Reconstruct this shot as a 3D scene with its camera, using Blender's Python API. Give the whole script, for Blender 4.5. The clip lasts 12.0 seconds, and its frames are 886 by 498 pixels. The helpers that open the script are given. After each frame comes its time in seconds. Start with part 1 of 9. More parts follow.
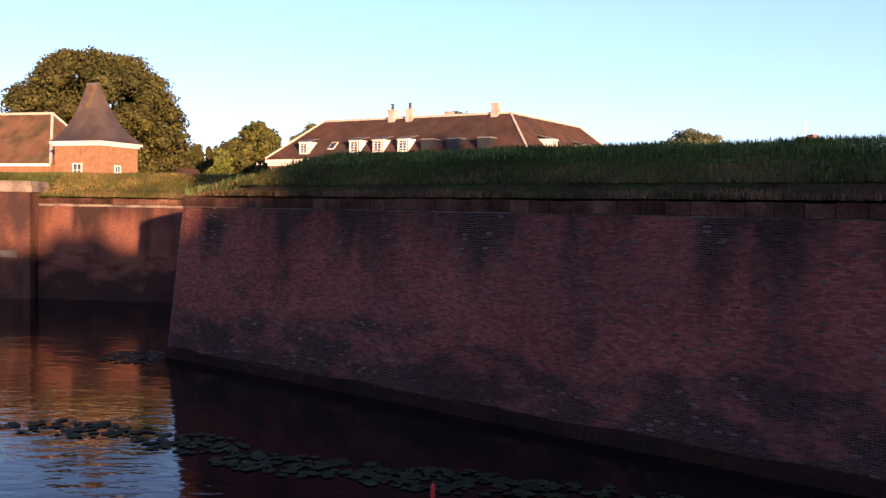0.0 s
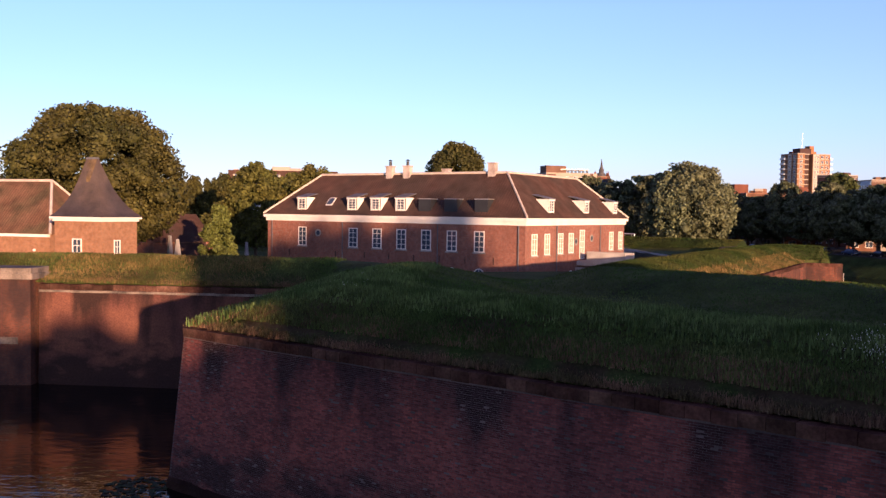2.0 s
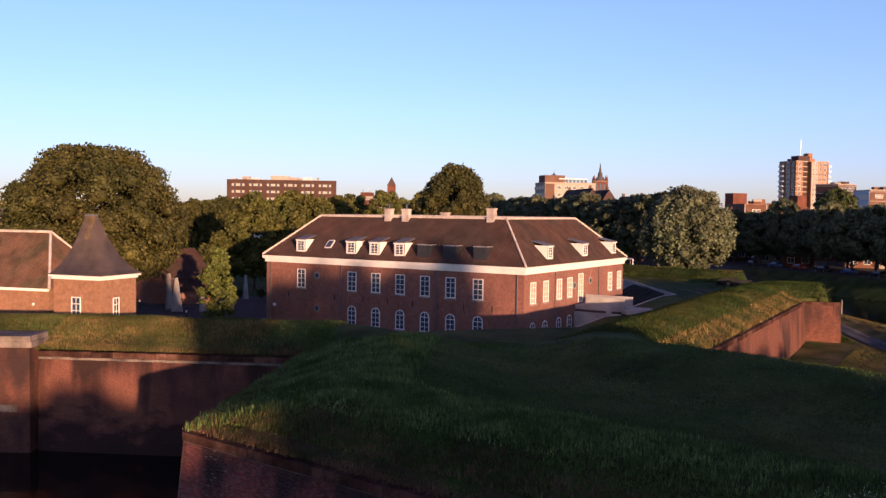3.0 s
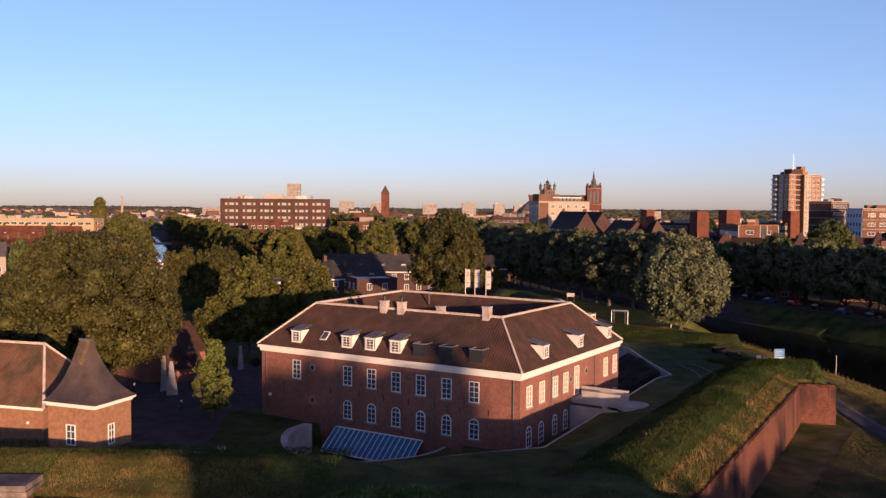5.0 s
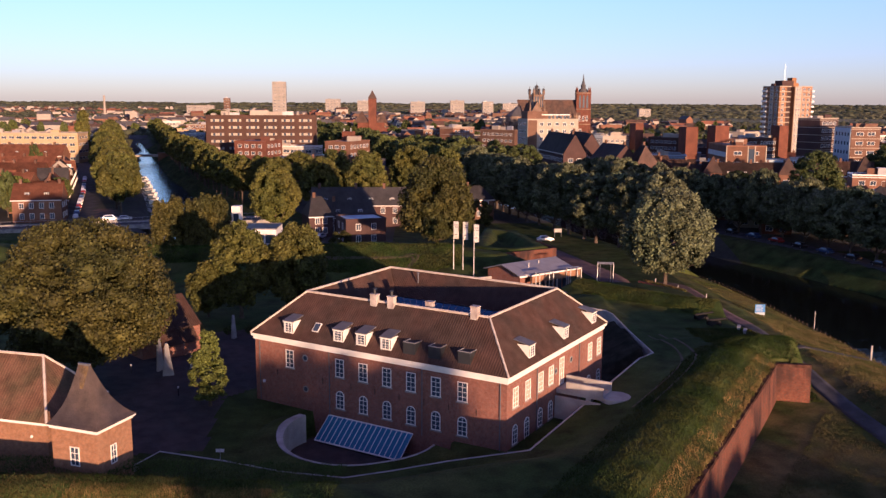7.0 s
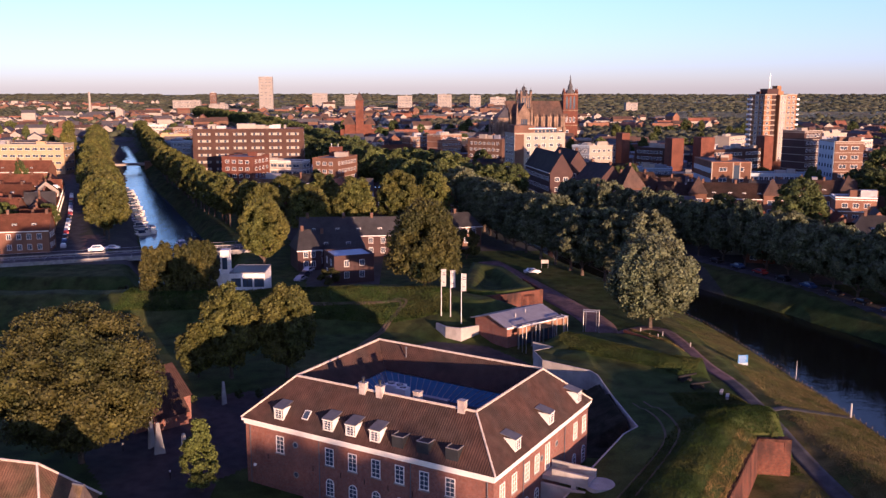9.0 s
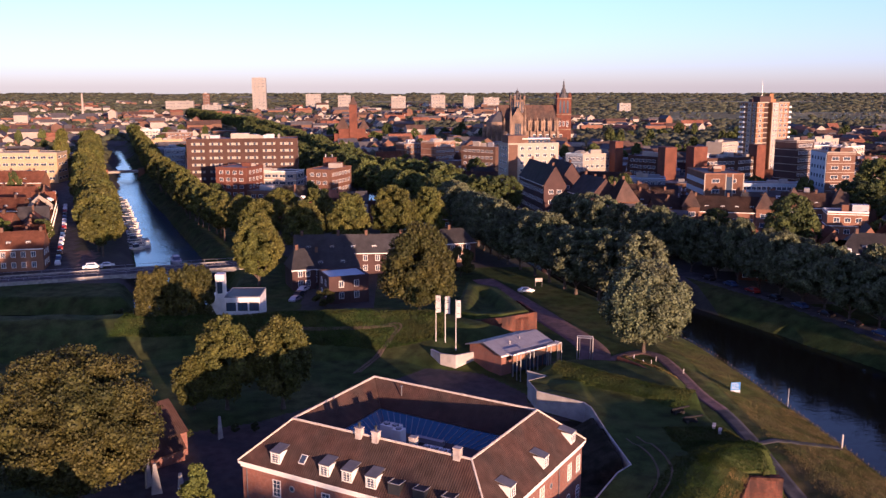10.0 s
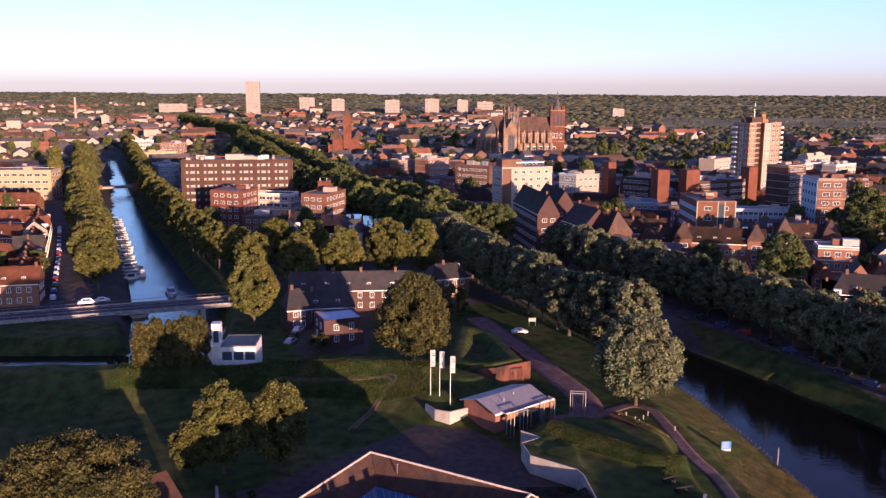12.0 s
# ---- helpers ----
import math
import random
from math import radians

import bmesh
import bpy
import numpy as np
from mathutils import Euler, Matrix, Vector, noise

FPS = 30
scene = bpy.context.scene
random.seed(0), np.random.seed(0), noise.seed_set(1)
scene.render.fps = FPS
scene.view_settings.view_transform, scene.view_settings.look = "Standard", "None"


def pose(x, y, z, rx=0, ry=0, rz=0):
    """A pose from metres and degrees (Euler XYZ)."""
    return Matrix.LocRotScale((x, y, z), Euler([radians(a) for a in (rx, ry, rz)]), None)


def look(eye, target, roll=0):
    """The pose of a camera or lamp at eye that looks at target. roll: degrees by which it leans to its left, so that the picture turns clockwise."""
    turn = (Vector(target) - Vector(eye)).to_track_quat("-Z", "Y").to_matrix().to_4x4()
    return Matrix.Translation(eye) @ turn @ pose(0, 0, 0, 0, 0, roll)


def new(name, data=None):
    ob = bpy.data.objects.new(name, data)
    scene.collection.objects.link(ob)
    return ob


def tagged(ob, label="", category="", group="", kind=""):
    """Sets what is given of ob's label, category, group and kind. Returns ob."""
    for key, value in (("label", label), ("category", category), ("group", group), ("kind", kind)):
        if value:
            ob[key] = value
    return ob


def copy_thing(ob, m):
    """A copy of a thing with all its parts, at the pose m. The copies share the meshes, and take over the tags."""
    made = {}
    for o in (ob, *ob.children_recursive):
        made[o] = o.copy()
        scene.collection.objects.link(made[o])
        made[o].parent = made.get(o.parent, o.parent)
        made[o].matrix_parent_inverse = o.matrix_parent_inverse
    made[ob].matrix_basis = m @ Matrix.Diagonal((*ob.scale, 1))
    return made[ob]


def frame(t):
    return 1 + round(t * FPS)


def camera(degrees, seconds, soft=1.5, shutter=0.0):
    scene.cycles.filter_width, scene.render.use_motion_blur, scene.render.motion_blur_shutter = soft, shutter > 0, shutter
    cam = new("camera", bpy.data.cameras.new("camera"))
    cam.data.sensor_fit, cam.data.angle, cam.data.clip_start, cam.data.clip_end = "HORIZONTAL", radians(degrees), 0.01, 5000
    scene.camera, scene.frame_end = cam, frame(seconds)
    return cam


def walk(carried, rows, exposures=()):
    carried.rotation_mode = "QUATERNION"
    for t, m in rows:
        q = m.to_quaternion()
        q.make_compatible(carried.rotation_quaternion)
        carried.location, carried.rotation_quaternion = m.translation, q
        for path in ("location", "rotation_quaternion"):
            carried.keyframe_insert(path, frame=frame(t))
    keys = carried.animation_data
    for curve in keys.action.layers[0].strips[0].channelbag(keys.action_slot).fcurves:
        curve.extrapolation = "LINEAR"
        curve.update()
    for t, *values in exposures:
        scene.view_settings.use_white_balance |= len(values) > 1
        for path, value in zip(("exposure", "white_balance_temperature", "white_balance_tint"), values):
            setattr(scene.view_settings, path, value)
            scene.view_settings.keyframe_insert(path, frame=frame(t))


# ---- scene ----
cam = camera(53.17, 12.0, soft=1.42)
# seconds, eye x, y, z, pitch, roll, yaw: a drone rising almost straight up
EXPOSURE, KELVIN, TINT = 1.06, 5500, 23
# the camera darkens a little as the sky fills the picture, and brightens again over the town
EXPOSURES = [(0, 0.45, 400, 4), (0.5, 0.33, 250, 3), (1, 0.26, 200, 4), (2, 0.03, 100, 7), (3, -0.18, 80, 6), (3.7, -0.29, 80, 6), (6.2, -0.44, 20, 6), (6.6, -0.42, -40, 6), (7.2, -0.06, -200, 6), (9, 0.04, -350, 10), (12, 0.2, -350, 11)]
PATH = [
    (0, 0.000, 0.000, 6.001, -2.576, -1.011, -0.000),
    (0.5, -0.017, -0.100, 6.986, -2.468, -0.986, -0.062),
    (1, -0.038, -0.183, 8.247, -2.358, -0.866, -0.107),
    (1.5, -0.056, -0.218, 9.875, -2.407, -0.864, -0.081),
    (2, -0.085, -0.200, 11.947, -2.398, -0.777, -0.137),
    (2.5, -0.135, -0.157, 14.229, -2.425, -0.784, -0.170),
    (3, -0.147, -0.070, 16.852, -2.447, -0.698, -0.215),
    (3.5, -0.125, 0.044, 19.473, -2.410, -0.550, -0.334),
    (5.5, -0.507, 0.655, 30.496, -2.742, -0.364, -0.775),
    (6, -0.562, 0.617, 33.429, -2.757, -0.352, -0.995),
    (6.5, -0.571, 0.515, 36.080, -6.944, -0.338, -1.196),
    (7, -0.514, 0.438, 39.081, -9.541, -0.260, -1.398),
    (9, -0.369, 0.842, 50.870, -10.262, -0.035, -2.205),
    (9.5, -0.449, 0.936, 53.616, -10.325, -0.026, -2.418),
    (10, -0.518, 1.033, 56.579, -10.395, -0.000, -2.623),
    (10.5, -0.604, 1.126, 59.489, -10.464, -0.105, -2.781),
    (11, -0.712, 1.218, 62.280, -10.439, -0.218, -2.897),
    (11.5, -0.812, 1.313, 65.092, -10.469, -0.273, -2.991),
    (12, -0.892, 1.417, 67.999, -10.465, -0.283, -3.026),
]
walk(cam, [(t, pose(x, y, z, 90 + pitch, roll, yaw)) for t, x, y, z, pitch, roll, yaw in PATH], [(t, EXPOSURE + e, KELVIN + k, TINT + m) for t, e, k, m in EXPOSURES])
# ---- sky and low evening sun, from behind the camera and to its right ----
SUN_AZ, SUN_EL = 23.5, 4.6          # degrees right of straight behind, degrees up
sun_dir = Vector((math.sin(radians(SUN_AZ)) * math.cos(radians(SUN_EL)), -math.cos(radians(SUN_AZ)) * math.cos(radians(SUN_EL)), math.sin(radians(SUN_EL))))
world = bpy.data.worlds.new("evening_sky")
scene.world = world
world.use_nodes = True
wn = world.node_tree.nodes
sky = wn.new("ShaderNodeTexSky")
sky.sky_type, sky.sun_disc = "NISHITA", False
sky.sun_elevation = radians(SUN_EL)
sky.sun_rotation = math.atan2(sun_dir.x, sun_dir.y)
sky.air_density, sky.dust_density, sky.ozone_density = 0.7, 0.35, 1.6
wn["Background"].inputs["Strength"].default_value = 0.097
# thin even evening haze, and air that turns from lavender at the horizon to azure above it, the same all round
haze = wn.new("ShaderNodeMix")
haze.data_type, haze.blend_type = "RGBA", "ADD"
haze.inputs[0].default_value, haze.inputs[7].default_value = 1.0, (0.50, 0.33, 0.58, 1)
where = wn.new("ShaderNodeTexCoord")
height = wn.new("ShaderNodeSeparateXYZ")
tone = wn.new("ShaderNodeValToRGB")
for k, (z, c) in enumerate(((0.0, (0.50, 0.482, 0.54)), (0.045, (0.56, 0.543, 0.60)), (0.11, (0.60, 0.63, 0.62)), (0.22, (0.60, 0.68, 0.62)), (0.45, (0.42, 0.37, 0.46)), (1.0, (0.34, 0.30, 0.39)))):
    e = tone.color_ramp.elements[k] if k < 2 else tone.color_ramp.elements.new(z)
    e.position, e.color = z, (*c, 1)
lift = wn.new("ShaderNodeVectorMath")
lift.operation = "SCALE"
lift.inputs["Scale"].default_value = 2.0
tint = wn.new("ShaderNodeMix")
tint.data_type, tint.blend_type = "RGBA", "MULTIPLY"
tint.inputs[0].default_value = 1.0
for o, i in ((where.outputs["Generated"], height.inputs[0]), (height.outputs["Z"], tone.inputs[0]), (tone.outputs[0], lift.inputs[0]), (sky.outputs[0], haze.inputs[6]), (haze.outputs[2], tint.inputs[6]), (lift.outputs[0], tint.inputs[7]), (tint.outputs[2], wn["Background"].inputs["Color"])):
    world.node_tree.links.new(o, i)
sun = new("sun", bpy.data.lights.new("sun", "SUN"))
sun.data.energy, sun.data.angle, sun.data.color = 5.0, radians(0.6), (1.0, 0.58, 0.265)
sun.matrix_world = look(sun_dir * 100, (0, 0, 0))
# ---- materials ----
def material(name, base, rough=0.8, metal=0.0, var=0.25, scale=1.0, fine=12.0, bump=0.0, bump_scale=30.0, second=None, second_scale=0.15, random_amount=0.0, island=0.0, spec=0.3, relief=0.05):
    """A surface: base colour, grain at two scales, a second tone in blotches, and a shift for each object or island."""
    m = bpy.data.materials.new(name)
    m.use_nodes = True
    t = m.node_tree
    n, l = t.nodes, t.links
    b = n["Principled BSDF"]
    b.inputs["Roughness"].default_value, b.inputs["Metallic"].default_value = rough, metal
    b.inputs["Specular IOR Level"].default_value = spec
    geo = n.new("ShaderNodeNewGeometry")
    pos = geo.outputs["Position"]
    def noise_tex(s, detail=4.0):
        x = n.new("ShaderNodeTexNoise")
        x.inputs["Scale"].default_value, x.inputs["Detail"].default_value = s, detail
        l.new(pos, x.inputs["Vector"])
        return x.outputs["Fac"]
    def ramp(fac, lo, hi):
        x = n.new("ShaderNodeMapRange")
        l.new(fac, x.inputs["Value"])
        for k, v in zip(("From Min", "From Max", "To Min", "To Max"), (lo[0], hi[0], lo[1], hi[1])):
            x.inputs[k].default_value = v
        return x.outputs["Result"]
    def mix(kind, fac, a, c):
        x = n.new("ShaderNodeMix")
        x.data_type, x.blend_type = "RGBA", kind
        for k, v in (("Factor", fac), ("A", a), ("B", c)):
            s = next(q for q in x.inputs if q.name == k and (q.type == "VALUE" if k == "Factor" else q.type == "RGBA"))
            if hasattr(v, "node"):
                l.new(v, s)
            else:
                s.default_value = v
        return next(q for q in x.outputs if q.type == "RGBA")
    col = (*base, 1)
    if second:
        col = mix("MIX", ramp(noise_tex(second_scale, 6.0), (0.42, 0), (0.62, 1)), col, (*second, 1))
    shade = n.new("ShaderNodeMath")
    shade.operation = "MULTIPLY"
    l.new(ramp(noise_tex(scale), (0.3, 1 - var), (0.7, 1 + var)), shade.inputs[0])
    l.new(ramp(noise_tex(fine, 2.0), (0.3, 1 - var * 0.6), (0.7, 1 + var * 0.6)), shade.inputs[1])
    value = shade.outputs[0]
    def times(a, c):
        x = n.new("ShaderNodeMath")
        x.operation = "MULTIPLY"
        l.new(a, x.inputs[0]), l.new(c, x.inputs[1])
        return x.outputs[0]
    if random_amount:
        info = n.new("ShaderNodeObjectInfo")
        value = times(value, ramp(info.outputs["Random"], (0, 1 - random_amount), (1, 1 + random_amount)))
    if island:
        value = times(value, ramp(geo.outputs["Random Per Island"], (0, 1 - island), (1, 1 + island)))
    hsv = n.new("ShaderNodeHueSaturation")
    l.new(value, hsv.inputs["Value"])
    if hasattr(col, "node"):
        l.new(col, hsv.inputs["Color"])
    else:
        hsv.inputs["Color"].default_value = col
    l.new(hsv.outputs["Color"], b.inputs["Base Color"])
    if bump:
        x = n.new("ShaderNodeBump")
        x.inputs["Strength"].default_value, x.inputs["Distance"].default_value = bump, relief
        l.new(noise_tex(bump_scale, 5.0), x.inputs["Height"])
        l.new(x.outputs["Normal"], b.inputs["Normal"])
    return m


def brick_material(name, a, c, mortar, size=(0.22, 0.07), stain=(0.05, 0.04, 0.045), stain_amount=0.6, joint=0.008, streak=0.35):
    """Brickwork at true size on upright walls (UV in metres), with dark stains that run down it."""
    m = bpy.data.materials.new(name)
    m.use_nodes = True
    t = m.node_tree
    n, l = t.nodes, t.links
    b = n["Principled BSDF"]
    b.inputs["Roughness"].default_value, b.inputs["Specular IOR Level"].default_value = 0.9, 0.15
    uv = n.new("ShaderNodeUVMap")
    br = n.new("ShaderNodeTexBrick")
    l.new(uv.outputs[0], br.inputs["Vector"])
    for k, v in (("Color1", (*a, 1)), ("Color2", (*c, 1)), ("Mortar", (*mortar, 1)), ("Scale", 1.0), ("Mortar Size", joint), ("Mortar Smooth", 0.2), ("Bias", 0.0), ("Brick Width", size[0]), ("Row Height", size[1])):
        br.inputs[k].default_value = v
    geo = n.new("ShaderNodeNewGeometry")
    def noise_of(vec, s, detail=5.0):
        x = n.new("ShaderNodeTexNoise")
        x.inputs["Scale"].default_value, x.inputs["Detail"].default_value = s, detail
        l.new(vec, x.inputs["Vector"])
        return x.outputs["Fac"]
    def ramp(fac, lo, hi, to=(0, 1)):
        x = n.new("ShaderNodeMapRange")
        l.new(fac, x.inputs["Value"])
        for k, v in zip(("From Min", "From Max", "To Min", "To Max"), (lo, hi, *to)):
            x.inputs[k].default_value = v
        return x.outputs["Result"]
    def mix(kind, fac, p, q):
        x = n.new("ShaderNodeMix")
        x.data_type, x.blend_type = "RGBA", kind
        for socket, v in ((x.inputs[0], fac), (x.inputs[6], p), (x.inputs[7], q)):
            if hasattr(v, "node"):
                l.new(v, socket)
            else:
                socket.default_value = v
        return x.outputs[2]
    stretch = n.new("ShaderNodeVectorMath")
    stretch.operation = "MULTIPLY"
    stretch.inputs[1].default_value = (1, 1, streak)
    l.new(geo.outputs["Position"], stretch.inputs[0])
    col = mix("MULTIPLY", 0.5, br.outputs["Color"], ramp(noise_of(geo.outputs["Position"], 3.0), 0.3, 0.7, (0.55, 1.3)))
    blot = n.new("ShaderNodeMath")
    blot.operation = "MULTIPLY"
    l.new(ramp(noise_of(stretch.outputs[0], 0.35), 0.47, 0.66), blot.inputs[0])
    blot.inputs[1].default_value = stain_amount
    col = mix("MIX", blot.outputs[0], col, (*stain, 1))
    l.new(col, b.inputs["Base Color"])
    x = n.new("ShaderNodeBump")
    x.inputs["Strength"].default_value, x.inputs["Distance"].default_value = 0.5, 0.012
    x.invert = True
    l.new(br.outputs["Fac"], x.inputs["Height"])
    l.new(x.outputs["Normal"], b.inputs["Normal"])
    return m


def glass_material(name, tint=(0.05, 0.07, 0.1), rough=0.06, spec=0.8):
    m = bpy.data.materials.new(name)
    m.use_nodes = True
    b = m.node_tree.nodes["Principled BSDF"]
    b.inputs["Base Color"].default_value = (*tint, 1)
    b.inputs["Roughness"].default_value, b.inputs["Specular IOR Level"].default_value = rough, spec
    return m


def water_material(name, deep, scale, strength, rough=0.03, spec=0.5):
    """Dark moat water with wind ripples that come and go."""
    m = bpy.data.materials.new(name)
    m.use_nodes = True
    n, l = m.node_tree.nodes, m.node_tree.links
    b = n["Principled BSDF"]
    b.inputs["Base Color"].default_value = (*deep, 1)
    b.inputs["Roughness"].default_value, b.inputs["IOR"].default_value = rough, 1.33
    b.inputs["Specular IOR Level"].default_value = spec
    geo = n.new("ShaderNodeNewGeometry")
    st = n.new("ShaderNodeVectorMath")
    st.operation = "MULTIPLY"
    st.inputs[1].default_value = (0.45, 1.0, 1.0)
    l.new(geo.outputs["Position"], st.inputs[0])
    heights = []
    for s, d in ((scale, 3.0), (scale * 0.13, 2.0)):
        x = n.new("ShaderNodeTexNoise")
        x.inputs["Scale"].default_value, x.inputs["Detail"].default_value = s, d
        l.new(st.outputs[0], x.inputs["Vector"])
        heights.append(x.outputs["Fac"])
    mul = n.new("ShaderNodeMath")
    mul.operation = "MULTIPLY"
    l.new(heights[0], mul.inputs[0]), l.new(heights[1], mul.inputs[1])
    bm = n.new("ShaderNodeBump")
    bm.inputs["Strength"].default_value, bm.inputs["Distance"].default_value = strength, 0.15
    l.new(mul.outputs[0], bm.inputs["Height"])
    l.new(bm.outputs["Normal"], b.inputs["Normal"])
    return m


MOAT = water_material("moat_water", (0.006, 0.007, 0.006), 1.6, 0.35, spec=0.36)
# River base is blued: sky mirrored in its ripples, put into the colour.
RIVER = water_material("river_water", (0.03, 0.06, 0.085), 0.9, 1.0, rough=0.12)
# Pale base puts distance haze into the colour of the far ground.
HAZED_FIELD = material("fields", (0.32, 0.29, 0.15), 0.95, var=0.3, scale=0.01, fine=0.08, second=(0.17, 0.18, 0.095), second_scale=0.004, bump=1.0, bump_scale=0.5, relief=2.5, spec=0.05)
GRASS = material("grass", (0.036, 0.056, 0.013), 0.95, var=0.45, scale=0.35, fine=5.0, bump=1.0, bump_scale=7.0, second=(0.058, 0.066, 0.019), second_scale=0.09, spec=0.1)
DRY_GRASS = material("dry_grass", (0.135, 0.105, 0.036), 0.95, var=0.4, scale=0.4, fine=5.0, bump=1.0, bump_scale=7.0, second=(0.045, 0.058, 0.014), second_scale=0.13, spec=0.1)
BLADES = material("grass_blades", (0.046, 0.082, 0.018), 0.9, var=0.35, scale=0.25, fine=3.0, second=(0.085, 0.105, 0.030), second_scale=0.16, island=0.35, spec=0.1)
# Darker copy of the blades: slopes in less light, put into the colour.
DIM_BLADES = material("dim_bank_blades", (0.030, 0.052, 0.010), 0.9, var=0.35, scale=0.25, fine=3.0, second=(0.065, 0.072, 0.018), second_scale=0.16, island=0.35, spec=0.1)
PLANTING = material("dark_planting", (0.024, 0.024, 0.015), 0.95, var=0.4, scale=0.6, fine=6.0, bump=1.0, bump_scale=5.0, second=(0.034, 0.030, 0.020), second_scale=0.3, spec=0.05)
# Lighter grass copy: low sun on the river bank put into the colour.
SUNLIT_GRASS = material("sunlit_bank_grass", (0.085, 0.105, 0.022), 0.95, var=0.45, scale=0.35, fine=5.0, bump=1.0, bump_scale=7.0, second=(0.115, 0.105, 0.032), second_scale=0.12, spec=0.1)
TOWN_GROUND = material("town_ground", (0.055, 0.050, 0.044), 0.95, var=0.35, scale=0.06, fine=0.8, second=(0.045, 0.05, 0.025), second_scale=0.02)
ASPHALT = material("asphalt", (0.046, 0.045, 0.046), 0.9, var=0.25, scale=0.5, fine=14.0, second=(0.085, 0.08, 0.075), second_scale=0.3)
CLINKER = material("clinker_path", (0.17, 0.105, 0.088), 0.95, var=0.3, scale=0.8, fine=9.0, second=(0.12, 0.078, 0.066), second_scale=0.25, bump=0.3)
COBBLE = material("yard_paving", (0.064, 0.046, 0.041), 0.95, var=0.3, scale=0.7, fine=8.0, second=(0.040, 0.036, 0.034), second_scale=0.2, bump=0.4)
FORT_BRICK = brick_material("fort_brick", (0.20, 0.070, 0.038), (0.13, 0.048, 0.03), (0.11, 0.08, 0.065), stain=(0.03, 0.021, 0.021), stain_amount=0.85)
GOLD_BRICK = brick_material("warm_brick", (0.34, 0.170, 0.085), (0.27, 0.135, 0.070), (0.30, 0.20, 0.13), stain=(0.19, 0.10, 0.06), stain_amount=0.35)
HOUSE_BRICK = brick_material("house_brick", (0.29, 0.120, 0.078), (0.215, 0.088, 0.060), (0.24, 0.17, 0.14), stain=(0.13, 0.064, 0.050), stain_amount=0.35)


def stained_brick_material(name, base, other, stain, foot_tone):
    """Old bricks: two reds, each brick its own shade, soot that hangs in streaks below the coping, a dark mossy foot
    above the water; on the curtain it also carries painted shade.
    """
    m = bpy.data.materials.new(name)
    m.use_nodes = True
    n, l = m.node_tree.nodes, m.node_tree.links
    b = n["Principled BSDF"]
    b.inputs["Roughness"].default_value, b.inputs["Specular IOR Level"].default_value = 0.92, 0.15
    geo = n.new("ShaderNodeNewGeometry")
    sep = n.new("ShaderNodeSeparateXYZ")
    l.new(geo.outputs["Position"], sep.inputs[0])
    def stretched(k):
        x = n.new("ShaderNodeVectorMath")
        x.operation = "MULTIPLY"
        x.inputs[1].default_value = k
        l.new(geo.outputs["Position"], x.inputs[0])
        return x.outputs[0]
    def noise_of(vec, s, detail=5.0):
        x = n.new("ShaderNodeTexNoise")
        x.inputs["Scale"].default_value, x.inputs["Detail"].default_value = s, detail
        l.new(vec, x.inputs["Vector"])
        return x.outputs["Fac"]
    def ramp(fac, lo, hi, a=0.0, c=1.0):
        x = n.new("ShaderNodeMapRange")
        l.new(fac, x.inputs["Value"])
        for k, v in zip(("From Min", "From Max", "To Min", "To Max"), (lo, hi, a, c)):
            x.inputs[k].default_value = v
        return x.outputs["Result"]
    def op(kind, p, q):
        x = n.new("ShaderNodeMath")
        x.operation = kind
        for i, v in enumerate((p, q)):
            if hasattr(v, "node"):
                l.new(v, x.inputs[i])
            else:
                x.inputs[i].default_value = v
        return x.outputs[0]
    def mix(fac, p, q):
        x = n.new("ShaderNodeMix")
        x.data_type = "RGBA"
        for s, v in ((x.inputs[0], fac), (x.inputs[6], p), (x.inputs[7], q)):
            if hasattr(v, "node"):
                l.new(v, s)
            else:
                s.default_value = v
        return x.outputs[2]
    col = mix(ramp(noise_of(geo.outputs["Position"], 0.3), 0.4, 0.62), (*base, 1), (*other, 1))
    streaks = op("ADD", noise_of(stretched((1, 1, 0.16)), 0.55), op("MULTIPLY", noise_of(geo.outputs["Position"], 0.35), 0.35))
    hang = op("ADD", streaks, ramp(sep.outputs["Z"], 1.5, 6.0, -0.14, 0.13))
    col = mix(ramp(hang, 0.66, 0.86, 0.0, 0.88), col, (*stain, 1))
    low = op("ADD", noise_of(stretched((1, 1, 2.2)), 0.5), ramp(sep.outputs["Z"], -1.0, 3.8, 0.30, -0.2))
    col = mix(ramp(low, 0.5, 0.68, 0.0, 0.82), col, (*foot_tone, 1))
    hsv = n.new("ShaderNodeHueSaturation")
    l.new(col, hsv.inputs["Color"])
    l.new(op("MULTIPLY", ramp(geo.outputs["Random Per Island"], 0, 1, 0.66, 1.34), ramp(noise_of(geo.outputs["Position"], 9.0, 2.0), 0.3, 0.7, 0.8, 1.2)), hsv.inputs["Value"])
    l.new(hsv.outputs["Color"], b.inputs["Base Color"])
    return m


BRICK_LOOSE = stained_brick_material("old_brick", (0.215, 0.064, 0.048), (0.150, 0.050, 0.042), (0.018, 0.013, 0.014), (0.024, 0.018, 0.017))
MORTAR = material("mortar", (0.125, 0.095, 0.085), 0.95, var=0.3, scale=0.7, second=(0.05, 0.04, 0.038), second_scale=0.25)
STONE = material("blue_stone", (0.30, 0.28, 0.25), 0.8, var=0.2, scale=1.5, second=(0.2, 0.19, 0.17), second_scale=0.8)
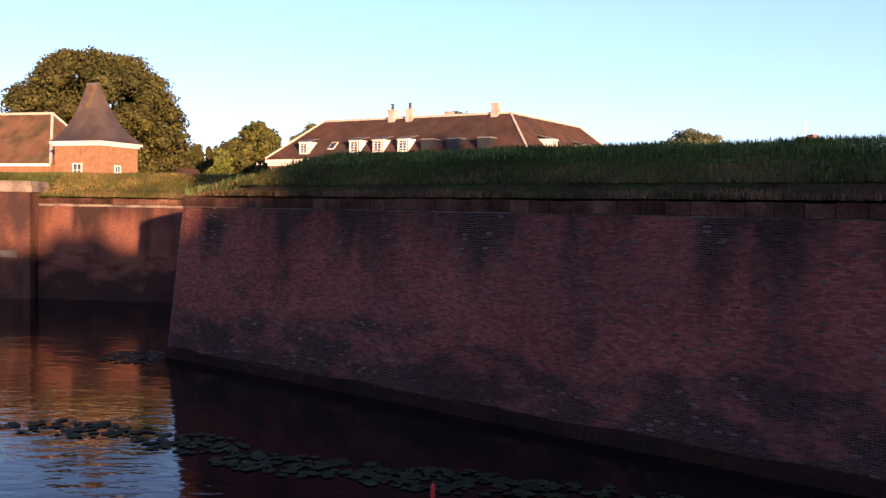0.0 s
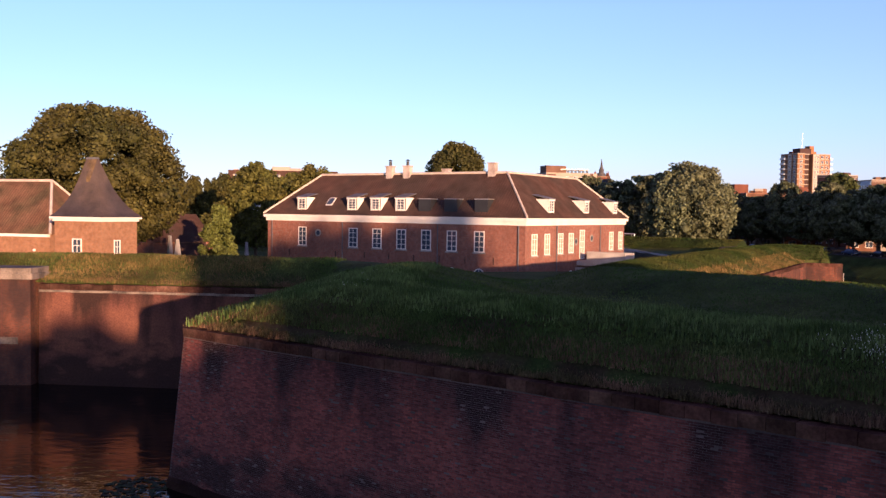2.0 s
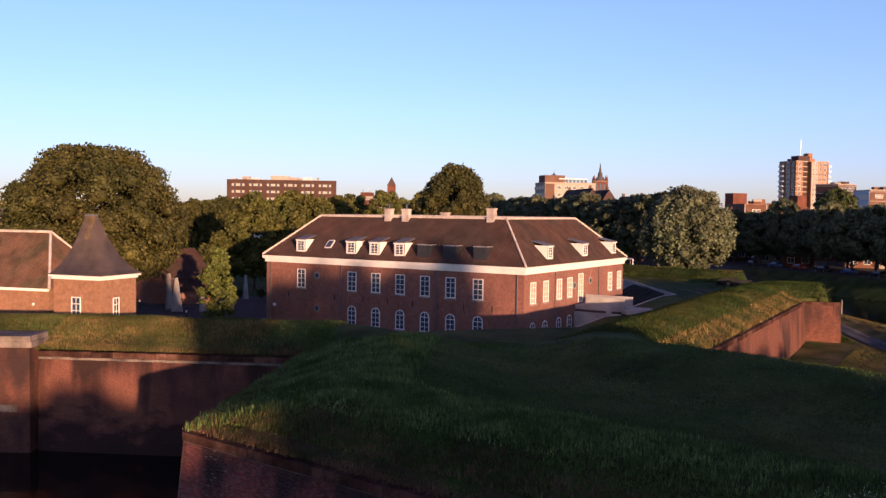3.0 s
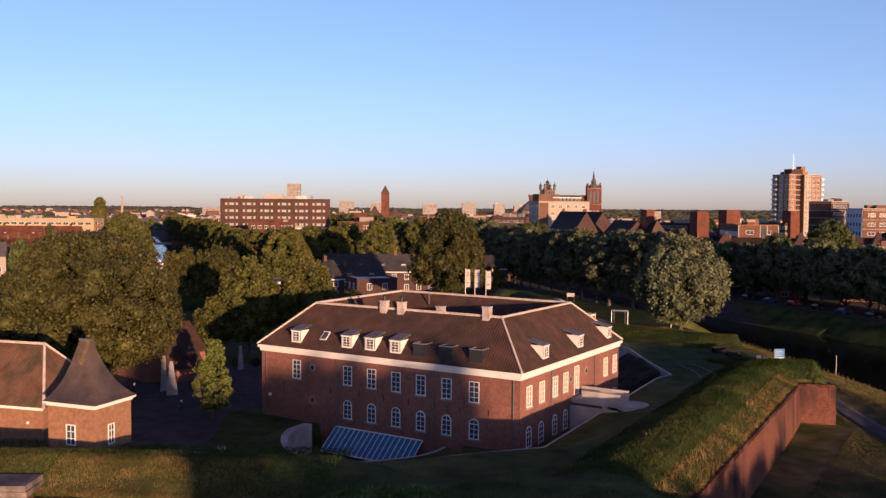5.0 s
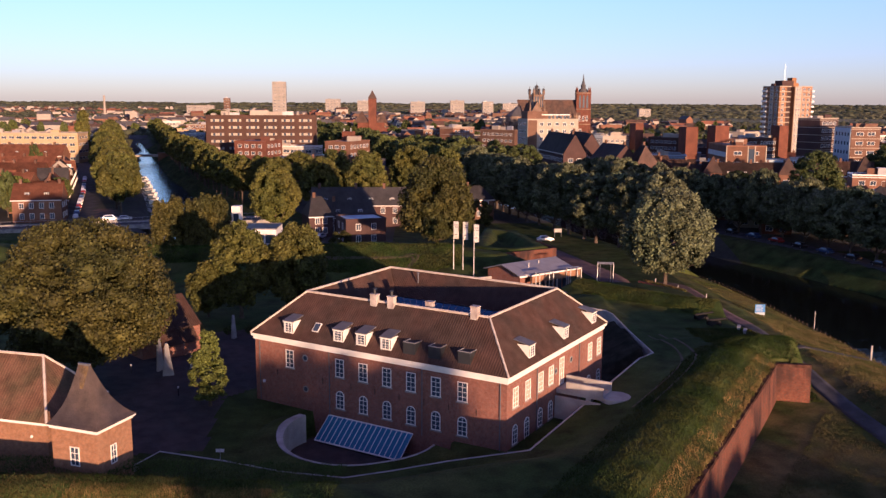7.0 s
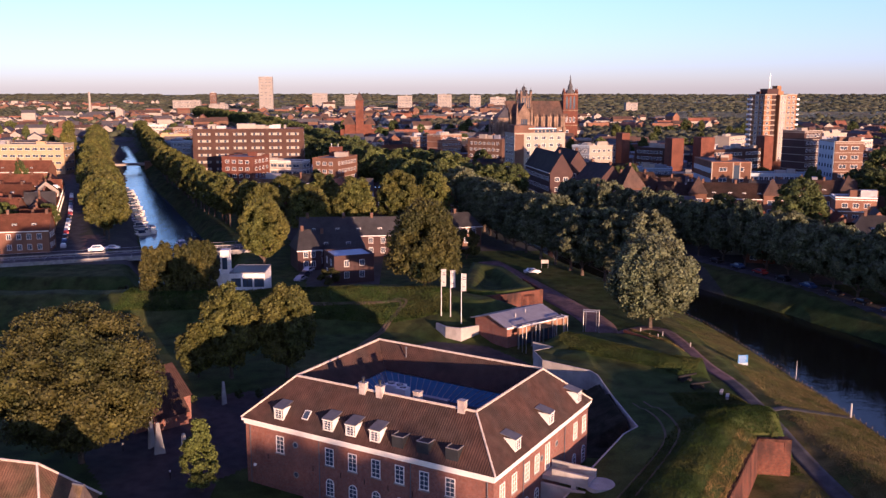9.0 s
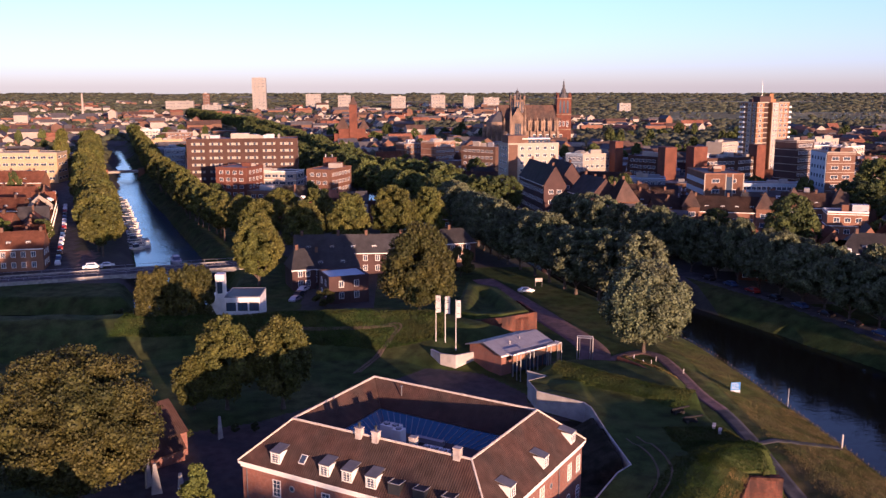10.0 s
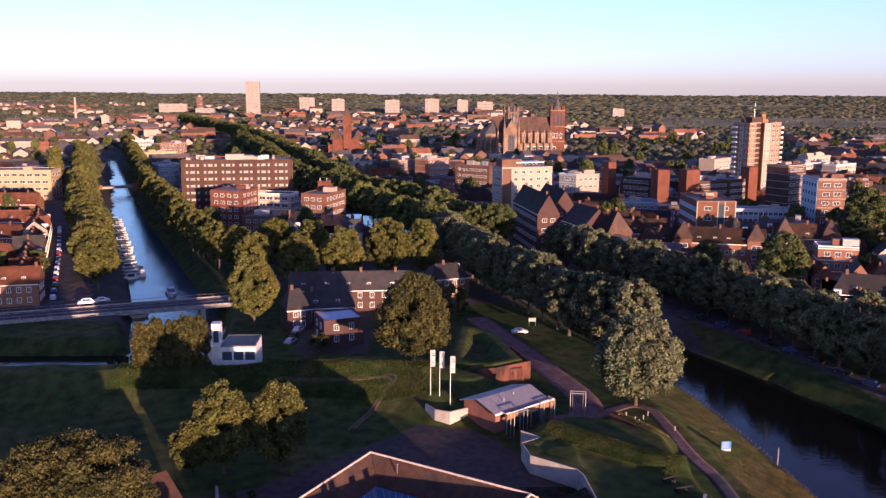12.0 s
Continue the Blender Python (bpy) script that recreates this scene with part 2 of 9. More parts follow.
CONCRETE = material("pale_concrete", (0.42, 0.39, 0.35), 0.85, var=0.14, scale=0.8, second=(0.33, 0.31, 0.28), second_scale=0.35)
ROOF = material("roof_tiles", (0.080, 0.045, 0.034), 0.88, var=0.25, scale=0.8, fine=10.0, second=(0.060, 0.041, 0.033), second_scale=0.25, island=0.22, spec=0.12)
SLATE = material("slates", (0.062, 0.049, 0.045), 0.65, var=0.25, scale=0.8, fine=9.0, second=(0.095, 0.07, 0.055), second_scale=0.3, island=0.2)
WHITE = material("white_paint", (0.78, 0.74, 0.66), 0.6, var=0.07, scale=1.0)
CREAM = material("cream_mortar_ridge", (0.55, 0.47, 0.38), 0.85, var=0.2, scale=2.0)
CHIMNEY = material("chimney_render", (0.48, 0.42, 0.36), 0.85, var=0.2, scale=1.5, second=(0.35, 0.29, 0.25), second_scale=0.7)
LEAD = material("lead", (0.12, 0.12, 0.13), 0.55, var=0.15, scale=1.5)
ZINC = material("zinc_roof", (0.34, 0.33, 0.33), 0.5, metal=0.5, var=0.12, scale=0.7)
STEEL = material("galvanised_steel", (0.45, 0.44, 0.42), 0.4, metal=0.8, var=0.1)
DARK = material("dark_paint", (0.03, 0.032, 0.035), 0.5, var=0.15)
IRON = material("black_iron", (0.018, 0.017, 0.017), 0.75, var=0.2, spec=0.15)
PANE = glass_material("window_pane")
CREAM_PANE = glass_material("cream_window_pane", (0.42, 0.36, 0.27), 0.12, 0.5)
BLUE_GLASS = glass_material("roof_glass", (0.022, 0.105, 0.19), 0.22, 0.4)
CANOPY_GLASS = glass_material("canopy_glass", (0.03, 0.17, 0.27), 0.22, 0.4)
BARK = material("bark", (0.10, 0.075, 0.055), 0.95, var=0.35, scale=2.0, fine=15.0)
LEAF = {
    "chestnut": material("chestnut_leaves", (0.040, 0.044, 0.009), 0.7, var=0.3, scale=0.2, fine=1.5, second=(0.058, 0.054, 0.011), second_scale=0.1, island=0.45, spec=0.25),
    "plane": material("plane_leaves", (0.070, 0.078, 0.014), 0.7, var=0.3, scale=0.2, fine=1.5, second=(0.085, 0.082, 0.015), second_scale=0.1, island=0.4, random_amount=0.15, spec=0.25),
    "young": material("young_leaves", (0.078, 0.095, 0.017), 0.7, var=0.3, scale=0.4, fine=2.0, island=0.4, spec=0.25),
    "lime": material("lime_leaves", (0.074, 0.088, 0.020), 0.7, var=0.3, scale=0.15, fine=1.2, second=(0.042, 0.058, 0.016), second_scale=0.06, island=0.45, random_amount=0.2, spec=0.25),
    "grey": material("willow_leaves", (0.105, 0.115, 0.056), 0.7, var=0.3, scale=0.15, fine=1.2, second=(0.075, 0.09, 0.042), second_scale=0.08, island=0.5, random_amount=0.15, spec=0.25),
}
# ---- mesh tools ----
def box(bm, x0, y0, z0, x1, y1, z1, m=None):
    """A box between two corners, turned by m."""
    v = [bm.verts.new((x, y, z)) for z in (z0, z1) for y in (y0, y1) for x in (x0, x1)]
    if m is not None:
        for q in v:
            q.co = m @ q.co
    for f in ((0, 2, 3, 1), (4, 5, 7, 6), (0, 1, 5, 4), (2, 6, 7, 3), (0, 4, 6, 2), (1, 3, 7, 5)):
        bm.faces.new([v[i] for i in f])
    return v


def prism(bm, ring, z0, z1, ring_top=None):
    """A prism on a plan polygon (counter-clockwise), from z0 to z1, with its own top ring if given."""
    top = ring_top or ring
    a = [bm.verts.new((x, y, z0)) for x, y in ring]
    c = [bm.verts.new((x, y, z1)) for x, y in top]
    n = len(ring)
    for i in range(n):
        bm.faces.new((a[i], a[(i + 1) % n], c[(i + 1) % n], c[i]))
    bm.faces.new(a[::-1]), bm.faces.new(c)


def tube(bm, p, q, r0, r1, sides=8, cap=True):
    """A round bar from p to q."""
    p, q = Vector(p), Vector(q)
    d = (q - p).normalized()
    u = d.orthogonal().normalized()
    w = d.cross(u)
    rings = []
    for c, r in ((p, r0), (q, r1)):
        rings.append([bm.verts.new(c + (u * math.cos(a) + w * math.sin(a)) * r) for a in (2 * math.pi * i / sides for i in range(sides))])
    for i in range(sides):
        bm.faces.new((rings[0][i], rings[0][(i + 1) % sides], rings[1][(i + 1) % sides], rings[1][i]))
    if cap:
        bm.faces.new(rings[0][::-1]), bm.faces.new(rings[1])


def uv_metres(me):
    """UV in metres: along the wall and up on upright faces, x and y on level ones."""
    layer = me.uv_layers.new(name="UVMap")
    for poly in me.polygons:
        nrm = poly.normal
        flat = Vector((nrm.x, nrm.y, 0))
        along = Vector((-flat.y, flat.x, 0)).normalized() if flat.length > 0.3 else None
        for li in poly.loop_indices:
            co = me.vertices[me.loops[li].vertex_index].co
            layer.data[li].uv = (co.dot(along), co.z) if along else (co.x, co.y)


def mesh_of(name, bm, mat, uv=False, smooth=False):
    me = bpy.data.meshes.new(name)
    bm.normal_update()
    bm.to_mesh(me)
    bm.free()
    for x in mat if isinstance(mat, (list, tuple)) else [mat]:
        me.materials.append(x)
    if uv or (not isinstance(mat, (list, tuple)) and mat in (FORT_BRICK, HOUSE_BRICK, GOLD_BRICK)):
        uv_metres(me)
    if smooth:
        me.shade_smooth()
    return me


def part(name, bm, mat, parent, label="", at=None, smooth=False):
    """One mesh object under a thing or a part. bm: a bmesh, or a mesh to share."""
    ob = new(name, bm if isinstance(bm, bpy.types.Mesh) else mesh_of(name, bm, mat, smooth=smooth))
    ob.parent = parent
    if at is not None:
        ob.matrix_local = at
    return tagged(ob, label)


def thing(name, m, label, category, group="", kind=""):
    """An empty at a thing's base, for its parts."""
    ob = new(name)
    ob.matrix_world = m if isinstance(m, Matrix) else Matrix.Translation(m)
    ob.empty_display_size = 0.3
    return tagged(ob, label, category, group, kind)


def solid(name, bm, mat, label, category, kind="", group="", smooth=False):
    return tagged(new(name, mesh_of(name, bm, mat, smooth=smooth)), label, category, group, kind)


def from_arrays(name, verts, faces, mats):
    """A mesh from numpy arrays: (n, 3) and (m, 4)."""
    me = bpy.data.meshes.new(name)
    me.vertices.add(len(verts))
    me.vertices.foreach_set("co", np.asarray(verts, dtype=np.float32).ravel())
    faces = np.asarray(faces)
    me.loops.add(faces.size)
    me.loops.foreach_set("vertex_index", faces.ravel().astype(np.int32))
    me.polygons.add(len(faces))
    me.polygons.foreach_set("loop_start", (np.arange(len(faces)) * faces.shape[1]).astype(np.int32))
    me.update(calc_edges=True)
    for x in mats:
        me.materials.append(x)
    me.shade_flat()
    return me


def frame_at(a, c, z=0.0):
    """Local axes on a wall: x from a to c along it, y into the building, z up."""
    d = Vector((c[0] - a[0], c[1] - a[1]))
    return Matrix.Translation((a[0], a[1], z)) @ Matrix.Rotation(math.atan2(d.y, d.x), 4, "Z")


def polyline_distance(pts, x, y):
    """Distance to a polyline, and the share along it."""
    best = np.full(x.shape, 1e9)
    for (ax, ay), (cx, cy) in zip(pts[:-1], pts[1:]):
        dx, dy = cx - ax, cy - ay
        s = np.clip(((x - ax) * dx + (y - ay) * dy) / (dx * dx + dy * dy), 0, 1)
        best = np.minimum(best, np.hypot(x - ax - s * dx, y - ay - s * dy))
    return best


def inside(poly, x, y):
    hit = np.zeros(x.shape, bool)
    for (ax, ay), (cx, cy) in zip(poly, poly[1:] + poly[:1]):
        cross = (ay > y) != (cy > y)
        with np.errstate(divide="ignore", invalid="ignore"):
            hit ^= cross & (x < (cx - ax) * (y - ay) / (cy - ay if cy != ay else 1e-9) + ax)
    return hit


def signed(poly, x, y):
    """Distance to a polygon's edge, positive inside."""
    d = polyline_distance(poly + poly[:1], x, y)
    return np.where(inside(poly, x, y), d, -d)


def step(v, lo, hi):
    s = np.clip((v - lo) / (hi - lo), 0, 1)
    return s * s * (3 - 2 * s)
def smooth_line(pts, n=5):
    """A plan line rounded through its points."""
    out = []
    for i in range(len(pts) - 1):
        p0, p1, p2, p3 = (np.array(pts[max(0, min(len(pts) - 1, i + k))]) for k in (-1, 0, 1, 2))
        for t in (np.arange(n) / n):
            out.append(tuple(0.5 * (2 * p1 + (p2 - p0) * t + (2 * p0 - 5 * p1 + 4 * p2 - p3) * t * t + (3 * p1 - p0 - 3 * p2 + p3) * t ** 3)))
    return out + [tuple(pts[-1])]


# ---- the ground: one sheet with moat, river, ramparts and yard ----
WATER_Z, COPING_Z = -1.0, 6.4
A, B, C1, E1, G1, H1 = (-12.07, 41.2), (34.0, 4.4), (52.0, 24.0), (17.5, 62.0), (44.6, 107.6), (48.8, 107.0)
FORT = [A, B, C1, E1, G1, H1, (49.0, 118.0), (46.5, 128.0), (46.5, 150.0), (40.0, 158.0), (30.0, 160.0), (13.0, 166.0), (0.0, 172.0), (-130.0, 172.0), (-130.0, 65.5), (-29.3, 64.3), (-10.0, 62.2)]
BASTION_FRONT = [(-130.0, 65.5), (-29.3, 64.3), (-10.0, 62.2), A, B, C1, E1, G1, H1]
KERB = [(-28.3, 82.1, 4.0), (-26.8, 85.6, 4.0), (-20.0, 83.0, 4.1), (-13.6, 79.6, 4.4), (-7.6, 77.7, 4.6), (-3.1, 79.0, 4.7), (2.1, 80.9, 4.8), (10.2, 83.0, 5.0), (14.9, 90.2, 5.4), (27.4, 109.0, 6.6), (29.8, 111.4, 6.6), (29.2, 122.9, 6.6), (29.0, 133.0, 6.6), (28.3, 135.3, 6.6), (21.6, 141.0, 6.6), (20.9, 146.6, 6.5), (24.6, 149.2, 6.4), (21.6, 152.5, 6.4)]
MOUND = [(27.6, 152.0), (33.0, 146.0), (41.0, 138.0), (46.0, 135.6)]
YARD = [(k[0], k[1]) for k in KERB] + [(26.5, 157.5), (33.0, 162.0), (38.0, 169.0), (30.0, 174.0), (8.0, 172.0), (-15.0, 172.0), (-60.0, 172.0), (-130.0, 172.0), (-130.0, 80.0), (-40.0, 80.0)]
MOAT_POLY = [(-130.0, 65.5), (-29.3, 64.3), (-10.0, 62.2), A, B, C1, (75.0, 0.0), (75.0, -30.0), (-130.0, -30.0)]
RIVER_RIGHT = [(77.0, -40.0), (75.5, 80.0), (72.2, 118.0), (71.6, 133.0), (70.5, 149.0), (69.2, 168.0), (66.4, 192.0), (62.4, 209.0), (56.0, 226.0), (49.3, 246.0), (44.5, 269.0), (32.0, 320.0), (4.0, 380.0), (-12.0, 430.0), (-45.0, 520.0), (-82.0, 700.0), (-74.0, 700.0), (-36.0, 530.0), (0.0, 440.0), (18.0, 390.0), (42.0, 340.0), (55.0, 304.0), (66.0, 262.0), (72.0, 236.0), (76.6, 223.6), (83.5, 207.7), (89.6, 191.0), (95.5, 176.6), (98.5, 168.5), (104.0, 140.0), (107.0, 100.0), (108.0, -40.0)]
RIVER_LEFT = [(-62.0, 205.0), (-74.0, 240.0), (-80.0, 265.0), (-95.4, 312.0), (-118.0, 379.0), (-154.0, 481.0), (-222.0, 694.0), (-290.0, 900.0), (-276.0, 900.0), (-208.0, 694.0), (-137.0, 481.0), (-94.0, 366.0), (-70.0, 303.0), (-61.0, 282.0), (-50.0, 250.0), (-48.0, 215.0)]
BACK_MOAT = [(-130.0, 212.0), (-62.0, 207.0), (-48.0, 215.0), (-60.0, 224.0), (-130.0, 226.0)]
BACK_CREST = [(-140.0, 186.0), (-60.0, 186.0), (-40.0, 184.0), (-16.0, 188.0), (-4.0, 190.0), (8.0, 184.0), (14.0, 178.0)]
LIGHT_COURT = [(-13.9, 96.6), (-15.1, 94.8), (-15.6, 92.4), (-15.45, 89.9), (-14.9, 87.7), (-13.9, 85.9), (-12.2, 84.3), (-9.8, 83.1), (-6.9, 82.85), (-4.1, 83.65), (-1.8, 84.8), (-0.1, 86.4), (0.9, 88.0), (1.9, 91.2), (-11.6, 99.4)]
RAVELIN = [(10.0, 192.0), (14.5, 187.4), (20.5, 186.8), (28.6, 191.4), (24.0, 216.0), (15.0, 224.0)]


def ground_z(x, y):
    """Height of the ground at arrays of x, y."""
    z = 2.8 + 0.25 * np.sin(x * 0.05) * np.cos(y * 0.043)
    far = step(y, 900.0, 4800.0)
    z = z + far * 15.0
    # fort platform
    d = signed(FORT, x, y)
    yard = signed(YARD, x, y)
    front = polyline_distance(BASTION_FRONT, x, y)
    level = 7.0 - 2.6 * step(x, -4.0, -16.0) * step(y, 62.0, 78.0)
    kz = np.interp(x, [-40, -26, -7.6, 10.2, 15, 29], [3.9, 4.0, 4.6, 5.0, 5.4, 6.6])
    near_kerb = 1 - step(-yard, 0.5, 7.5)
    level = level * (1 - near_kerb) + kz * near_kerb
    crest = 8.15 + 0.08 * np.sin(x * 0.31 + 0.4) * np.sin(y * 0.23) + 0.05 * np.sin(x * 0.9) * np.sin(y * 0.8)
    ring = step(front, 0.2, 4.2) * (1 - step(front, 6.0, 11.0)) * step(y, 0.0, 1.0)
    low = COPING_Z + 0.05
    plat = np.where(front < 4.2, low + (crest - low) * ring, level + np.maximum(crest - level, 0) * ring)
    # the near bastion: a steep outer slope on its long face, a broad one on its flank
    near = step(x, -12.5, -9.5) * (1 - step(y, 58.0, 66.0))
    face, side = polyline_distance([A, B, C1, E1], x, y), polyline_distance([(-10.0, 62.2), A], x, y)
    outer = np.minimum(step(face, -0.8, 4.8), step(side, -0.8, 8.5))
    inner = 1 - step(np.minimum(face - 4.8, side - 8.5), 1.0, 8.5)
    top = crest + 0.15
    bank = np.where(outer < 0.999, low + (top - low) * outer, level + np.maximum(top - level, 0) * inner)
    plat = plat * (1 - near) + bank * near
    plat = np.where((y > 118) & (x > 30), 6.4 + 0 * d, plat)
    soft = np.where((x > 44) & (y > 112), step(d, -2.8, 0.6), np.where(y > 152, step(d, -2.0, 0.5), (d > 1.1).astype(float)))
    z = z * (1 - soft) + plat * soft
    mound = polyline_distance(MOUND, x, y)
    z = np.where(d > 0.0, np.maximum(z, 8.15 - np.maximum(mound - 0.8, 0) * 0.62), z)
    z = np.where((yard > -1.3) & (d > -6), 3.3 + 0.2 * np.sin(x * 0.11) + 0.5 * step(-x, 20.0, 40.0), z)
    rise = np.clip(7.1 - 0.62 * np.maximum(yard, 0), 3.3, 6.52) * step(y, 111.0, 114.0) * step(y, 133.5, 129.0) * step(x, 19.0, 22.0)
    z = np.where((yard > 0.12) & (d > -6), np.maximum(z, rise), z)
    z = np.where(signed(LIGHT_COURT, x, y) > -1.3, 0.6, z)
    # dry ditch beside the flank
    ditch = (1 - soft) * step(x, 18.0, 26.0) * step(x, 60.0, 52.0) * step(y, 128.0, 100.0) * step(y, 8.0, 20.0)
    z = z - 1.6 * ditch
    # back rampart and outwork
    dc = polyline_distance(BACK_CREST, x, y)
    behind = y > np.interp(x, [p[0] for p in BACK_CREST], [p[1] for p in BACK_CREST])
    z = np.maximum(z, np.where(behind, 8.6 - np.maximum(dc - 2.0, 0) * 0.62, 8.6 - np.maximum(dc - 2.0, 0) * 0.36) + 0.15 * np.sin(x * 0.4))
    dr = signed(RAVELIN, x, y)
    z = np.where(dr > -1, np.maximum(z, 2.8 + 4.7 * step(dr, -0.5, 1.2) * (1 - 0.45 * step(dr, 3.0, 6.0))), z)
    # grassed mound behind the crescent wall of the river gate
    dg = polyline_distance([(41.4, 162.2), (44.2, 157.2), (45.9, 154.0)], x, y)
    z = np.where(x > np.interp(y, [152.6, 157.0, 161.7], [44.9, 43.1, 40.3]), np.maximum(z, 5.7 - 0.6 * np.maximum(dg - 0.6, 0)), z)
    # banks to the water
    for poly, bank in ((RIVER_RIGHT, 7.0), (RIVER_LEFT, 4.0), (BACK_MOAT, 6.0)):
        dw = signed(poly, x, y)
        wide = np.where((poly is RIVER_RIGHT) & (x < 90) & (y < 200), 15.0, bank)
        t = step(dw, -wide, 0.3) if poly is not RIVER_RIGHT else np.clip((dw + wide) / wide, 0, 1)
        t = np.where(z > 5.0, 0, t)
        z = z * (1 - t) + (WATER_Z - 0.25) * t
        z = np.where(dw > 0.3, WATER_Z - 1.5, z)
    dm = signed(MOAT_POLY, x, y)
    z = np.where((dm > 0.0) & (d <= 1.1), WATER_Z - 1.5, z)
    z = np.where((dm > -1.2) & (d > -0.5) & (d <= 1.1), WATER_Z - 1.5, z)
    z = np.where((dm <= 0) & (dm > -6) & (y < -20), WATER_Z + (z - WATER_Z) * step(-dm, 0, 6), z)
    return z


def ground_at(x, y):
    return float(ground_z(np.array([float(x)]), np.array([float(y)]))[0])


def axis_steps(lo, hi, fine, out_lo, out_hi):
    mid = list(np.arange(lo, hi + 1e-6, fine))
    left, right, s = [lo], [hi], fine
    while left[-1] > out_lo:
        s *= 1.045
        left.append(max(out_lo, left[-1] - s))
    s = fine
    while right[-1] < out_hi:
        s *= 1.045
        right.append(min(out_hi, right[-1] + s))
    return np.array(left[:0:-1] + mid + right[1:])


gx = axis_steps(-60.0, 84.0, 0.56, -3600.0, 3600.0)
gy = axis_steps(2.0, 236.0, 0.56, -900.0, 4900.0)
X, Y = np.meshgrid(gx, gy)
Z = ground_z(X, Y)
verts = np.stack([X, Y, Z], -1).reshape(-1, 3)
idx = np.arange(len(gx) * len(gy)).reshape(len(gy), len(gx))
faces = np.stack([idx[:-1, :-1], idx[:-1, 1:], idx[1:, 1:], idx[1:, :-1]], -1).reshape(-1, 4)
cx, cy = verts[faces][:, :, 0].mean(1), verts[faces][:, :, 1].mean(1)
GROUND_MATS = [GRASS, TOWN_GROUND, COBBLE, CLINKER, ASPHALT, DRY_GRASS, HAZED_FIELD, SUNLIT_GRASS, PLANTING]
zone = np.zeros(len(faces), np.int32)
zone[(cy > 212) | (cx > 112) | (cx < -135)] = 1
zone[(cy > 1200) | (cy < -5) | ((cx > -8) & (cx < 70) & (cy < 262))] = 0
zone[(signed(RIVER_LEFT, cx, cy) > -22) & (cx > -0.306 * cy + 0.0)] = 0
zone[(cx < -46) & (cx > -135) & (cy > 150) & (cy < 246)] = 0
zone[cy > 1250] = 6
zone[((signed(RIVER_RIGHT, cx, cy) > -16) & (cx > 80)) | (signed(BACK_MOAT, cx, cy) > -9)] = 0
zone[(signed(YARD, cx, cy) > 0.3) & (signed([(-30, 86), (-23, 88), (-24.5, 104), (-8, 126), (6, 132), (20, 112), (30, 118), (26, 138), (20, 150), (14, 160), (4, 164), (-24, 138), (-42, 128), (-44, 112), (-34, 96)], cx, cy) > 0)] = 2
PATH_R = [(53.5, 60.0), (52.8, 101.0), (52.6, 115.0), (52.9, 128.0), (53.0, 139.0), (51.8, 149.0), (51.6, 164.0), (50.8, 171.4), (47.5, 174.0), (41.0, 169.5), (37.0, 166.6)]
GATE_ROAD = [(22.0, 246.0), (26.0, 232.0), (31.0, 213.0), (35.0, 196.0), (38.0, 183.0), (38.5, 173.0), (35.5, 167.0), (29.0, 165.0)]
PATH_S = [(53.9, 126.7), (55.5, 127.2), (60.0, 128.8), (65.0, 130.8), (69.6, 132.4)]
zone[(signed(YARD, cx, cy) > -0.3) & (cx > 19) & (cx < 31) & (cy > 109) & (cy < 136)] = 8
zone[(cx > 52.5) & (cx < 68) & (cy > 100) & (cy < 212)] = 7
zone[(cx > 52) & (cx < 82) & (cy > 20) & (cy < 141 + 9 * np.sin(cx * 0.3))] = 5
zone[(cx > 20) & (cx <= 52) & (cy > 30) & (cy < 112) & (signed(FORT, cx, cy) < 0.5)] = 5
zone[polyline_distance([(-97.0, 257.0), (-99.0, 274.0), (-104.5, 292.0)], cx, cy) < 3.6] = 3
ROAD_L = [(-101.5, 262.0), (-133.0, 346.0), (-170.0, 453.0), (-214.0, 581.0), (-270.0, 760.0)]
zone[polyline_distance(ROAD_L, cx, cy) < 5] = 4
QUAY_ROAD = [(78.0, 262.0), (90.9, 227.6), (97.3, 212.2), (102.4, 191.9), (106.0, 178.0), (110.5, 150.0), (114.0, 100.0)]
zone[polyline_distance(QUAY_ROAD, cx, cy) < 3.5] = 4
ground_mesh = from_arrays("ground", verts, faces, GROUND_MATS)
ground_mesh.polygons.foreach_set("material_index", zone)
ground_mesh.shade_smooth()
tagged(new("ground", ground_mesh), "grass ramparts, yard paving and town ground", "ground", kind="structure")

bm = bmesh.new()
for x0, y0, x1, y1 in ((-140, -34, 112, 72), (40, 72, 112, 270), (-330, 195, -40, 236), (-330, 236, -40, 950), (-39, 270, 100, 480), (-110, 480, -39, 480.01)):
    vs = [bm.verts.new((x, y, WATER_Z)) for x, y in ((x0, y0), (x1, y0), (x1, y1), (x0, y1))]
    bm.faces.new(vs).material_index = 1 if x1 < 0 and y0 > 200 else 0
solid("water", bm, [MOAT, RIVER], "dark still moat and river water with light ripples", "water", kind="structure")


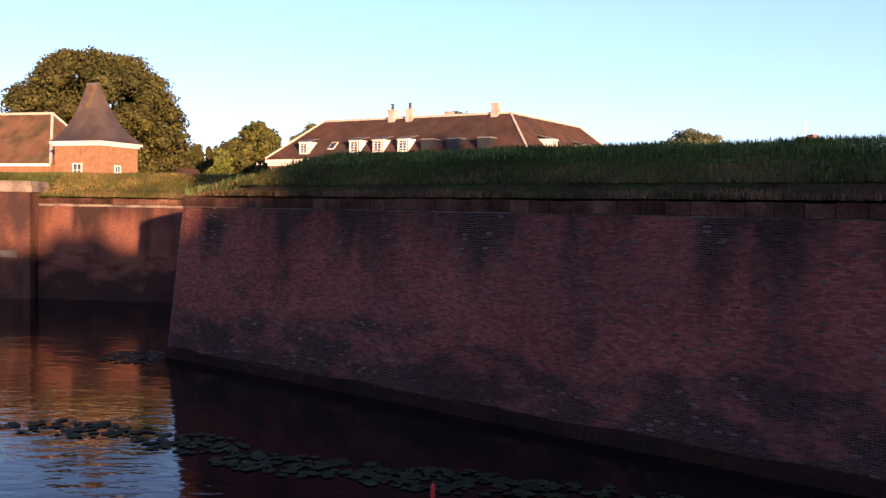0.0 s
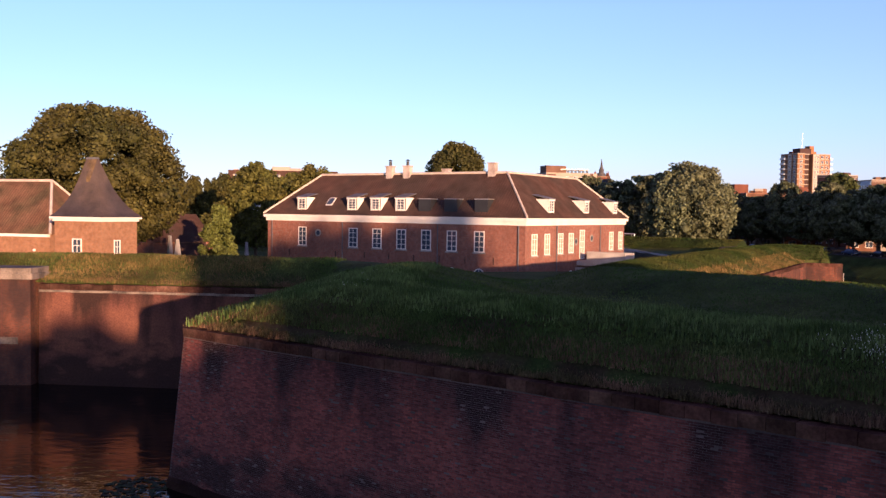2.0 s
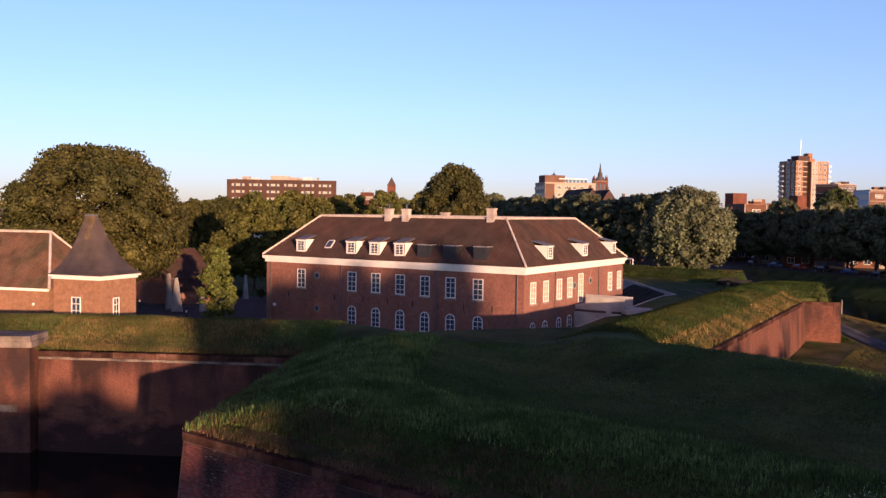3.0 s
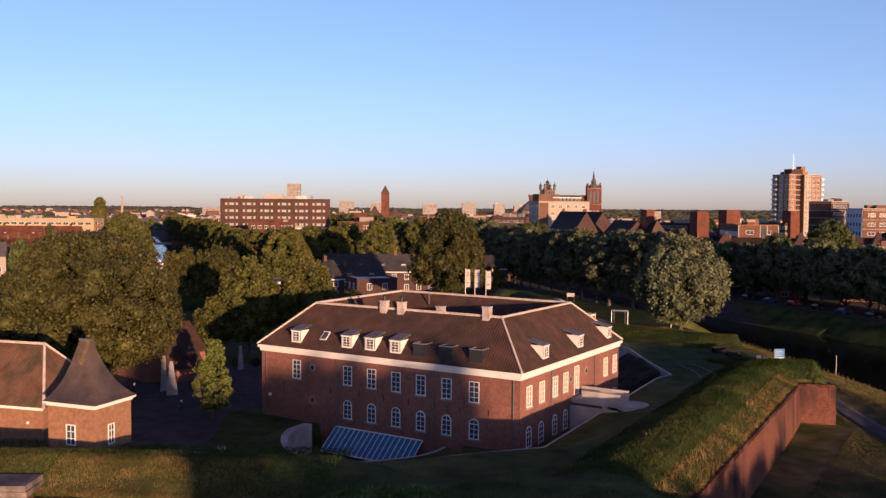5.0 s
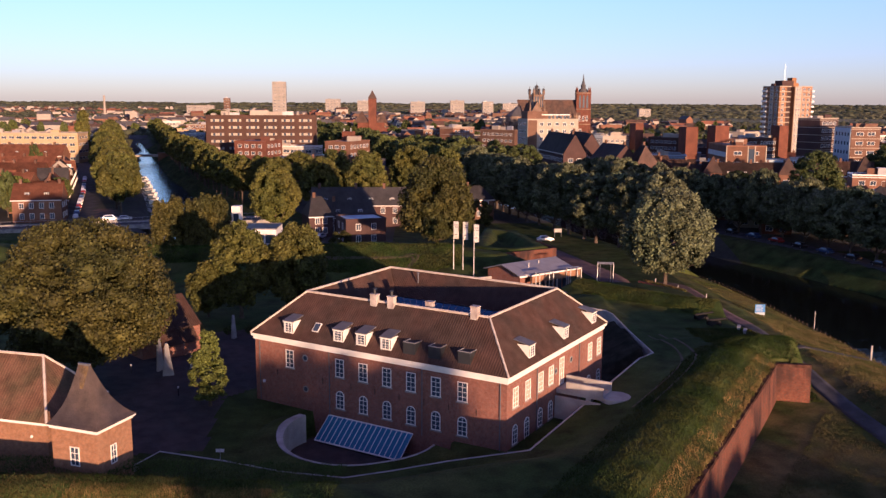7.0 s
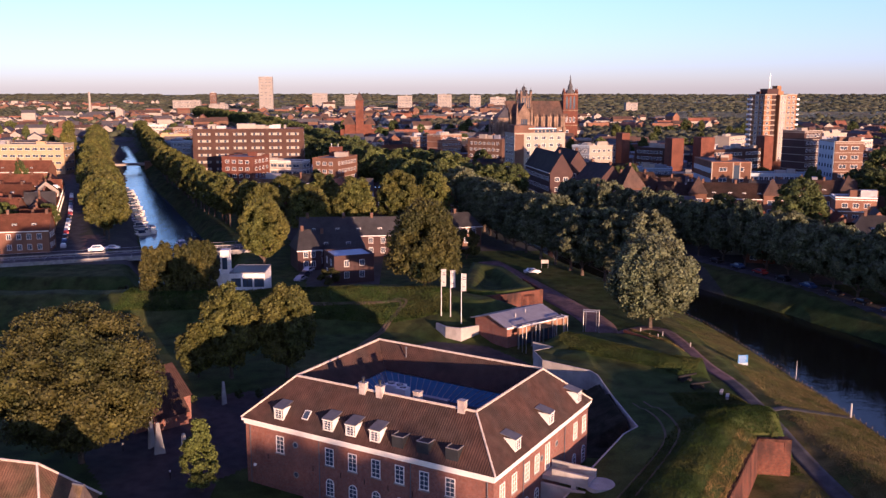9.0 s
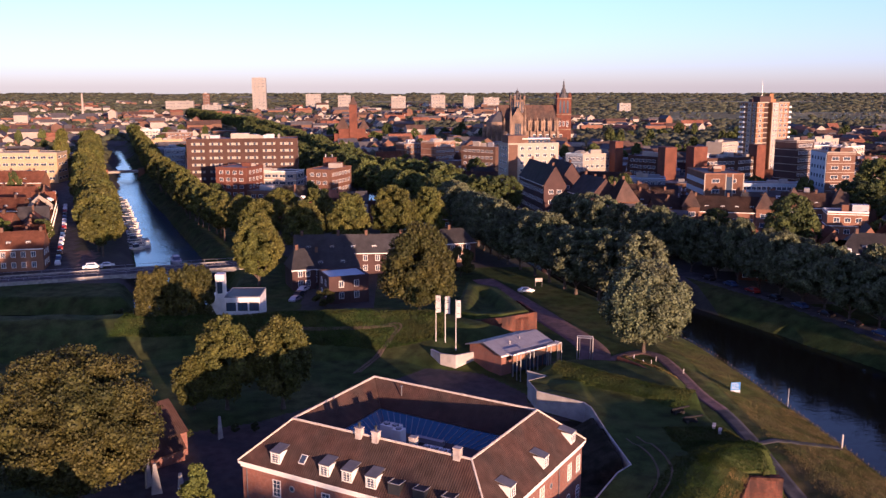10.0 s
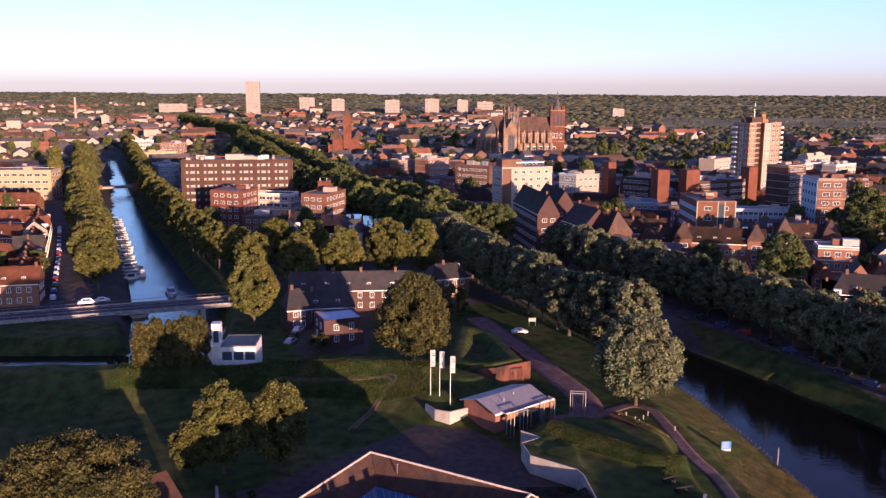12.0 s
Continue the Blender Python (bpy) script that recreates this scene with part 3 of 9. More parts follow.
def laid_path(name, pts, width, mat, label, lift=0.07, ends=(0.0, 1.0)):
    """A path with clean edges that follows the lie of the land."""
    line = smooth_line(pts, 6)
    line = line[int(ends[0] * (len(line) - 1)):int(ends[1] * (len(line) - 1)) + 1]
    bm = bmesh.new()
    prev = None
    for i, p in enumerate(line):
        a, c = Vector(line[max(0, i - 1)]), Vector(line[min(len(line) - 1, i + 1)])
        d = (c - a).normalized()
        out = Vector((d.y, -d.x))
        k = [Vector(p) + out * width * (f - 0.5) for f in (0.0, 0.02, 0.25, 0.5, 0.75, 0.98, 1.0)]
        edge = [ground_at(*q) for q in k]
        rowv = [bm.verts.new((q.x, q.y, g + (lift if 0 < j < 6 else -0.1))) for j, (q, g) in enumerate(zip(k, edge))]
        if prev:
            for j in range(6):
                bm.faces.new((prev[j], prev[j + 1], rowv[j + 1], rowv[j]))
        prev = rowv
    return solid(name, bm, mat, label, "path", kind="structure", smooth=True)


laid_path("path", PATH_R, 2.7, CLINKER, "reddish clinker footpath along the river bank", ends=(0.42, 1.0))
laid_path("path", PATH_R, 2.5, ASPHALT, "grey asphalt footpath below the rampart", ends=(0.0, 0.425))
laid_path("path", PATH_S, 1.3, ASPHALT, "narrow paved side path to the water", 0.09)
EARTH = material("trodden_earth", (0.115, 0.085, 0.052), 0.95, var=0.3, scale=0.6, fine=6.0, second=(0.07, 0.068, 0.03), second_scale=0.3)
for k in (-0.5, 0.5):
    laid_path("path", [(x + k, y + 0.6 * k) for x, y in ((-26.0, 180.6), (-11.5, 181.2), (-4.1, 182.9), (-1.6, 181.4), (-3.2, 177.8), (-5.4, 173.5), (-9.6, 162.5))], 0.55, EARTH, "worn wheel track across the rampart lawn", 0.08)
for k in (0.0, 1.8):
    laid_path("path", [(22.0 + k, 90.0 - 0.5 * k), (31.0 + k, 104.0), (33.2 + k, 113.0), (31.5 + k, 121.0 + 0.3 * k)], 0.28, EARTH, "narrow worn line across the rampart lawn", 0.06)
laid_path("road", GATE_ROAD, 6.4, CLINKER, "reddish clinker road to the gatehouse", 0.09)
# ---- fort walls: battered brick faces, real bricks on the face nearest the camera ----
def fort_wall(name, pts, z_foot, thick=2.0, batter=0.10, label="old battered brick fortress wall with a stone coping", mat=None):
    """A leaning wall along a plan line; outside is to the right of its direction of travel."""
    bm = bmesh.new()
    n = len(pts)
    dirs = [(Vector(pts[i + 1]) - Vector(pts[i])).normalized() for i in range(n - 1)]
    outs = [Vector((d.y, -d.x)) for d in dirs]
    def corner(i, off):
        if i == 0:
            return Vector(pts[0]) + outs[0] * off
        if i == n - 1:
            return Vector(pts[-1]) + outs[-1] * off
        m = (outs[i - 1] + outs[i]).normalized()
        return Vector(pts[i]) + m * off / max(0.3, m.dot(outs[i]))
    foot = batter * (COPING_Z - 0.45 - z_foot)
    rows = []
    for i in range(n):
        a, b, c = corner(i, foot), corner(i, 0), corner(i, -thick)
        rows.append([bm.verts.new((*a, z_foot)), bm.verts.new((*b, COPING_Z - 0.45)), bm.verts.new((*c, COPING_Z - 0.45)), bm.verts.new((*c, z_foot))])
    for p, q in zip(rows[:-1], rows[1:]):
        for k in range(4):
            bm.faces.new((p[k], p[(k + 1) % 4], q[(k + 1) % 4], q[k]))
    bm.faces.new(rows[0]), bm.faces.new(rows[-1][::-1])
    wall = solid(name, bm, mat or FORT_BRICK, label, "wall", kind="structure")
    # coping: long blocks with open joints
    for i in range(n - 1):
        length = (Vector(pts[i + 1]) - Vector(pts[i])).length
        count = max(1, round(length / (0.8 if mat else 1.3)))
        m = frame_at(pts[i], pts[i + 1], COPING_Z - 0.45)
        w = length / count
        shared = None
        for k in range(count):
            if shared is None:
                b2 = bmesh.new()
                box(b2, 0.012, -0.07, 0.0, w - 0.012, 0.5, 0.40)
                bmesh.ops.bevel(b2, geom=b2.edges[:], offset=0.02, segments=1)
                shared = mesh_of("coping_block", b2, COPING)
            part("coping_block", shared, None, wall, at=m @ Matrix.Translation((k * w, 0, random.uniform(-0.035, 0.015))))
    return wall


PIER_STONE = material("pier_stone", (0.20, 0.165, 0.13), 0.9, var=0.35, scale=1.0, second=(0.10, 0.085, 0.07), second_scale=0.6)
# The dark foot puts the shade on the lower curtain into the brick.
CURTAIN_BRICK = stained_brick_material("shade_toned_old_brick", (0.180, 0.076, 0.048), (0.105, 0.046, 0.036), (0.022, 0.015, 0.014), (0.026, 0.018, 0.016))
COPING = material("coping_stone", (0.052, 0.024, 0.017), 0.95, var=0.45, scale=1.2, fine=9.0, second=(0.095, 0.052, 0.034), second_scale=0.5, random_amount=0.45, bump=0.5, spec=0.08)
wall_front = fort_wall("wall_front", [A, B, C1], -2.6, batter=0.125, mat=MORTAR)
wall_curtain = fort_wall("wall_curtain", [(-29.3, 64.3), (-10.0, 62.2)], -2.6, batter=0.03, mat=CURTAIN_BRICK)
for k in range(16):
    bm = bmesh.new()
    box(bm, k * 1.213 + 0.01, -0.10, -0.66 + 0.012 * math.sin(k * 2.1), k * 1.213 + 1.203, 0.3, -0.50 + 0.012 * math.sin(k * 2.1))
    part("string_course", bm, PIER_STONE, wall_curtain, "worn pale stone string course", at=frame_at((-29.3, 64.3), (-10.0, 62.2), COPING_Z))
fort_wall("wall_flank", [(-10.0, 62.2), A], -2.6, batter=0.05)
fort_wall("wall_ditch", [C1, E1], 0.0, batter=0.06)
fort_wall("wall_right", [E1, G1, H1], 0.6, batter=0.05)
bm = bmesh.new()
box(bm, 0, 0, -7.0, 0.8, 0.9, -0.4, frame_at(H1, (48.9, 109.5), COPING_Z))
solid("wall_return", bm, FORT_BRICK, "short brick return at the end of the flank wall", "wall", kind="structure")


def brick_facing(a, c, z0, z1, foot_out, mat):
    """Bricks laid in courses on a leaning face: each has its own five sides and stands a little in or out."""
    rng = np.random.default_rng(5)
    length = (Vector(c) - Vector(a)).length
    m = frame_at(a, c)
    bw, bh, j = 0.225, 0.072, 0.014
    rows = int((z1 - z0) / bh)
    per = int(length / bw)
    u = (np.arange(per)[None, :] + 0.5 * (np.arange(rows)[:, None] % 2)) * bw + rng.normal(0, 0.004, (rows, per))
    v = np.repeat((z0 + np.arange(rows) * bh)[:, None], per, 1) + rng.normal(0, 0.0025, (rows, per))
    keep = (u + bw < length) & (rng.random((rows, per)) > 0.006)
    u, v = u[keep], v[keep]
    out = rng.normal(0.016, 0.006, len(u)).clip(0.003, 0.04)
    def lean(z):
        return -foot_out * (z1 - z) / (z1 - z0)
    u0, u1, v0, v1 = u + j / 2, u + bw - j / 2, v + j / 2, v + bh - j / 2
    pts = []
    for uu, vv, oo in ((u0, v0, 0), (u1, v0, 0), (u1, v1, 0), (u0, v1, 0), (u0, v0, 1), (u1, v0, 1), (u1, v1, 1), (u0, v1, 1)):
        pts.append(np.stack([uu, lean(vv) - oo * out + 0.002, vv], -1))
    P = np.stack(pts, 1).reshape(-1, 3)
    M = np.array(m)
    P = P @ M[:3, :3].T + M[:3, 3]
    base = (np.arange(len(u)) * 8)[:, None, None]
    quads = np.array([[4, 5, 6, 7], [0, 1, 5, 4], [1, 2, 6, 5], [2, 3, 7, 6], [3, 0, 4, 7]])[None]
    return from_arrays("brickwork", P, (base + quads).reshape(-1, 4), [mat])


zc = COPING_Z - 0.47
batter_out = 0.125 * (zc + 1.1)
facing = new("brickwork", brick_facing(A, B, -1.1, zc, batter_out, BRICK_LOOSE))
facing.parent = wall_front
tagged(facing, "weathered red bricks laid in courses", kind="stuff")

bm = bmesh.new()      # worn footing that stands a little proud just above the water
L_ = (Vector(B) - Vector(A)).length
f_ = batter_out - 0.125 * 0.55
prev = None
for k in range(61):
    x_ = L_ * k / 60
    o_ = 0.10 + 0.05 * math.sin(k * 1.7) * math.sin(k * 0.6)
    rowv = [bm.verts.new((x_, y_, z_)) for y_, z_ in ((-f_ - o_ - 0.12, -1.5), (-f_ - o_ - 0.03, -0.66 + 0.05 * math.sin(k * 2.3)), (-f_ + 0.03, -0.50 + 0.04 * math.sin(k * 1.1)), (-f_ + 0.5, -1.5))]
    if prev:
        for j in range(3):
            bm.faces.new((prev[j], prev[j + 1], rowv[j + 1], rowv[j]))
    prev = rowv
part("footing", bm, material("wet_footing", (0.034, 0.018, 0.013), 0.95, var=0.4, scale=0.8, fine=8.0, second=(0.018, 0.012, 0.010), second_scale=0.4, bump=0.6, spec=0.05), wall_front, "worn brick footing above the water", at=frame_at(A, B))

# gate pier with a white stone cap and band
pier = thing("gate_pier", frame_at((-35.5, 63.7), (-29.3, 63.7), 0), "brick water gate pier with a pale stone cap and band", "pier")
bm = bmesh.new()
box(bm, 0.0, -0.2, -2.6, 5.9, 2.5, 6.7)
part("shaft", bm, FORT_BRICK, pier)
bm = bmesh.new()
box(bm, -0.3, -0.55, 6.7, 6.2, 2.5, 7.1), box(bm, -0.15, -0.4, 7.1, 6.05, 2.5, 7.5)
part("cap", bm, PIER_STONE, pier, "weathered pale stone cap")
bm = bmesh.new()
box(bm, -0.1, -0.3, 2.0, 5.0, 0.5, 2.5)
part("band", bm, PIER_STONE, pier, "pale stone band")


def verge(pts, mat=None):
    """Turf that laps from the rampart over the back of the coping."""
    bm = bmesh.new()
    for a, c in zip(pts[:-1], pts[1:]):
        d = (Vector(c) - Vector(a))
        n = max(2, int(d.length / 0.7))
        inn = Vector((-d.y, d.x)).normalized()
        prev = None
        for i in range(n + 1):
            p = Vector(a) + d * i / n
            row = []
            for off in (0.28 + random.uniform(0.0, 0.22), 1.0, 1.7, 2.6, 3.4):
                q = p + inn * (off + random.uniform(-0.05, 0.05))
                g = ground_at(*(p + inn * max(off, 2.6)))
                z = COPING_Z + 0.02 if off < 0.6 else COPING_Z + 0.02 + (g - COPING_Z) * (off / 2.6) ** 1.2 * 0.98 + random.uniform(0.0, 0.06)
                row.append(bm.verts.new((q.x, q.y, min(z, g + 0.05) if off > 2 else z)))
            if prev:
                for k in range(4):
                    bm.faces.new((prev[k], row[k], row[k + 1], prev[k + 1]))
            prev = row
    return solid("verge", bm, mat or GRASS, "rough grass verge lapping over the wall's coping", "grass", kind="structure", smooth=True)


VERGE_EARTH = material("earth_and_turf", (0.045, 0.034, 0.018), 0.95, var=0.4, scale=0.6, fine=7.0, bump=1.0, bump_scale=9.0, second=(0.026, 0.044, 0.009), second_scale=0.5, spec=0.08)
verge([A, B, C1], VERGE_EARTH)
verge([(-29.3, 64.3), (-10.0, 62.2)])
verge([(-10.0, 62.2), A])
verge([E1, G1])
# ---- the barracks: four wings round a glazed court ----
EAVE_Z, RIDGE_Z, INNER_Z = 11.45, 16.1, 13.0
EAVES = [Vector(p) for p in ((-21.0, 104.25), (8.33, 86.0), (23.0, 108.7))]
d_front = (EAVES[1] - EAVES[0]).normalized()


def inset(poly, off):
    n = len(poly)
    out = []
    for i in range(n):
        d0, d1 = (poly[i] - poly[i - 1]).normalized(), (poly[(i + 1) % n] - poly[i]).normalized()
        n0, n1 = Vector((-d0.y, d0.x)), Vector((-d1.y, d1.x))
        m = (n0 + n1).normalized()
        out.append(poly[i] + m * off / m.dot(n1))
    return out


back_left = Vector((-6.2, 128.4))
EAVES.append(back_left)
RIDGE = inset(EAVES, 4.87)
INNER = inset(EAVES, 7.8)
WALL = inset(EAVES, 0.38)

barracks = thing("barracks", (0, 0, 0), "red brick barracks with hipped tile roof round a glazed court", "building")
bm = bmesh.new()
prism(bm, [tuple(p) for p in WALL], -0.6, EAVE_Z - 0.5)
part("wall", bm, HOUSE_BRICK, barracks)
bm = bmesh.new()
a = [tuple(p) for p in EAVES]
prism(bm, [tuple(p) for p in inset(EAVES, 0.22)], EAVE_Z - 0.75, EAVE_Z - 0.35)
prism(bm, [tuple(p) for p in inset(EAVES, 0.02)], EAVE_Z - 0.35, EAVE_Z - 0.02)
part("cornice", bm, WHITE, barracks, "cream painted timber cornice")


def roof_slope(bm, low0, low1, z_low, top0, top1, z_top, pitch=0.30, thick=0.05):
    """Rolls of tiles: a corrugated sheet between an eave and a ridge, clipped by the hips."""
    low0, low1, top0, top1 = (Vector((*p, z)) for p, z in ((low0, z_low), (low1, z_low), (top0, z_top), (top1, z_top)))
    u = (low1 - low0).normalized()
    length = (low1 - low0).length
    s0, s1 = (top0 - low0).dot(u), (top1 - low0).dot(u)
    up = (top0 - low0) - u * s0
    nrm = u.cross(up).normalized()
    n = max(2, int(length / (pitch / 2)))
    cols = []
    for i in range(n + 1):
        s = length * i / n
        hi = 1.0
        lo = 0.0
        if s0 > 0.01 and s < s0:
            hi = s / s0
        if s1 < length - 0.01 and s > s1:
            hi = min(hi, (length - s) / (length - s1))
        if s0 < -0.01:
            pass
        lift = nrm * (thick if i % 2 else 0.0)
        p = low0 + u * s
        cols.append((bm.verts.new(p + lift), bm.verts.new(p + up * hi + lift)))
    for p, q in zip(cols[:-1], cols[1:]):
        if (p[1].co - p[0].co).length < 1e-4:
            bm.faces.new((p[0], q[0], q[1]))
        elif (q[1].co - q[0].co).length < 1e-4:
            bm.faces.new((p[0], q[0], p[1]))
        else:
            bm.faces.new((p[0], q[0], q[1], p[1]))


for i in range(4):
    j = (i + 1) % 4
    bm = bmesh.new()
    roof_slope(bm, EAVES[i], EAVES[j], EAVE_Z, RIDGE[i], RIDGE[j], RIDGE_Z)
    outer = part("roof", bm, ROOF, barracks, "dark brown pantile slope")
    bm = bmesh.new()
    roof_slope(bm, RIDGE[j], RIDGE[i], RIDGE_Z, INNER[j], INNER[i], INNER_Z)
    part("roof", bm, ROOF, barracks, "dark brown pantile slope to the court")
    bm = bmesh.new()
    p, q = Vector((*RIDGE[i], RIDGE_Z + 0.06)), Vector((*RIDGE[j], RIDGE_Z + 0.06))
    tube(bm, p, q, 0.15, 0.15, 6)
    part("ridge", bm, CREAM, barracks, "mortared ridge tiles")
    bm = bmesh.new()
    tube(bm, Vector((*EAVES[i], EAVE_Z + 0.08)), p, 0.12, 0.12, 6)
    part("hip", bm, CREAM, barracks, "mortared hip tiles")


# windows: a white frame with glazing bars, one pane behind it, and a stone sill
def window_mesh(w, h, cols, rows, arched=False, bar=0.05, edge=0.09):
    fr, gl = bmesh.new(), bmesh.new()
    box(fr, -w / 2, -0.07, 0, -w / 2 + edge, 0.02, h), box(fr, w / 2 - edge, -0.07, 0, w / 2, 0.02, h)
    box(fr, -w / 2 + edge, -0.07, 0, w / 2 - edge, 0.02, edge)
    if not arched:
        box(fr, -w / 2 + edge, -0.07, h - edge, w / 2 - edge, 0.02, h)
    for i in range(1, cols):
        x = -w / 2 + w * i / cols
        box(fr, x - bar / 2, -0.05, edge, x + bar / 2, 0.01, h - (0 if arched else edge))
    for i in range(1, rows):
        z = h * i / rows
        box(fr, -w / 2 + edge, -0.055, z - bar / 2, w / 2 - edge, 0.005, z + bar / 2)
    ring = [(-w / 2 + 0.01, 0.01), (w / 2 - 0.01, 0.01), (w / 2 - 0.01, h - 0.01)]
    if arched:
        n = 10
        for i in range(n):
            a0, a1 = math.pi * i / n, math.pi * (i + 1) / n
            p, q, r = w / 2, w / 2 - edge, h
            cs = [(p * math.cos(a0), r + p * math.sin(a0)), (p * math.cos(a1), r + p * math.sin(a1)), (q * math.cos(a1), r + q * math.sin(a1)), (q * math.cos(a0), r + q * math.sin(a0))]
            for y0, y1 in ((-0.07, 0.02),):
                v0 = [fr.verts.new((x, y0, z)) for x, z in cs]
                v1 = [fr.verts.new((x, y1, z)) for x, z in cs]
                fr.faces.new(v0[::-1])
                for k in range(4):
                    fr.faces.new((v0[k], v0[(k + 1) % 4], v1[(k + 1) % 4], v1[k]))
            ring.append(((p - 0.02) * math.cos(a1), r + (p - 0.02) * math.sin(a1)))
        box(fr, -w / 2 + edge, -0.06, h - 0.04, w / 2 - edge, 0.01, h + 0.04)
        box(fr, -bar / 2, -0.05, h, bar / 2, 0.01, h + w / 2 - edge)
    else:
        ring.append((-w / 2 + 0.01, h - 0.01))
    gl.faces.new([gl.verts.new((x, -0.02, z)) for x, z in ring])
    return mesh_of("window", fr, WHITE), mesh_of("pane", gl, PANE)


def sill_mesh(w):
    bm = bmesh.new()
    box(bm, -w / 2 - 0.12, -0.14, -0.14, w / 2 + 0.12, 0.02, 0)
    return mesh_of("sill", bm, STONE)


def put_window(parent, face, s, z, meshes, sill=None, y=0.0):
    w = part("window", meshes[0], None, parent, at=face @ Matrix.Translation((s, y, z)))
    part("pane", meshes[1], None, w)
    if sill:
        part("sill", sill, None, w)
    return w


FACE_F, FACE_R = frame_at(WALL[0], WALL[1]), frame_at(WALL[1], WALL[2])
upper, lower, tall, sill = window_mesh(1.2, 2.15, 2, 4), window_mesh(1.15, 1.55, 2, 3, True), window_mesh(1.25, 3.2, 2, 5), sill_mesh(1.2)
for s in (5.35, 12.65, 15.9, 19.1, 22.25, 25.4, 28.65):
    put_window(barracks, FACE_F, s, 7.9, upper, sill)
for s in (12.65, 15.9, 19.1, 22.25, 25.4, 28.65):
    put_window(barracks, FACE_F, s, 4.15, lower, sill)
def cream_panes(meshes):
    """The same window with cream panes: bright reflection on the sunlit front put into the colour."""
    pane = meshes[1].copy()
    pane.materials[0] = CREAM_PANE
    return meshes[0], pane


upper_cream, tall_cream = cream_panes(upper), cream_panes(tall)
for s in (1.95, 4.85, 8.05, 10.7, 22.1, 25.0):
    put_window(barracks, FACE_R, s, 7.7, upper_cream, sill)
put_window(barracks, FACE_R, 13.6, 6.95, tall_cream)
for s in (1.9, 8.0, 10.7, 21.9, 25.0):
    put_window(barracks, FACE_R, s, 3.7, lower, sill)
put_window(barracks, FACE_R, 4.7, 3.1, window_mesh(1.15, 2.1, 2, 4, True))
# round windows
bm = bmesh.new()
for i in range(16):
    a0, a1 = 2 * math.pi * i / 16, 2 * math.pi * (i + 1) / 16
    cs = [(r * math.cos(a), r * math.sin(a)) for a, r in ((a0, 0.42), (a1, 0.42), (a1, 0.27), (a0, 0.27))]
    v0, v1 = [bm.verts.new((x, -0.05, z)) for x, z in cs], [bm.verts.new((x, 0.02, z)) for x, z in cs]
    bm.faces.new(v0[::-1])
    for k in range(4):
        bm.faces.new((v0[k], v0[(k + 1) % 4], v1[(k + 1) % 4], v1[k]))
round_frame = mesh_of("round_window", bm, STONE)
bm = bmesh.new()
bm.faces.new([bm.verts.new((0.3 * math.cos(i * math.pi / 6), -0.015, 0.3 * math.sin(i * math.pi / 6))) for i in range(12)])
round_pane = mesh_of("pane", bm, PANE)
for face, s, z in ((FACE_F, 7.65, 9.4), (FACE_F, 7.65, 5.65), (FACE_R, 16.3, 9.2), (FACE_R, 12.0, 8.9)):
    w = part("round_window", round_frame, None, barracks, at=face @ Matrix.Translation((s, 0, z)))
    part("pane", round_pane, None, w)
# iron wall anchors between the storeys
bm = bmesh.new()
box(bm, -0.025, -0.06, -0.35, 0.025, 0.0, 0.35)
anchor = mesh_of("wall_anchor", bm, IRON)
for s in (3.4, 10.2, 14.2, 17.5, 20.7, 23.9, 27.0, 30.3):
    part("wall_anchor", anchor, None, barracks, at=FACE_F @ Matrix.Translation((s, 0, 7.05)))
# downpipes, plinth and the wall lamp
for face, s in ((FACE_F, 0.75), (FACE_F, 11.2), (FACE_F, 23.7), (FACE_F, 33.1), (FACE_R, 7.0), (FACE_R, 18.6)):
    bm = bmesh.new()
    tube(bm, (0, -0.1, 3.2), (0, -0.1, EAVE_Z - 0.7), 0.055, 0.055, 8)
    for z in (4.6, 6.8, 9.0):
        box(bm, -0.09, -0.12, z, 0.09, 0.01, z + 0.05)
    part("downpipe", bm, LEAD, barracks, "grey zinc downpipe", at=face @ Matrix.Translation((s, 0, 0)))
bm = bmesh.new()
bmesh.ops.create_uvsphere(bm, u_segments=12, v_segments=8, radius=0.2)
box(bm, -0.04, -0.02, -0.04, 0.04, 0.3, 0.04)
lamp = part("wall_lamp", bm, WHITE, barracks, "white globe wall lamp", at=FACE_F @ Matrix.Translation((1.5, -0.3, 5.7)))


def roof_y(z):
    """How far in from the wall the roof stands at height z."""
    return (z - EAVE_Z) * 4.87 / (RIDGE_Z - EAVE_Z) - 0.38


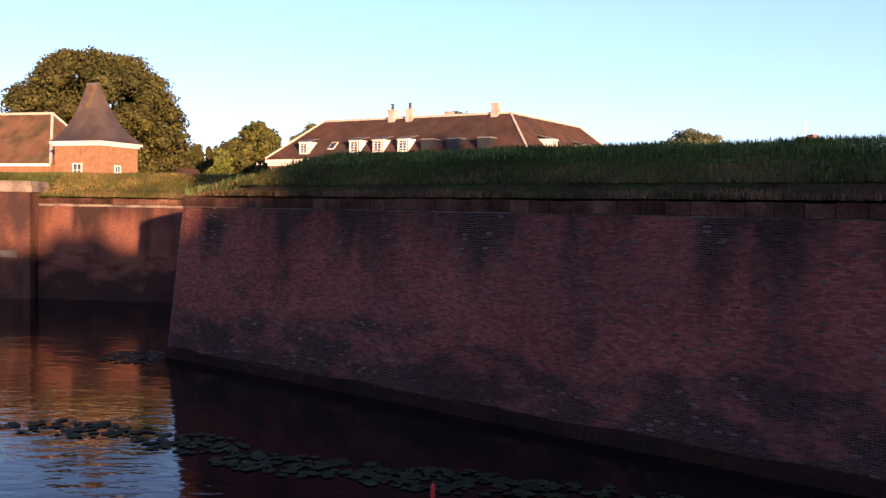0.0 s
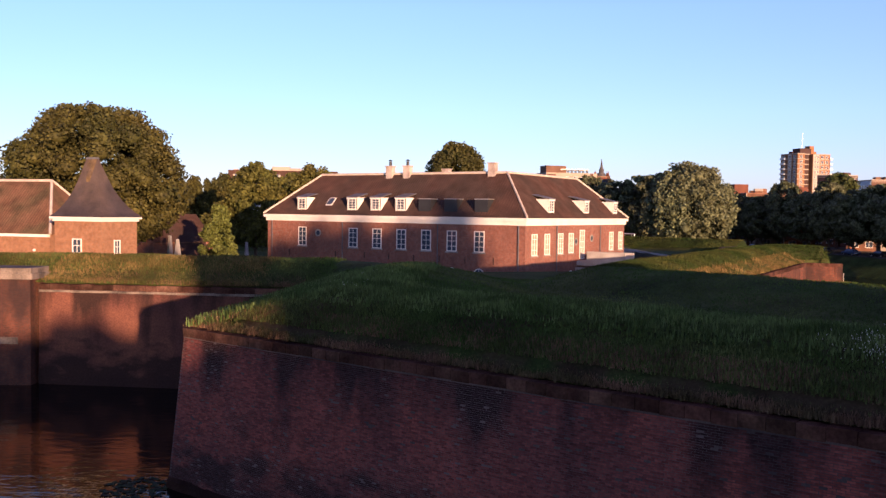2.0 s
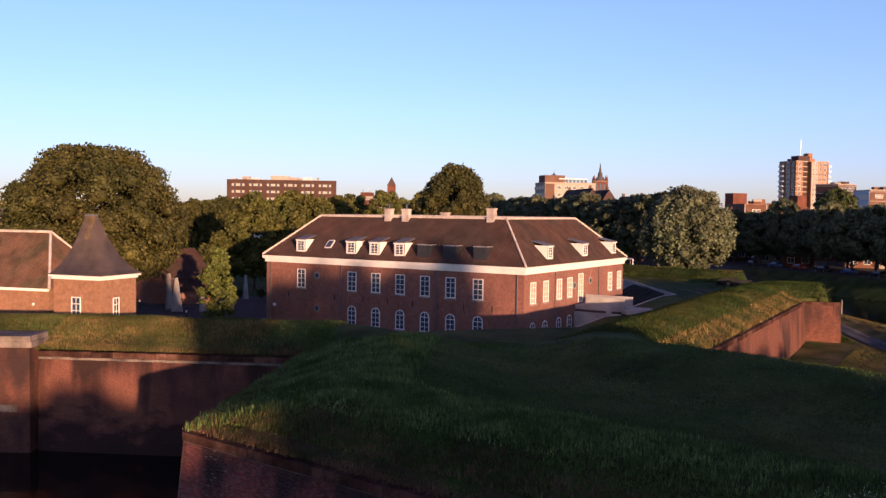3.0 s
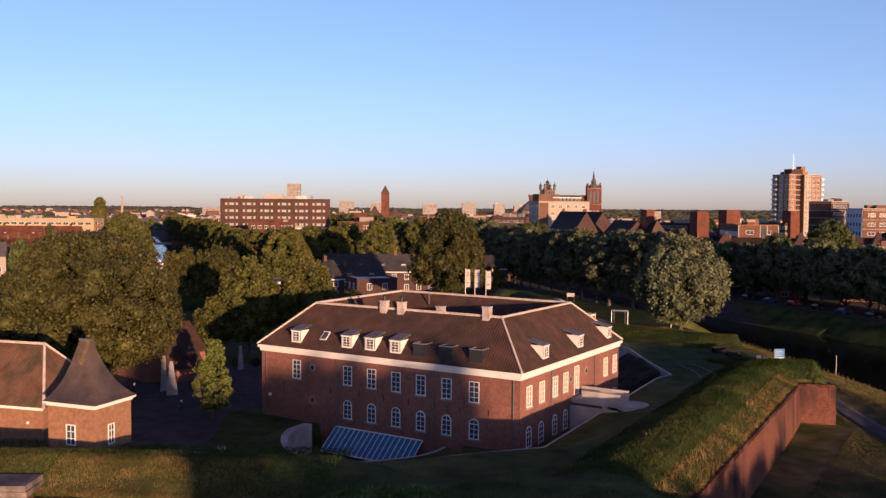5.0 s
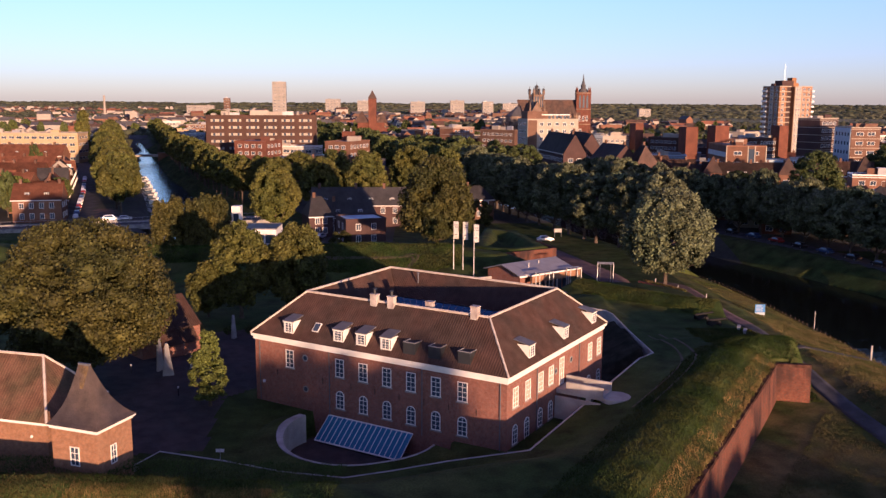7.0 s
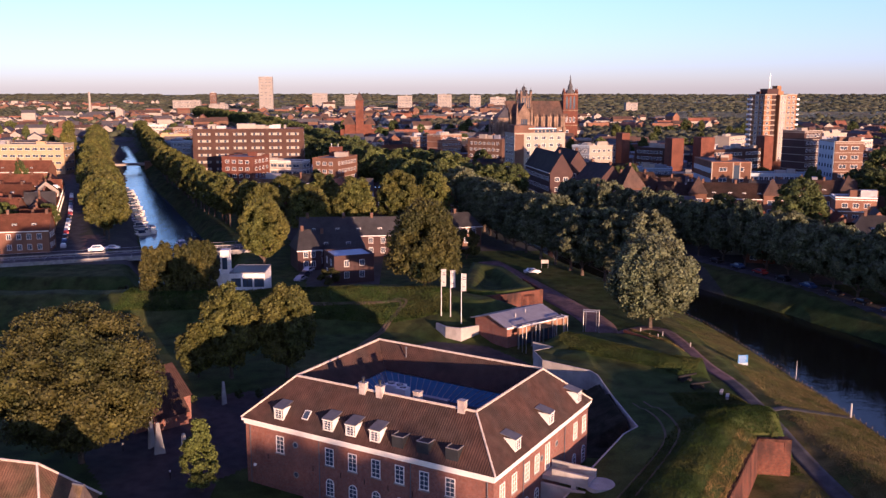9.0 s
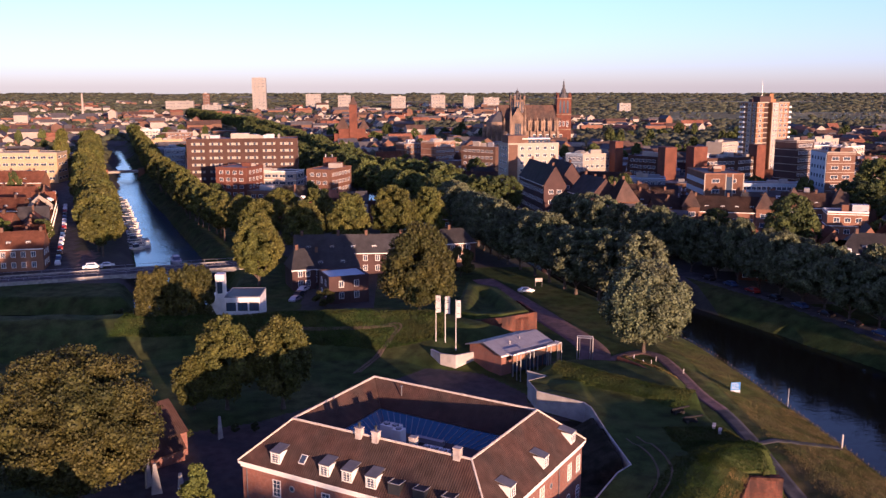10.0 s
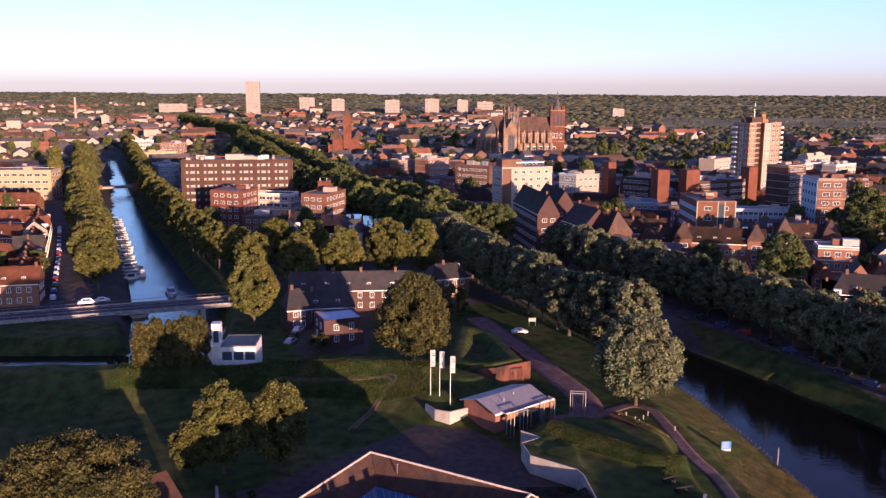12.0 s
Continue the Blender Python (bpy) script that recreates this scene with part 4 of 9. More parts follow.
def dormer(face, s):
    w, z0, z1, yf = 0.72, 12.0, 13.42, roof_y(12.0)
    yb = roof_y(z1 + 0.25) + 0.1
    m = face @ Matrix.Translation((s, 0, 0))
    bm = bmesh.new()
    for sx in (-1, 1):
        a = [(sx * w, yf, z0), (sx * w, yf, z1), (sx * w, roof_y(z1), z1)]
        c = [(x - sx * 0.1, y, z) for x, y, z in a]
        va, vc = [bm.verts.new(p) for p in a], [bm.verts.new(p) for p in c]
        bm.faces.new(va), bm.faces.new(vc[::-1])
        for k in range(3):
            bm.faces.new((va[k], va[(k + 1) % 3], vc[(k + 1) % 3], vc[k]))
    box(bm, -w, yf - 0.02, z0 - 0.1, w, yf + 0.08, z0 + 0.12)
    body = part("dormer", bm, WHITE, barracks, "white timber dormer with a lead roof", at=m)
    bm = bmesh.new()
    v = box(bm, -w - 0.07, yf - 0.12, z1, w + 0.07, yb, z1 + 0.09)
    for q in v:
        q.co.z += (q.co.y - yf) * 0.22
    part("dormer_roof", bm, LEAD, body, "grey lead dormer roof")
    bm = bmesh.new()
    box(bm, -w - 0.05, yf - 0.10, z1 - 0.14, w + 0.05, yf - 0.0, z1 + 0.0)
    part("fascia", bm, WHITE, body)
    win = part("window", DORMER_WIN[0], None, body, at=Matrix.Translation((0, yf - 0.02, z0 + 0.1)))
    part("pane", DORMER_WIN[1], None, win)


DORMER_WIN = window_mesh(1.05, 1.2, 2, 4)
for s in (5.1, 12.35, 15.55, 18.85):
    dormer(FACE_F, s)
for s in (6.1, 15.1, 23.6):
    dormer(FACE_R, s)
# three dark roof boxes and a rooflight on the long front
for s in (21.9, 25.1, 28.7):
    bm = bmesh.new()
    box(bm, -0.75, roof_y(12.1) - 0.15, 11.9, 0.75, roof_y(13.5) + 0.15, 13.25)
    b = part("roof_box", bm, DARK, barracks, "dark lead roof box with a louvred top", at=FACE_F @ Matrix.Translation((s, 0, 0)))
    y0, y1 = roof_y(12.1) - 0.17, roof_y(13.5) + 0.15
    for x0, ya, x1, yb in ((-0.77, y0, 0.77, y0 + 0.08), (-0.77, y1 - 0.08, 0.77, y1), (-0.77, y0 + 0.08, -0.69, y1 - 0.08), (0.69, y0 + 0.08, 0.77, y1 - 0.08)):
        bm = bmesh.new()
        box(bm, x0, ya, 13.25, x1, yb, 13.34)
        part("rim", bm, ZINC, b)
bm = bmesh.new()
m = FACE_F @ Matrix.Translation((8.6, roof_y(12.9), 12.9)) @ Matrix.Rotation(math.atan2(4.65, 4.87), 4, "X")
box(bm, -0.45, -0.6, 0.02, 0.45, 0.6, 0.12)
r = part("rooflight_frame", bm, WHITE, barracks, at=m)
bm = bmesh.new()
box(bm, -0.36, -0.5, 0.12, 0.36, 0.5, 0.135)
part("rooflight_pane", bm, PANE, r)

# chimneys: rendered stacks, two with a pot and a cowl
for x, y, zt, cowl in ((-5.85, 100.35, 16.95, True), (-3.85, 99.1, 16.95, True), (0.5, 98.0, 16.6, False), (5.35, 93.5, 17.1, False)):
    m = Matrix.Translation((x, y, 0)) @ Matrix.Rotation(math.atan2(d_front.y, d_front.x), 4, "Z")
    bm = bmesh.new()
    box(bm, -0.42, -0.34, 14.3, 0.42, 0.34, zt)
    box(bm, -0.48, -0.4, zt, 0.48, 0.4, zt + 0.12)
    c = part("chimney", bm, CHIMNEY, barracks, "pale rendered chimney stack", at=m)
    if cowl:
        bm = bmesh.new()
        tube(bm, (0, 0, zt + 0.12), (0, 0, zt + 0.62), 0.17, 0.15, 10)
        tube(bm, (0, 0, zt + 0.66), (0, 0, zt + 0.8), 0.27, 0.08, 10)
        part("cowl", bm, DARK, c, "dark metal cowl")
bm = bmesh.new()
tube(bm, (0, 0, 14.8), (0, 0, 16.1), 0.08, 0.08, 8), tube(bm, (0, 0, 16.1), (0, 0, 16.25), 0.2, 0.14, 8)
part("vent_pipe", bm, LEAD, barracks, "small zinc vent pipe", at=Matrix.Translation((-0.9, 117.2, 0)))

# the court: flat roof, sloping blue glazing and machines
COURT = inset(EAVES, 10.4)
bm = bmesh.new()
prism(bm, [tuple(p) for p in inset(EAVES, 7.75)], 10.9, 11.48)
part("court_roof", bm, SLATE, barracks, "flat dark bitumen court roof")
for i in (2, 3):
    j = (i + 1) % 4
    a, c, p, q = INNER[i], INNER[j], COURT[i], COURT[j]
    n = max(6, int((c - a).length / 1.05))
    bm = bmesh.new()
    bm.faces.new([bm.verts.new((*v, z)) for v, z in ((a, 12.9), (c, 12.9), (q, 11.51), (p, 11.51))][::-1])
    g = part("court_glazing", bm, BLUE_GLASS, barracks, "sloping blue court glazing")
    for k in range(n + 1):
        f = k / n
        bm = bmesh.new()
        tube(bm, (*(a.lerp(c, f)), 12.93), (*(p.lerp(q, f)), 11.54), 0.04, 0.04, 4)
        part("glazing_bar", bm, STEEL, g)
mid = (INNER[0] + INNER[1] + INNER[2] + INNER[3]) / 4
m_court = Matrix.Translation((mid.x, mid.y, 11.48)) @ Matrix.Rotation(math.atan2(d_front.y, d_front.x), 4, "Z")


def air_unit(m, w, d, h, fans):
    unit = thing("air_conditioner", m, "white air conditioning unit on the flat court roof", "air conditioner", "court roof machines")
    bm = bmesh.new()
    box(bm, -w / 2, -d / 2, 0.25, w / 2, d / 2, h)
    bmesh.ops.bevel(bm, geom=bm.edges[:], offset=0.03, segments=1)
    part("casing", bm, WHITE, unit)
    for sx in (-1, 1):
        bm = bmesh.new()
        box(bm, sx * w * 0.4 - 0.06, -d / 2, 0, sx * w * 0.4 + 0.06, d / 2, 0.25)
        part("foot", bm, STEEL, unit)
    for k in range(fans):
        x = -w / 2 + w * (k + 0.5) / fans
        bm = bmesh.new()
        tube(bm, (x, 0, h), (x, 0, h + 0.12), d * 0.3, d * 0.3, 14)
        f = part("fan_ring", bm, DARK, unit)
        bm = bmesh.new()
        for q in range(4):
            box(bm, -d * 0.26, -0.06, h + 0.121, d * 0.26, 0.06, h + 0.14, Matrix.Translation((x, 0, 0)) @ Matrix.Rotation(q * math.pi / 4, 4, "Z"))
        part("fan_blades", bm, STEEL, f)


air_unit(m_court @ Matrix.Translation((-4.6, 1.2, 0)), 2.6, 1.5, 1.9, 2)
air_unit(m_court @ Matrix.Translation((-2.6, -0.2, 0)), 1.4, 1.3, 2.2, 1)
air_unit(m_court @ Matrix.Translation((3.4, -1.4, 0)), 3.6, 1.6, 1.2, 3)
duct = thing("roof_duct", m_court @ Matrix.Translation((0.4, 1.6, 0)), "grey metal roof duct between the machines", "duct")
bm = bmesh.new()
box(bm, -1.6, -0.35, 0.35, 2.6, 0.35, 0.95)
part("duct_body", bm, ZINC, duct)
for x in (-1.2, 0.6, 2.2):
    bm = bmesh.new()
    box(bm, x - 0.05, -0.3, 0, x + 0.05, 0.3, 0.35)
    part("duct_foot", bm, STEEL, duct)

# glass canopy over the sunk light court on the long front, with its curved wall
canopy = thing("glass_canopy", FACE_F @ Matrix.Translation((11.0, 0, 0)), "sloping glass canopy with white bars before the brick front", "canopy")
bm = bmesh.new()
W, Z0, Z1, D = 11.5, 3.12, 1.0, -2.7
bm.faces.new([bm.verts.new(p) for p in ((0, -0.02, Z0), (0, D, Z1), (W, D, Z1), (W, -0.02, Z0))])
part("glass", bm, CANOPY_GLASS, canopy, "pale blue glass panes")
for i in range(18):
    f = i / 17
    bm = bmesh.new()
    tube(bm, (W * f, 0, Z0 + 0.05), (W * f, D, Z1 + 0.05), 0.045, 0.045, 4)
    part("bar", bm, WHITE, canopy)
for p, q in (((0, 0, Z0), (W, 0, Z0)), ((0, D, Z1), (W, D, Z1))):
    bm = bmesh.new()
    tube(bm, p, q, 0.09, 0.09, 6)
    part("rail", bm, WHITE, canopy)


def ribbon_wall(name, pts, thick, top, bottom, mat, label, category, kind="structure"):
    """A low wall along a plan line; top and bottom are functions of the point's number, or numbers."""
    bm = bmesh.new()
    rows = []
    for i, p in enumerate(pts):
        a, c = Vector(pts[max(0, i - 1)][:2]), Vector(pts[min(len(pts) - 1, i + 1)][:2])
        d = (c - a).normalized()
        n = Vector((-d.y, d.x)) * (thick(i) if callable(thick) else thick) / 2
        zt = p[2] if len(p) > 2 else top
        q = Vector(p[:2])
        rows.append([bm.verts.new((*(q - n), bottom)), bm.verts.new((*(q - n), zt)), bm.verts.new((*(q + n), zt)), bm.verts.new((*(q + n), bottom))])
    for p, q in zip(rows[:-1], rows[1:]):
        for k in range(4):
            bm.faces.new((p[k], q[k], q[(k + 1) % 4], p[(k + 1) % 4]))
    bm.faces.new(rows[0]), bm.faces.new(rows[-1][::-1])
    bmesh.ops.recalc_face_normals(bm, faces=bm.faces[:])
    return solid(name, bm, mat, label, category, kind)


def lawn_edge(pts, width, name, label):
    """A mown strip of lawn outside a low wall (to the right of its line), level with the wall's top."""
    bm = bmesh.new()
    rows = []
    line = []
    for a, c in zip(pts[:-1], pts[1:]):
        n = max(1, int(math.hypot(c[0] - a[0], c[1] - a[1]) / 1.0))
        line += [tuple(a[k] + (c[k] - a[k]) * i / n for k in range(3)) for i in range(n)]
    line.append(tuple(pts[-1]))
    for i, p in enumerate(line):
        a, c = line[max(0, i - 2)], line[min(len(line) - 1, i + 2)]
        d = Vector((c[0] - a[0], c[1] - a[1])).normalized()
        out = Vector((d.y, -d.x))
        rowv = []
        g = ground_at(p[0] + out.x * width, p[1] + out.y * width)
        for f in (0.0, 0.12, 0.5, 1.0):
            q = Vector(p[:2]) + out * (0.08 + width * f)
            z = (p[2] - 0.06) * (1 - f) + (max(g, p[2] - 0.7) + (0.04 if f < 1 else -0.15)) * f
            rowv.append(bm.verts.new((q.x, q.y, z)))
        rows.append(rowv)
    for p, q in zip(rows[:-1], rows[1:]):
        for k in range(3):
            bm.faces.new((p[k], p[k + 1], q[k + 1], q[k]))
    return solid(name, bm, GRASS, label, "grass", kind="structure", smooth=True)


KERB_TOP = [(x, y, z + 0.12) for x, y, z in KERB]
ribbon_wall("yard_wall", KERB_TOP, 0.2, 0, 2.6, CONCRETE, "pale concrete retaining wall round the sunk yard", "wall")
lawn_edge(KERB_TOP, 3.2, "lawn_edge", "mown lawn strip along the yard wall")
OVAL = smooth_line([(x, y, z) for (x, y), z in zip(LIGHT_COURT[:13], (3.9, 3.9, 3.9, 3.88, 3.85, 3.8, 3.76, 3.74, 3.72, 3.72, 3.72, 3.72, 3.72))])
ribbon_wall("light_court_wall", OVAL, lambda i: 0.95 - 0.72 * min(1.0, max(0.0, (i - 8) / 22)), 0, 0.4, CONCRETE, "curved pale concrete wall of the sunk light court", "wall")
lawn_edge([(x, y, z) for x, y, z in OVAL], 3.0, "court_lawn", "mown lawn strip round the sunk light court")
bm = bmesh.new()
prism(bm, [(p[0], p[1]) for p in LIGHT_COURT][::1], 0.55, 0.72)
solid("court_floor", bm, COBBLE, "dark paved floor of the sunk light court", "floor", kind="structure")

# concrete footbridge to the tall door on the short front
bridge = thing("entrance_bridge", FACE_R @ Matrix.Translation((13.6, 0, 0)), "pale concrete entrance bridge with parapets to the upper door", "bridge")
bm = bmesh.new()
box(bm, -1.3, -5.6, 6.3, 1.4, 0.0, 6.8)
part("deck", bm, CONCRETE, bridge)
for x in (-1.3, 1.15):
    bm = bmesh.new()
    box(bm, x, -5.6, 6.8, x + 0.25, -1.2 if x < 0 else -0.1, 7.75)
    part("parapet", bm, CONCRETE, bridge)
bm = bmesh.new()
box(bm, -1.3, -4.2, 2.8, 1.4, -3.6, 6.3)
part("support_wall", bm, CONCRETE, bridge)
bm = bmesh.new()
box(bm, -1.9, -5.5, 2.8, -1.6, -0.1, 6.1)
part("side_wall", bm, CONCRETE, bridge)
bm = bmesh.new()
box(bm, -1.62, -3.0, 2.9, -1.58, -1.8, 5.2)
part("lower_door", bm, DARK, bridge, "dark service door under the bridge")
bm = bmesh.new()
tube(bm, (0.2, -6.5, 6.1), (0.2, -6.5, 6.62), 1.7, 1.7, 28)
part("round_landing", bm, CONCRETE, bridge)
# ---- trees: trunk, limbs and a crown of lobes covered with small leaves ----
def crown_mesh(name, mat, seed, radius, height, lobes, leaves, leaf, bottom=0.12, shape="round", lobe=0.20):
    """Leaves on many lobes, with a broken shell so that light comes through the edge. Base of the crown at z = 0."""
    rng = np.random.default_rng(seed)
    lobes, lobe = int(lobes * 1.6), lobe * 0.86
    centres, sizes = [], []
    for i in range(lobes):
        u = rng.random()
        a = 2 * math.pi * (i * 0.618 + rng.random() * 0.2)
        if shape in ("round", "dome", "egg"):
            v = 2 * ((i + 0.5) / lobes) - 1          # evenly over a dome, some further in
            q = 0.80 - 0.10 * rng.random() if i % 4 else 0.35 + 0.3 * rng.random()
            zf = 0.47 + 0.50 * q * v * (1.12 if v > 0 else 0.88)
            rr = math.sqrt(max(0.02, 1 - v * v)) * q
        elif shape == "cone":
            zf = 0.05 + 0.9 * u
            rr = ((1 - zf) ** 0.75 + 0.05) * min(1.0, 0.55 + 1.6 * zf)
        else:
            zf = 0.03 + 0.86 * u
            rr = 0.92 if zf < 0.7 else 0.92 - 0.55 * (zf - 0.7) / 0.3
        r = rr * (1.22 - 0.65 * zf if shape == "egg" else 1.0) if shape in ("round", "dome", "egg") else (0.15 + 0.68 * rng.random() ** 0.5) * rr
        centres.append((r * radius * math.cos(a), r * radius * math.sin(a), zf * height))
        sizes.append(radius * lobe * (0.85 + 0.85 * rng.random()) * (0.8 + 0.2 * min(1.0, rr) if shape != "cone" else 0.45 + 0.6 * rr))
    centres, sizes = np.array(centres), np.array(sizes)
    weight = sizes ** 2
    pick = rng.choice(lobes, leaves, p=weight / weight.sum())
    d = rng.normal(size=(leaves, 3))
    d[:, 2] += 0.5
    d /= np.linalg.norm(d, axis=1, keepdims=True)
    depth = 1.0 - 0.30 * rng.random(leaves) ** 2 + 0.10 * rng.normal(size=leaves)
    pos = centres[pick] + d * (sizes[pick] * depth)[:, None] * np.array([1, 1, 1.5 if shape == "column" else 1.0 if shape in ("dome", "egg") else 0.68])
    t1 = np.cross(d + 0.7 * rng.normal(size=(leaves, 3)), rng.normal(size=(leaves, 3)))
    t1 /= np.linalg.norm(t1, axis=1, keepdims=True) + 1e-9
    nn = d + 0.75 * rng.normal(size=(leaves, 3))
    t2 = np.cross(nn, t1)
    t2 /= np.linalg.norm(t2, axis=1, keepdims=True) + 1e-9
    s = (leaf * (0.6 + 0.8 * rng.random(leaves)))[:, None]
    corners = 4 if leaf < 0.5 else 3      # small leaves near the camera have four corners
    if corners == 4:
        shape_ = [pos - t1 * s * 0.5, pos + t2 * s * 0.38, pos + t1 * s * 0.5, pos - t2 * s * 0.38]
    else:
        shape_ = [pos - t1 * s * 0.55 - t2 * s * 0.3, pos + t1 * s * 0.55 - t2 * s * 0.2, pos + t2 * s * 0.6]
    verts = np.stack(shape_, 1).reshape(-1, 3)
    faces = np.arange(leaves * corners).reshape(-1, corners)
    # dark inner masses close the crown
    ico = bmesh.new()
    bmesh.ops.create_icosphere(ico, subdivisions=1, radius=1.0)
    iv = np.array([v.co[:] for v in ico.verts])
    it = np.array([[v.index for v in f.verts] for f in ico.faces])
    ico.free()
    core_v, core_f, base = [], [], len(verts)
    for c, z in zip(centres, sizes):
        core_v.append(iv * z * np.array([0.6, 0.6, 1.0 if shape == "column" else 0.58 if shape in ("dome", "egg") else 0.42]) * (1 + 0.12 * rng.normal(size=(len(iv), 1))) + c)
        core_f.append(np.concatenate([it, it[:, 2:]], 1) + base)
        base += len(iv)
    me = bpy.data.meshes.new(name)
    allv = np.concatenate([verts] + core_v)
    tri = np.concatenate(core_f)[:, :3]
    me.vertices.add(len(allv))
    me.vertices.foreach_set("co", allv.astype(np.float32).ravel())
    loops = np.concatenate([faces.ravel(), tri.ravel()]).astype(np.int32)
    me.loops.add(len(loops))
    me.loops.foreach_set("vertex_index", loops)
    starts = np.concatenate([np.arange(len(faces)) * corners, len(faces) * corners + np.arange(len(tri)) * 3]).astype(np.int32)
    me.polygons.add(len(starts))
    me.polygons.foreach_set("loop_start", starts)
    me.update(calc_edges=True)
    me.materials.append(mat)
    return me


def trunk_mesh(seed, r, h, crown_h, spread, limbs=5, sides=8):
    rng = random.Random(seed)
    bm = bmesh.new()
    tube(bm, (0, 0, -0.4), (0, 0, 0.5), r * 1.5, r * 1.05, sides), tube(bm, (0, 0, 0.5), (0, 0, h), r * 1.05, r * 0.8, sides)
    tube(bm, (0, 0, h), (rng.uniform(-0.5, 0.5), rng.uniform(-0.5, 0.5), h + crown_h * 0.6), r * 0.8, r * 0.2, sides)
    for i in range(limbs):
        a = 2 * math.pi * (i + rng.random() * 0.5) / limbs
        z = h * rng.uniform(0.8, 1.25)
        q = (spread * 0.6 * math.cos(a), spread * 0.6 * math.sin(a), z + crown_h * rng.uniform(0.2, 0.5))
        tube(bm, (0, 0, z), q, r * 0.42, r * 0.1, 5)
    return mesh_of("trunk", bm, BARK)


CROWNS = {}


def make_tree(kind, x, y, z, height, radius, label, group="", stem=0.18, seed=1, leaf="lime", lobes=26, leaves=6000, size=0.5, shape="round", turn=0.0, lobe=0.16):
    """A tree; crowns of one kind share a mesh and are scaled."""
    key = (kind, seed, leaf, lobes, leaves, size, shape)
    if key not in CROWNS:
        CROWNS[key] = (crown_mesh("crown", LEAF[leaf], seed, radius, height * (1 - stem), lobes, leaves, size, shape=shape, lobe=lobe), trunk_mesh(seed, max(0.12, height * 0.02), height * max(stem, 0.09) * 1.2, height * 0.5, radius), radius, height)
    crown, trunk, r0, h0 = CROWNS[key]
    t = thing(kind, (x, y, z), label, "tree", group)
    t.rotation_euler = (0, 0, turn)
    t.scale = (radius / r0, radius / r0, height / h0)
    part("trunk", trunk, None, t)
    part("crown", crown, None, t, at=Matrix.Translation((0, 0, h0 * stem)))
    return t


def plant(*args, **kw):
    """A tree whose top stands at a given height."""
    kind, x, y, z, top, radius, label = args
    z = ground_at(x, y) if z is None else z
    return make_tree(kind, x, y, z, top - z, radius, label, **kw)


# the single trees of the fort
plant("chestnut_tree", -42.2, 108.5, 3.6, 25.6, 12.0, "huge round chestnut tree with dense yellow-green leaves", leaf="chestnut", lobes=170, leaves=80000, size=0.36, stem=0.05, seed=3, lobe=0.145)
# Separate small crown for the left maple's low limb; also blocks a sun strip.
plant("maple_tree", -35.3, 142.6, 3.6, 13.4, 3.6, "low maple beside two taller ones below the rampart", group="twin maples", leaf="plane", lobes=60, leaves=9000, size=0.44, stem=0.03, seed=18, lobe=0.2, shape="dome")
plant("maple_tree", -30.0, 143.0, 3.6, 20.2, 5.5, "broad maple tree beside its twin below the rampart", group="twin maples", leaf="plane", lobes=90, leaves=18000, size=0.44, stem=0.03, seed=5, lobe=0.18, shape="dome")
plant("maple_tree", -20.9, 144.0, 3.6, 19.8, 5.4, "broad maple tree beside its twin below the rampart", group="twin maples", leaf="plane", lobes=90, leaves=18000, size=0.44, stem=0.03, seed=6, lobe=0.18, shape="dome")
plant("young_tree", -25.4, 101.2, 3.4, 12.6, 3.5, "young yellow-green tree on the yard lawn", leaf="young", lobes=52, leaves=8000, size=0.3, stem=0.10, seed=7, lobe=0.17, shape="cone")
plant("lime_tree", 3.0, 194.0, None, 28.0, 10.0, "tall lime tree behind the flagpoles", leaf="chestnut", lobes=130, leaves=28000, size=0.5, stem=0.03, seed=8, lobe=0.15, shape="egg")
plant("willow_tree", 48.6, 174.0, None, 23.2, 10.2, "tall grey-green white willow beside the river path", leaf="grey", lobes=190, leaves=36000, size=0.46, stem=0.02, seed=9, lobe=0.12, shape="dome")
for x, y, h, r in ((-55.4, 187.0, 18.6, 2.5), (-52.6, 188.0, 19.4, 2.7), (-48.9, 188.0, 18.9, 2.5), (-46.2, 187.5, 20.0, 2.7), (-43.4, 188.5, 19.6, 2.6)):
    plant("poplar_tree", x, y, 6.4, h, r, "upright poplar in a short row beside the white house", group="poplars by the white house", leaf="chestnut", lobes=90, leaves=11000, size=0.4, stem=0.0, shape="column", seed=10, lobe=0.19, turn=x)
plant("poplar_tree", -200.0, 532.0, 2.8, 34.0, 5.0, "tall dense poplar far along the river", leaf="plane", lobes=80, leaves=9000, size=0.8, stem=0.0, shape="column", seed=15, lobe=0.26)
plant("plane_tree", -40.0, 240.0, 2.8, 23.0, 7.4, "tall plane tree beside the river bridge", leaf="plane", lobes=120, leaves=22000, size=0.5, stem=0.06, seed=11, lobe=0.15)
for x, y, h, r in ((-32.0, 278.0, 22.5, 7.6), (-18.0, 284.0, 24.5, 8.0), (-47.0, 288.0, 22.0, 7.0), (-56.0, 308.0, 21.0, 7.0), (-4.0, 296.0, 25.5, 8.0), (-30.0, 305.0, 23.5, 8.0), (-44.0, 318.0, 22.0, 8.0), (8.0, 300.0, 24.5, 7.0)):
    plant("plane_tree", x, y, 2.8, h, r, "broad plane tree among houses", group="trees behind the row houses", leaf="plane", lobes=80, leaves=15000, size=0.55, stem=0.08, seed=12, turn=x)
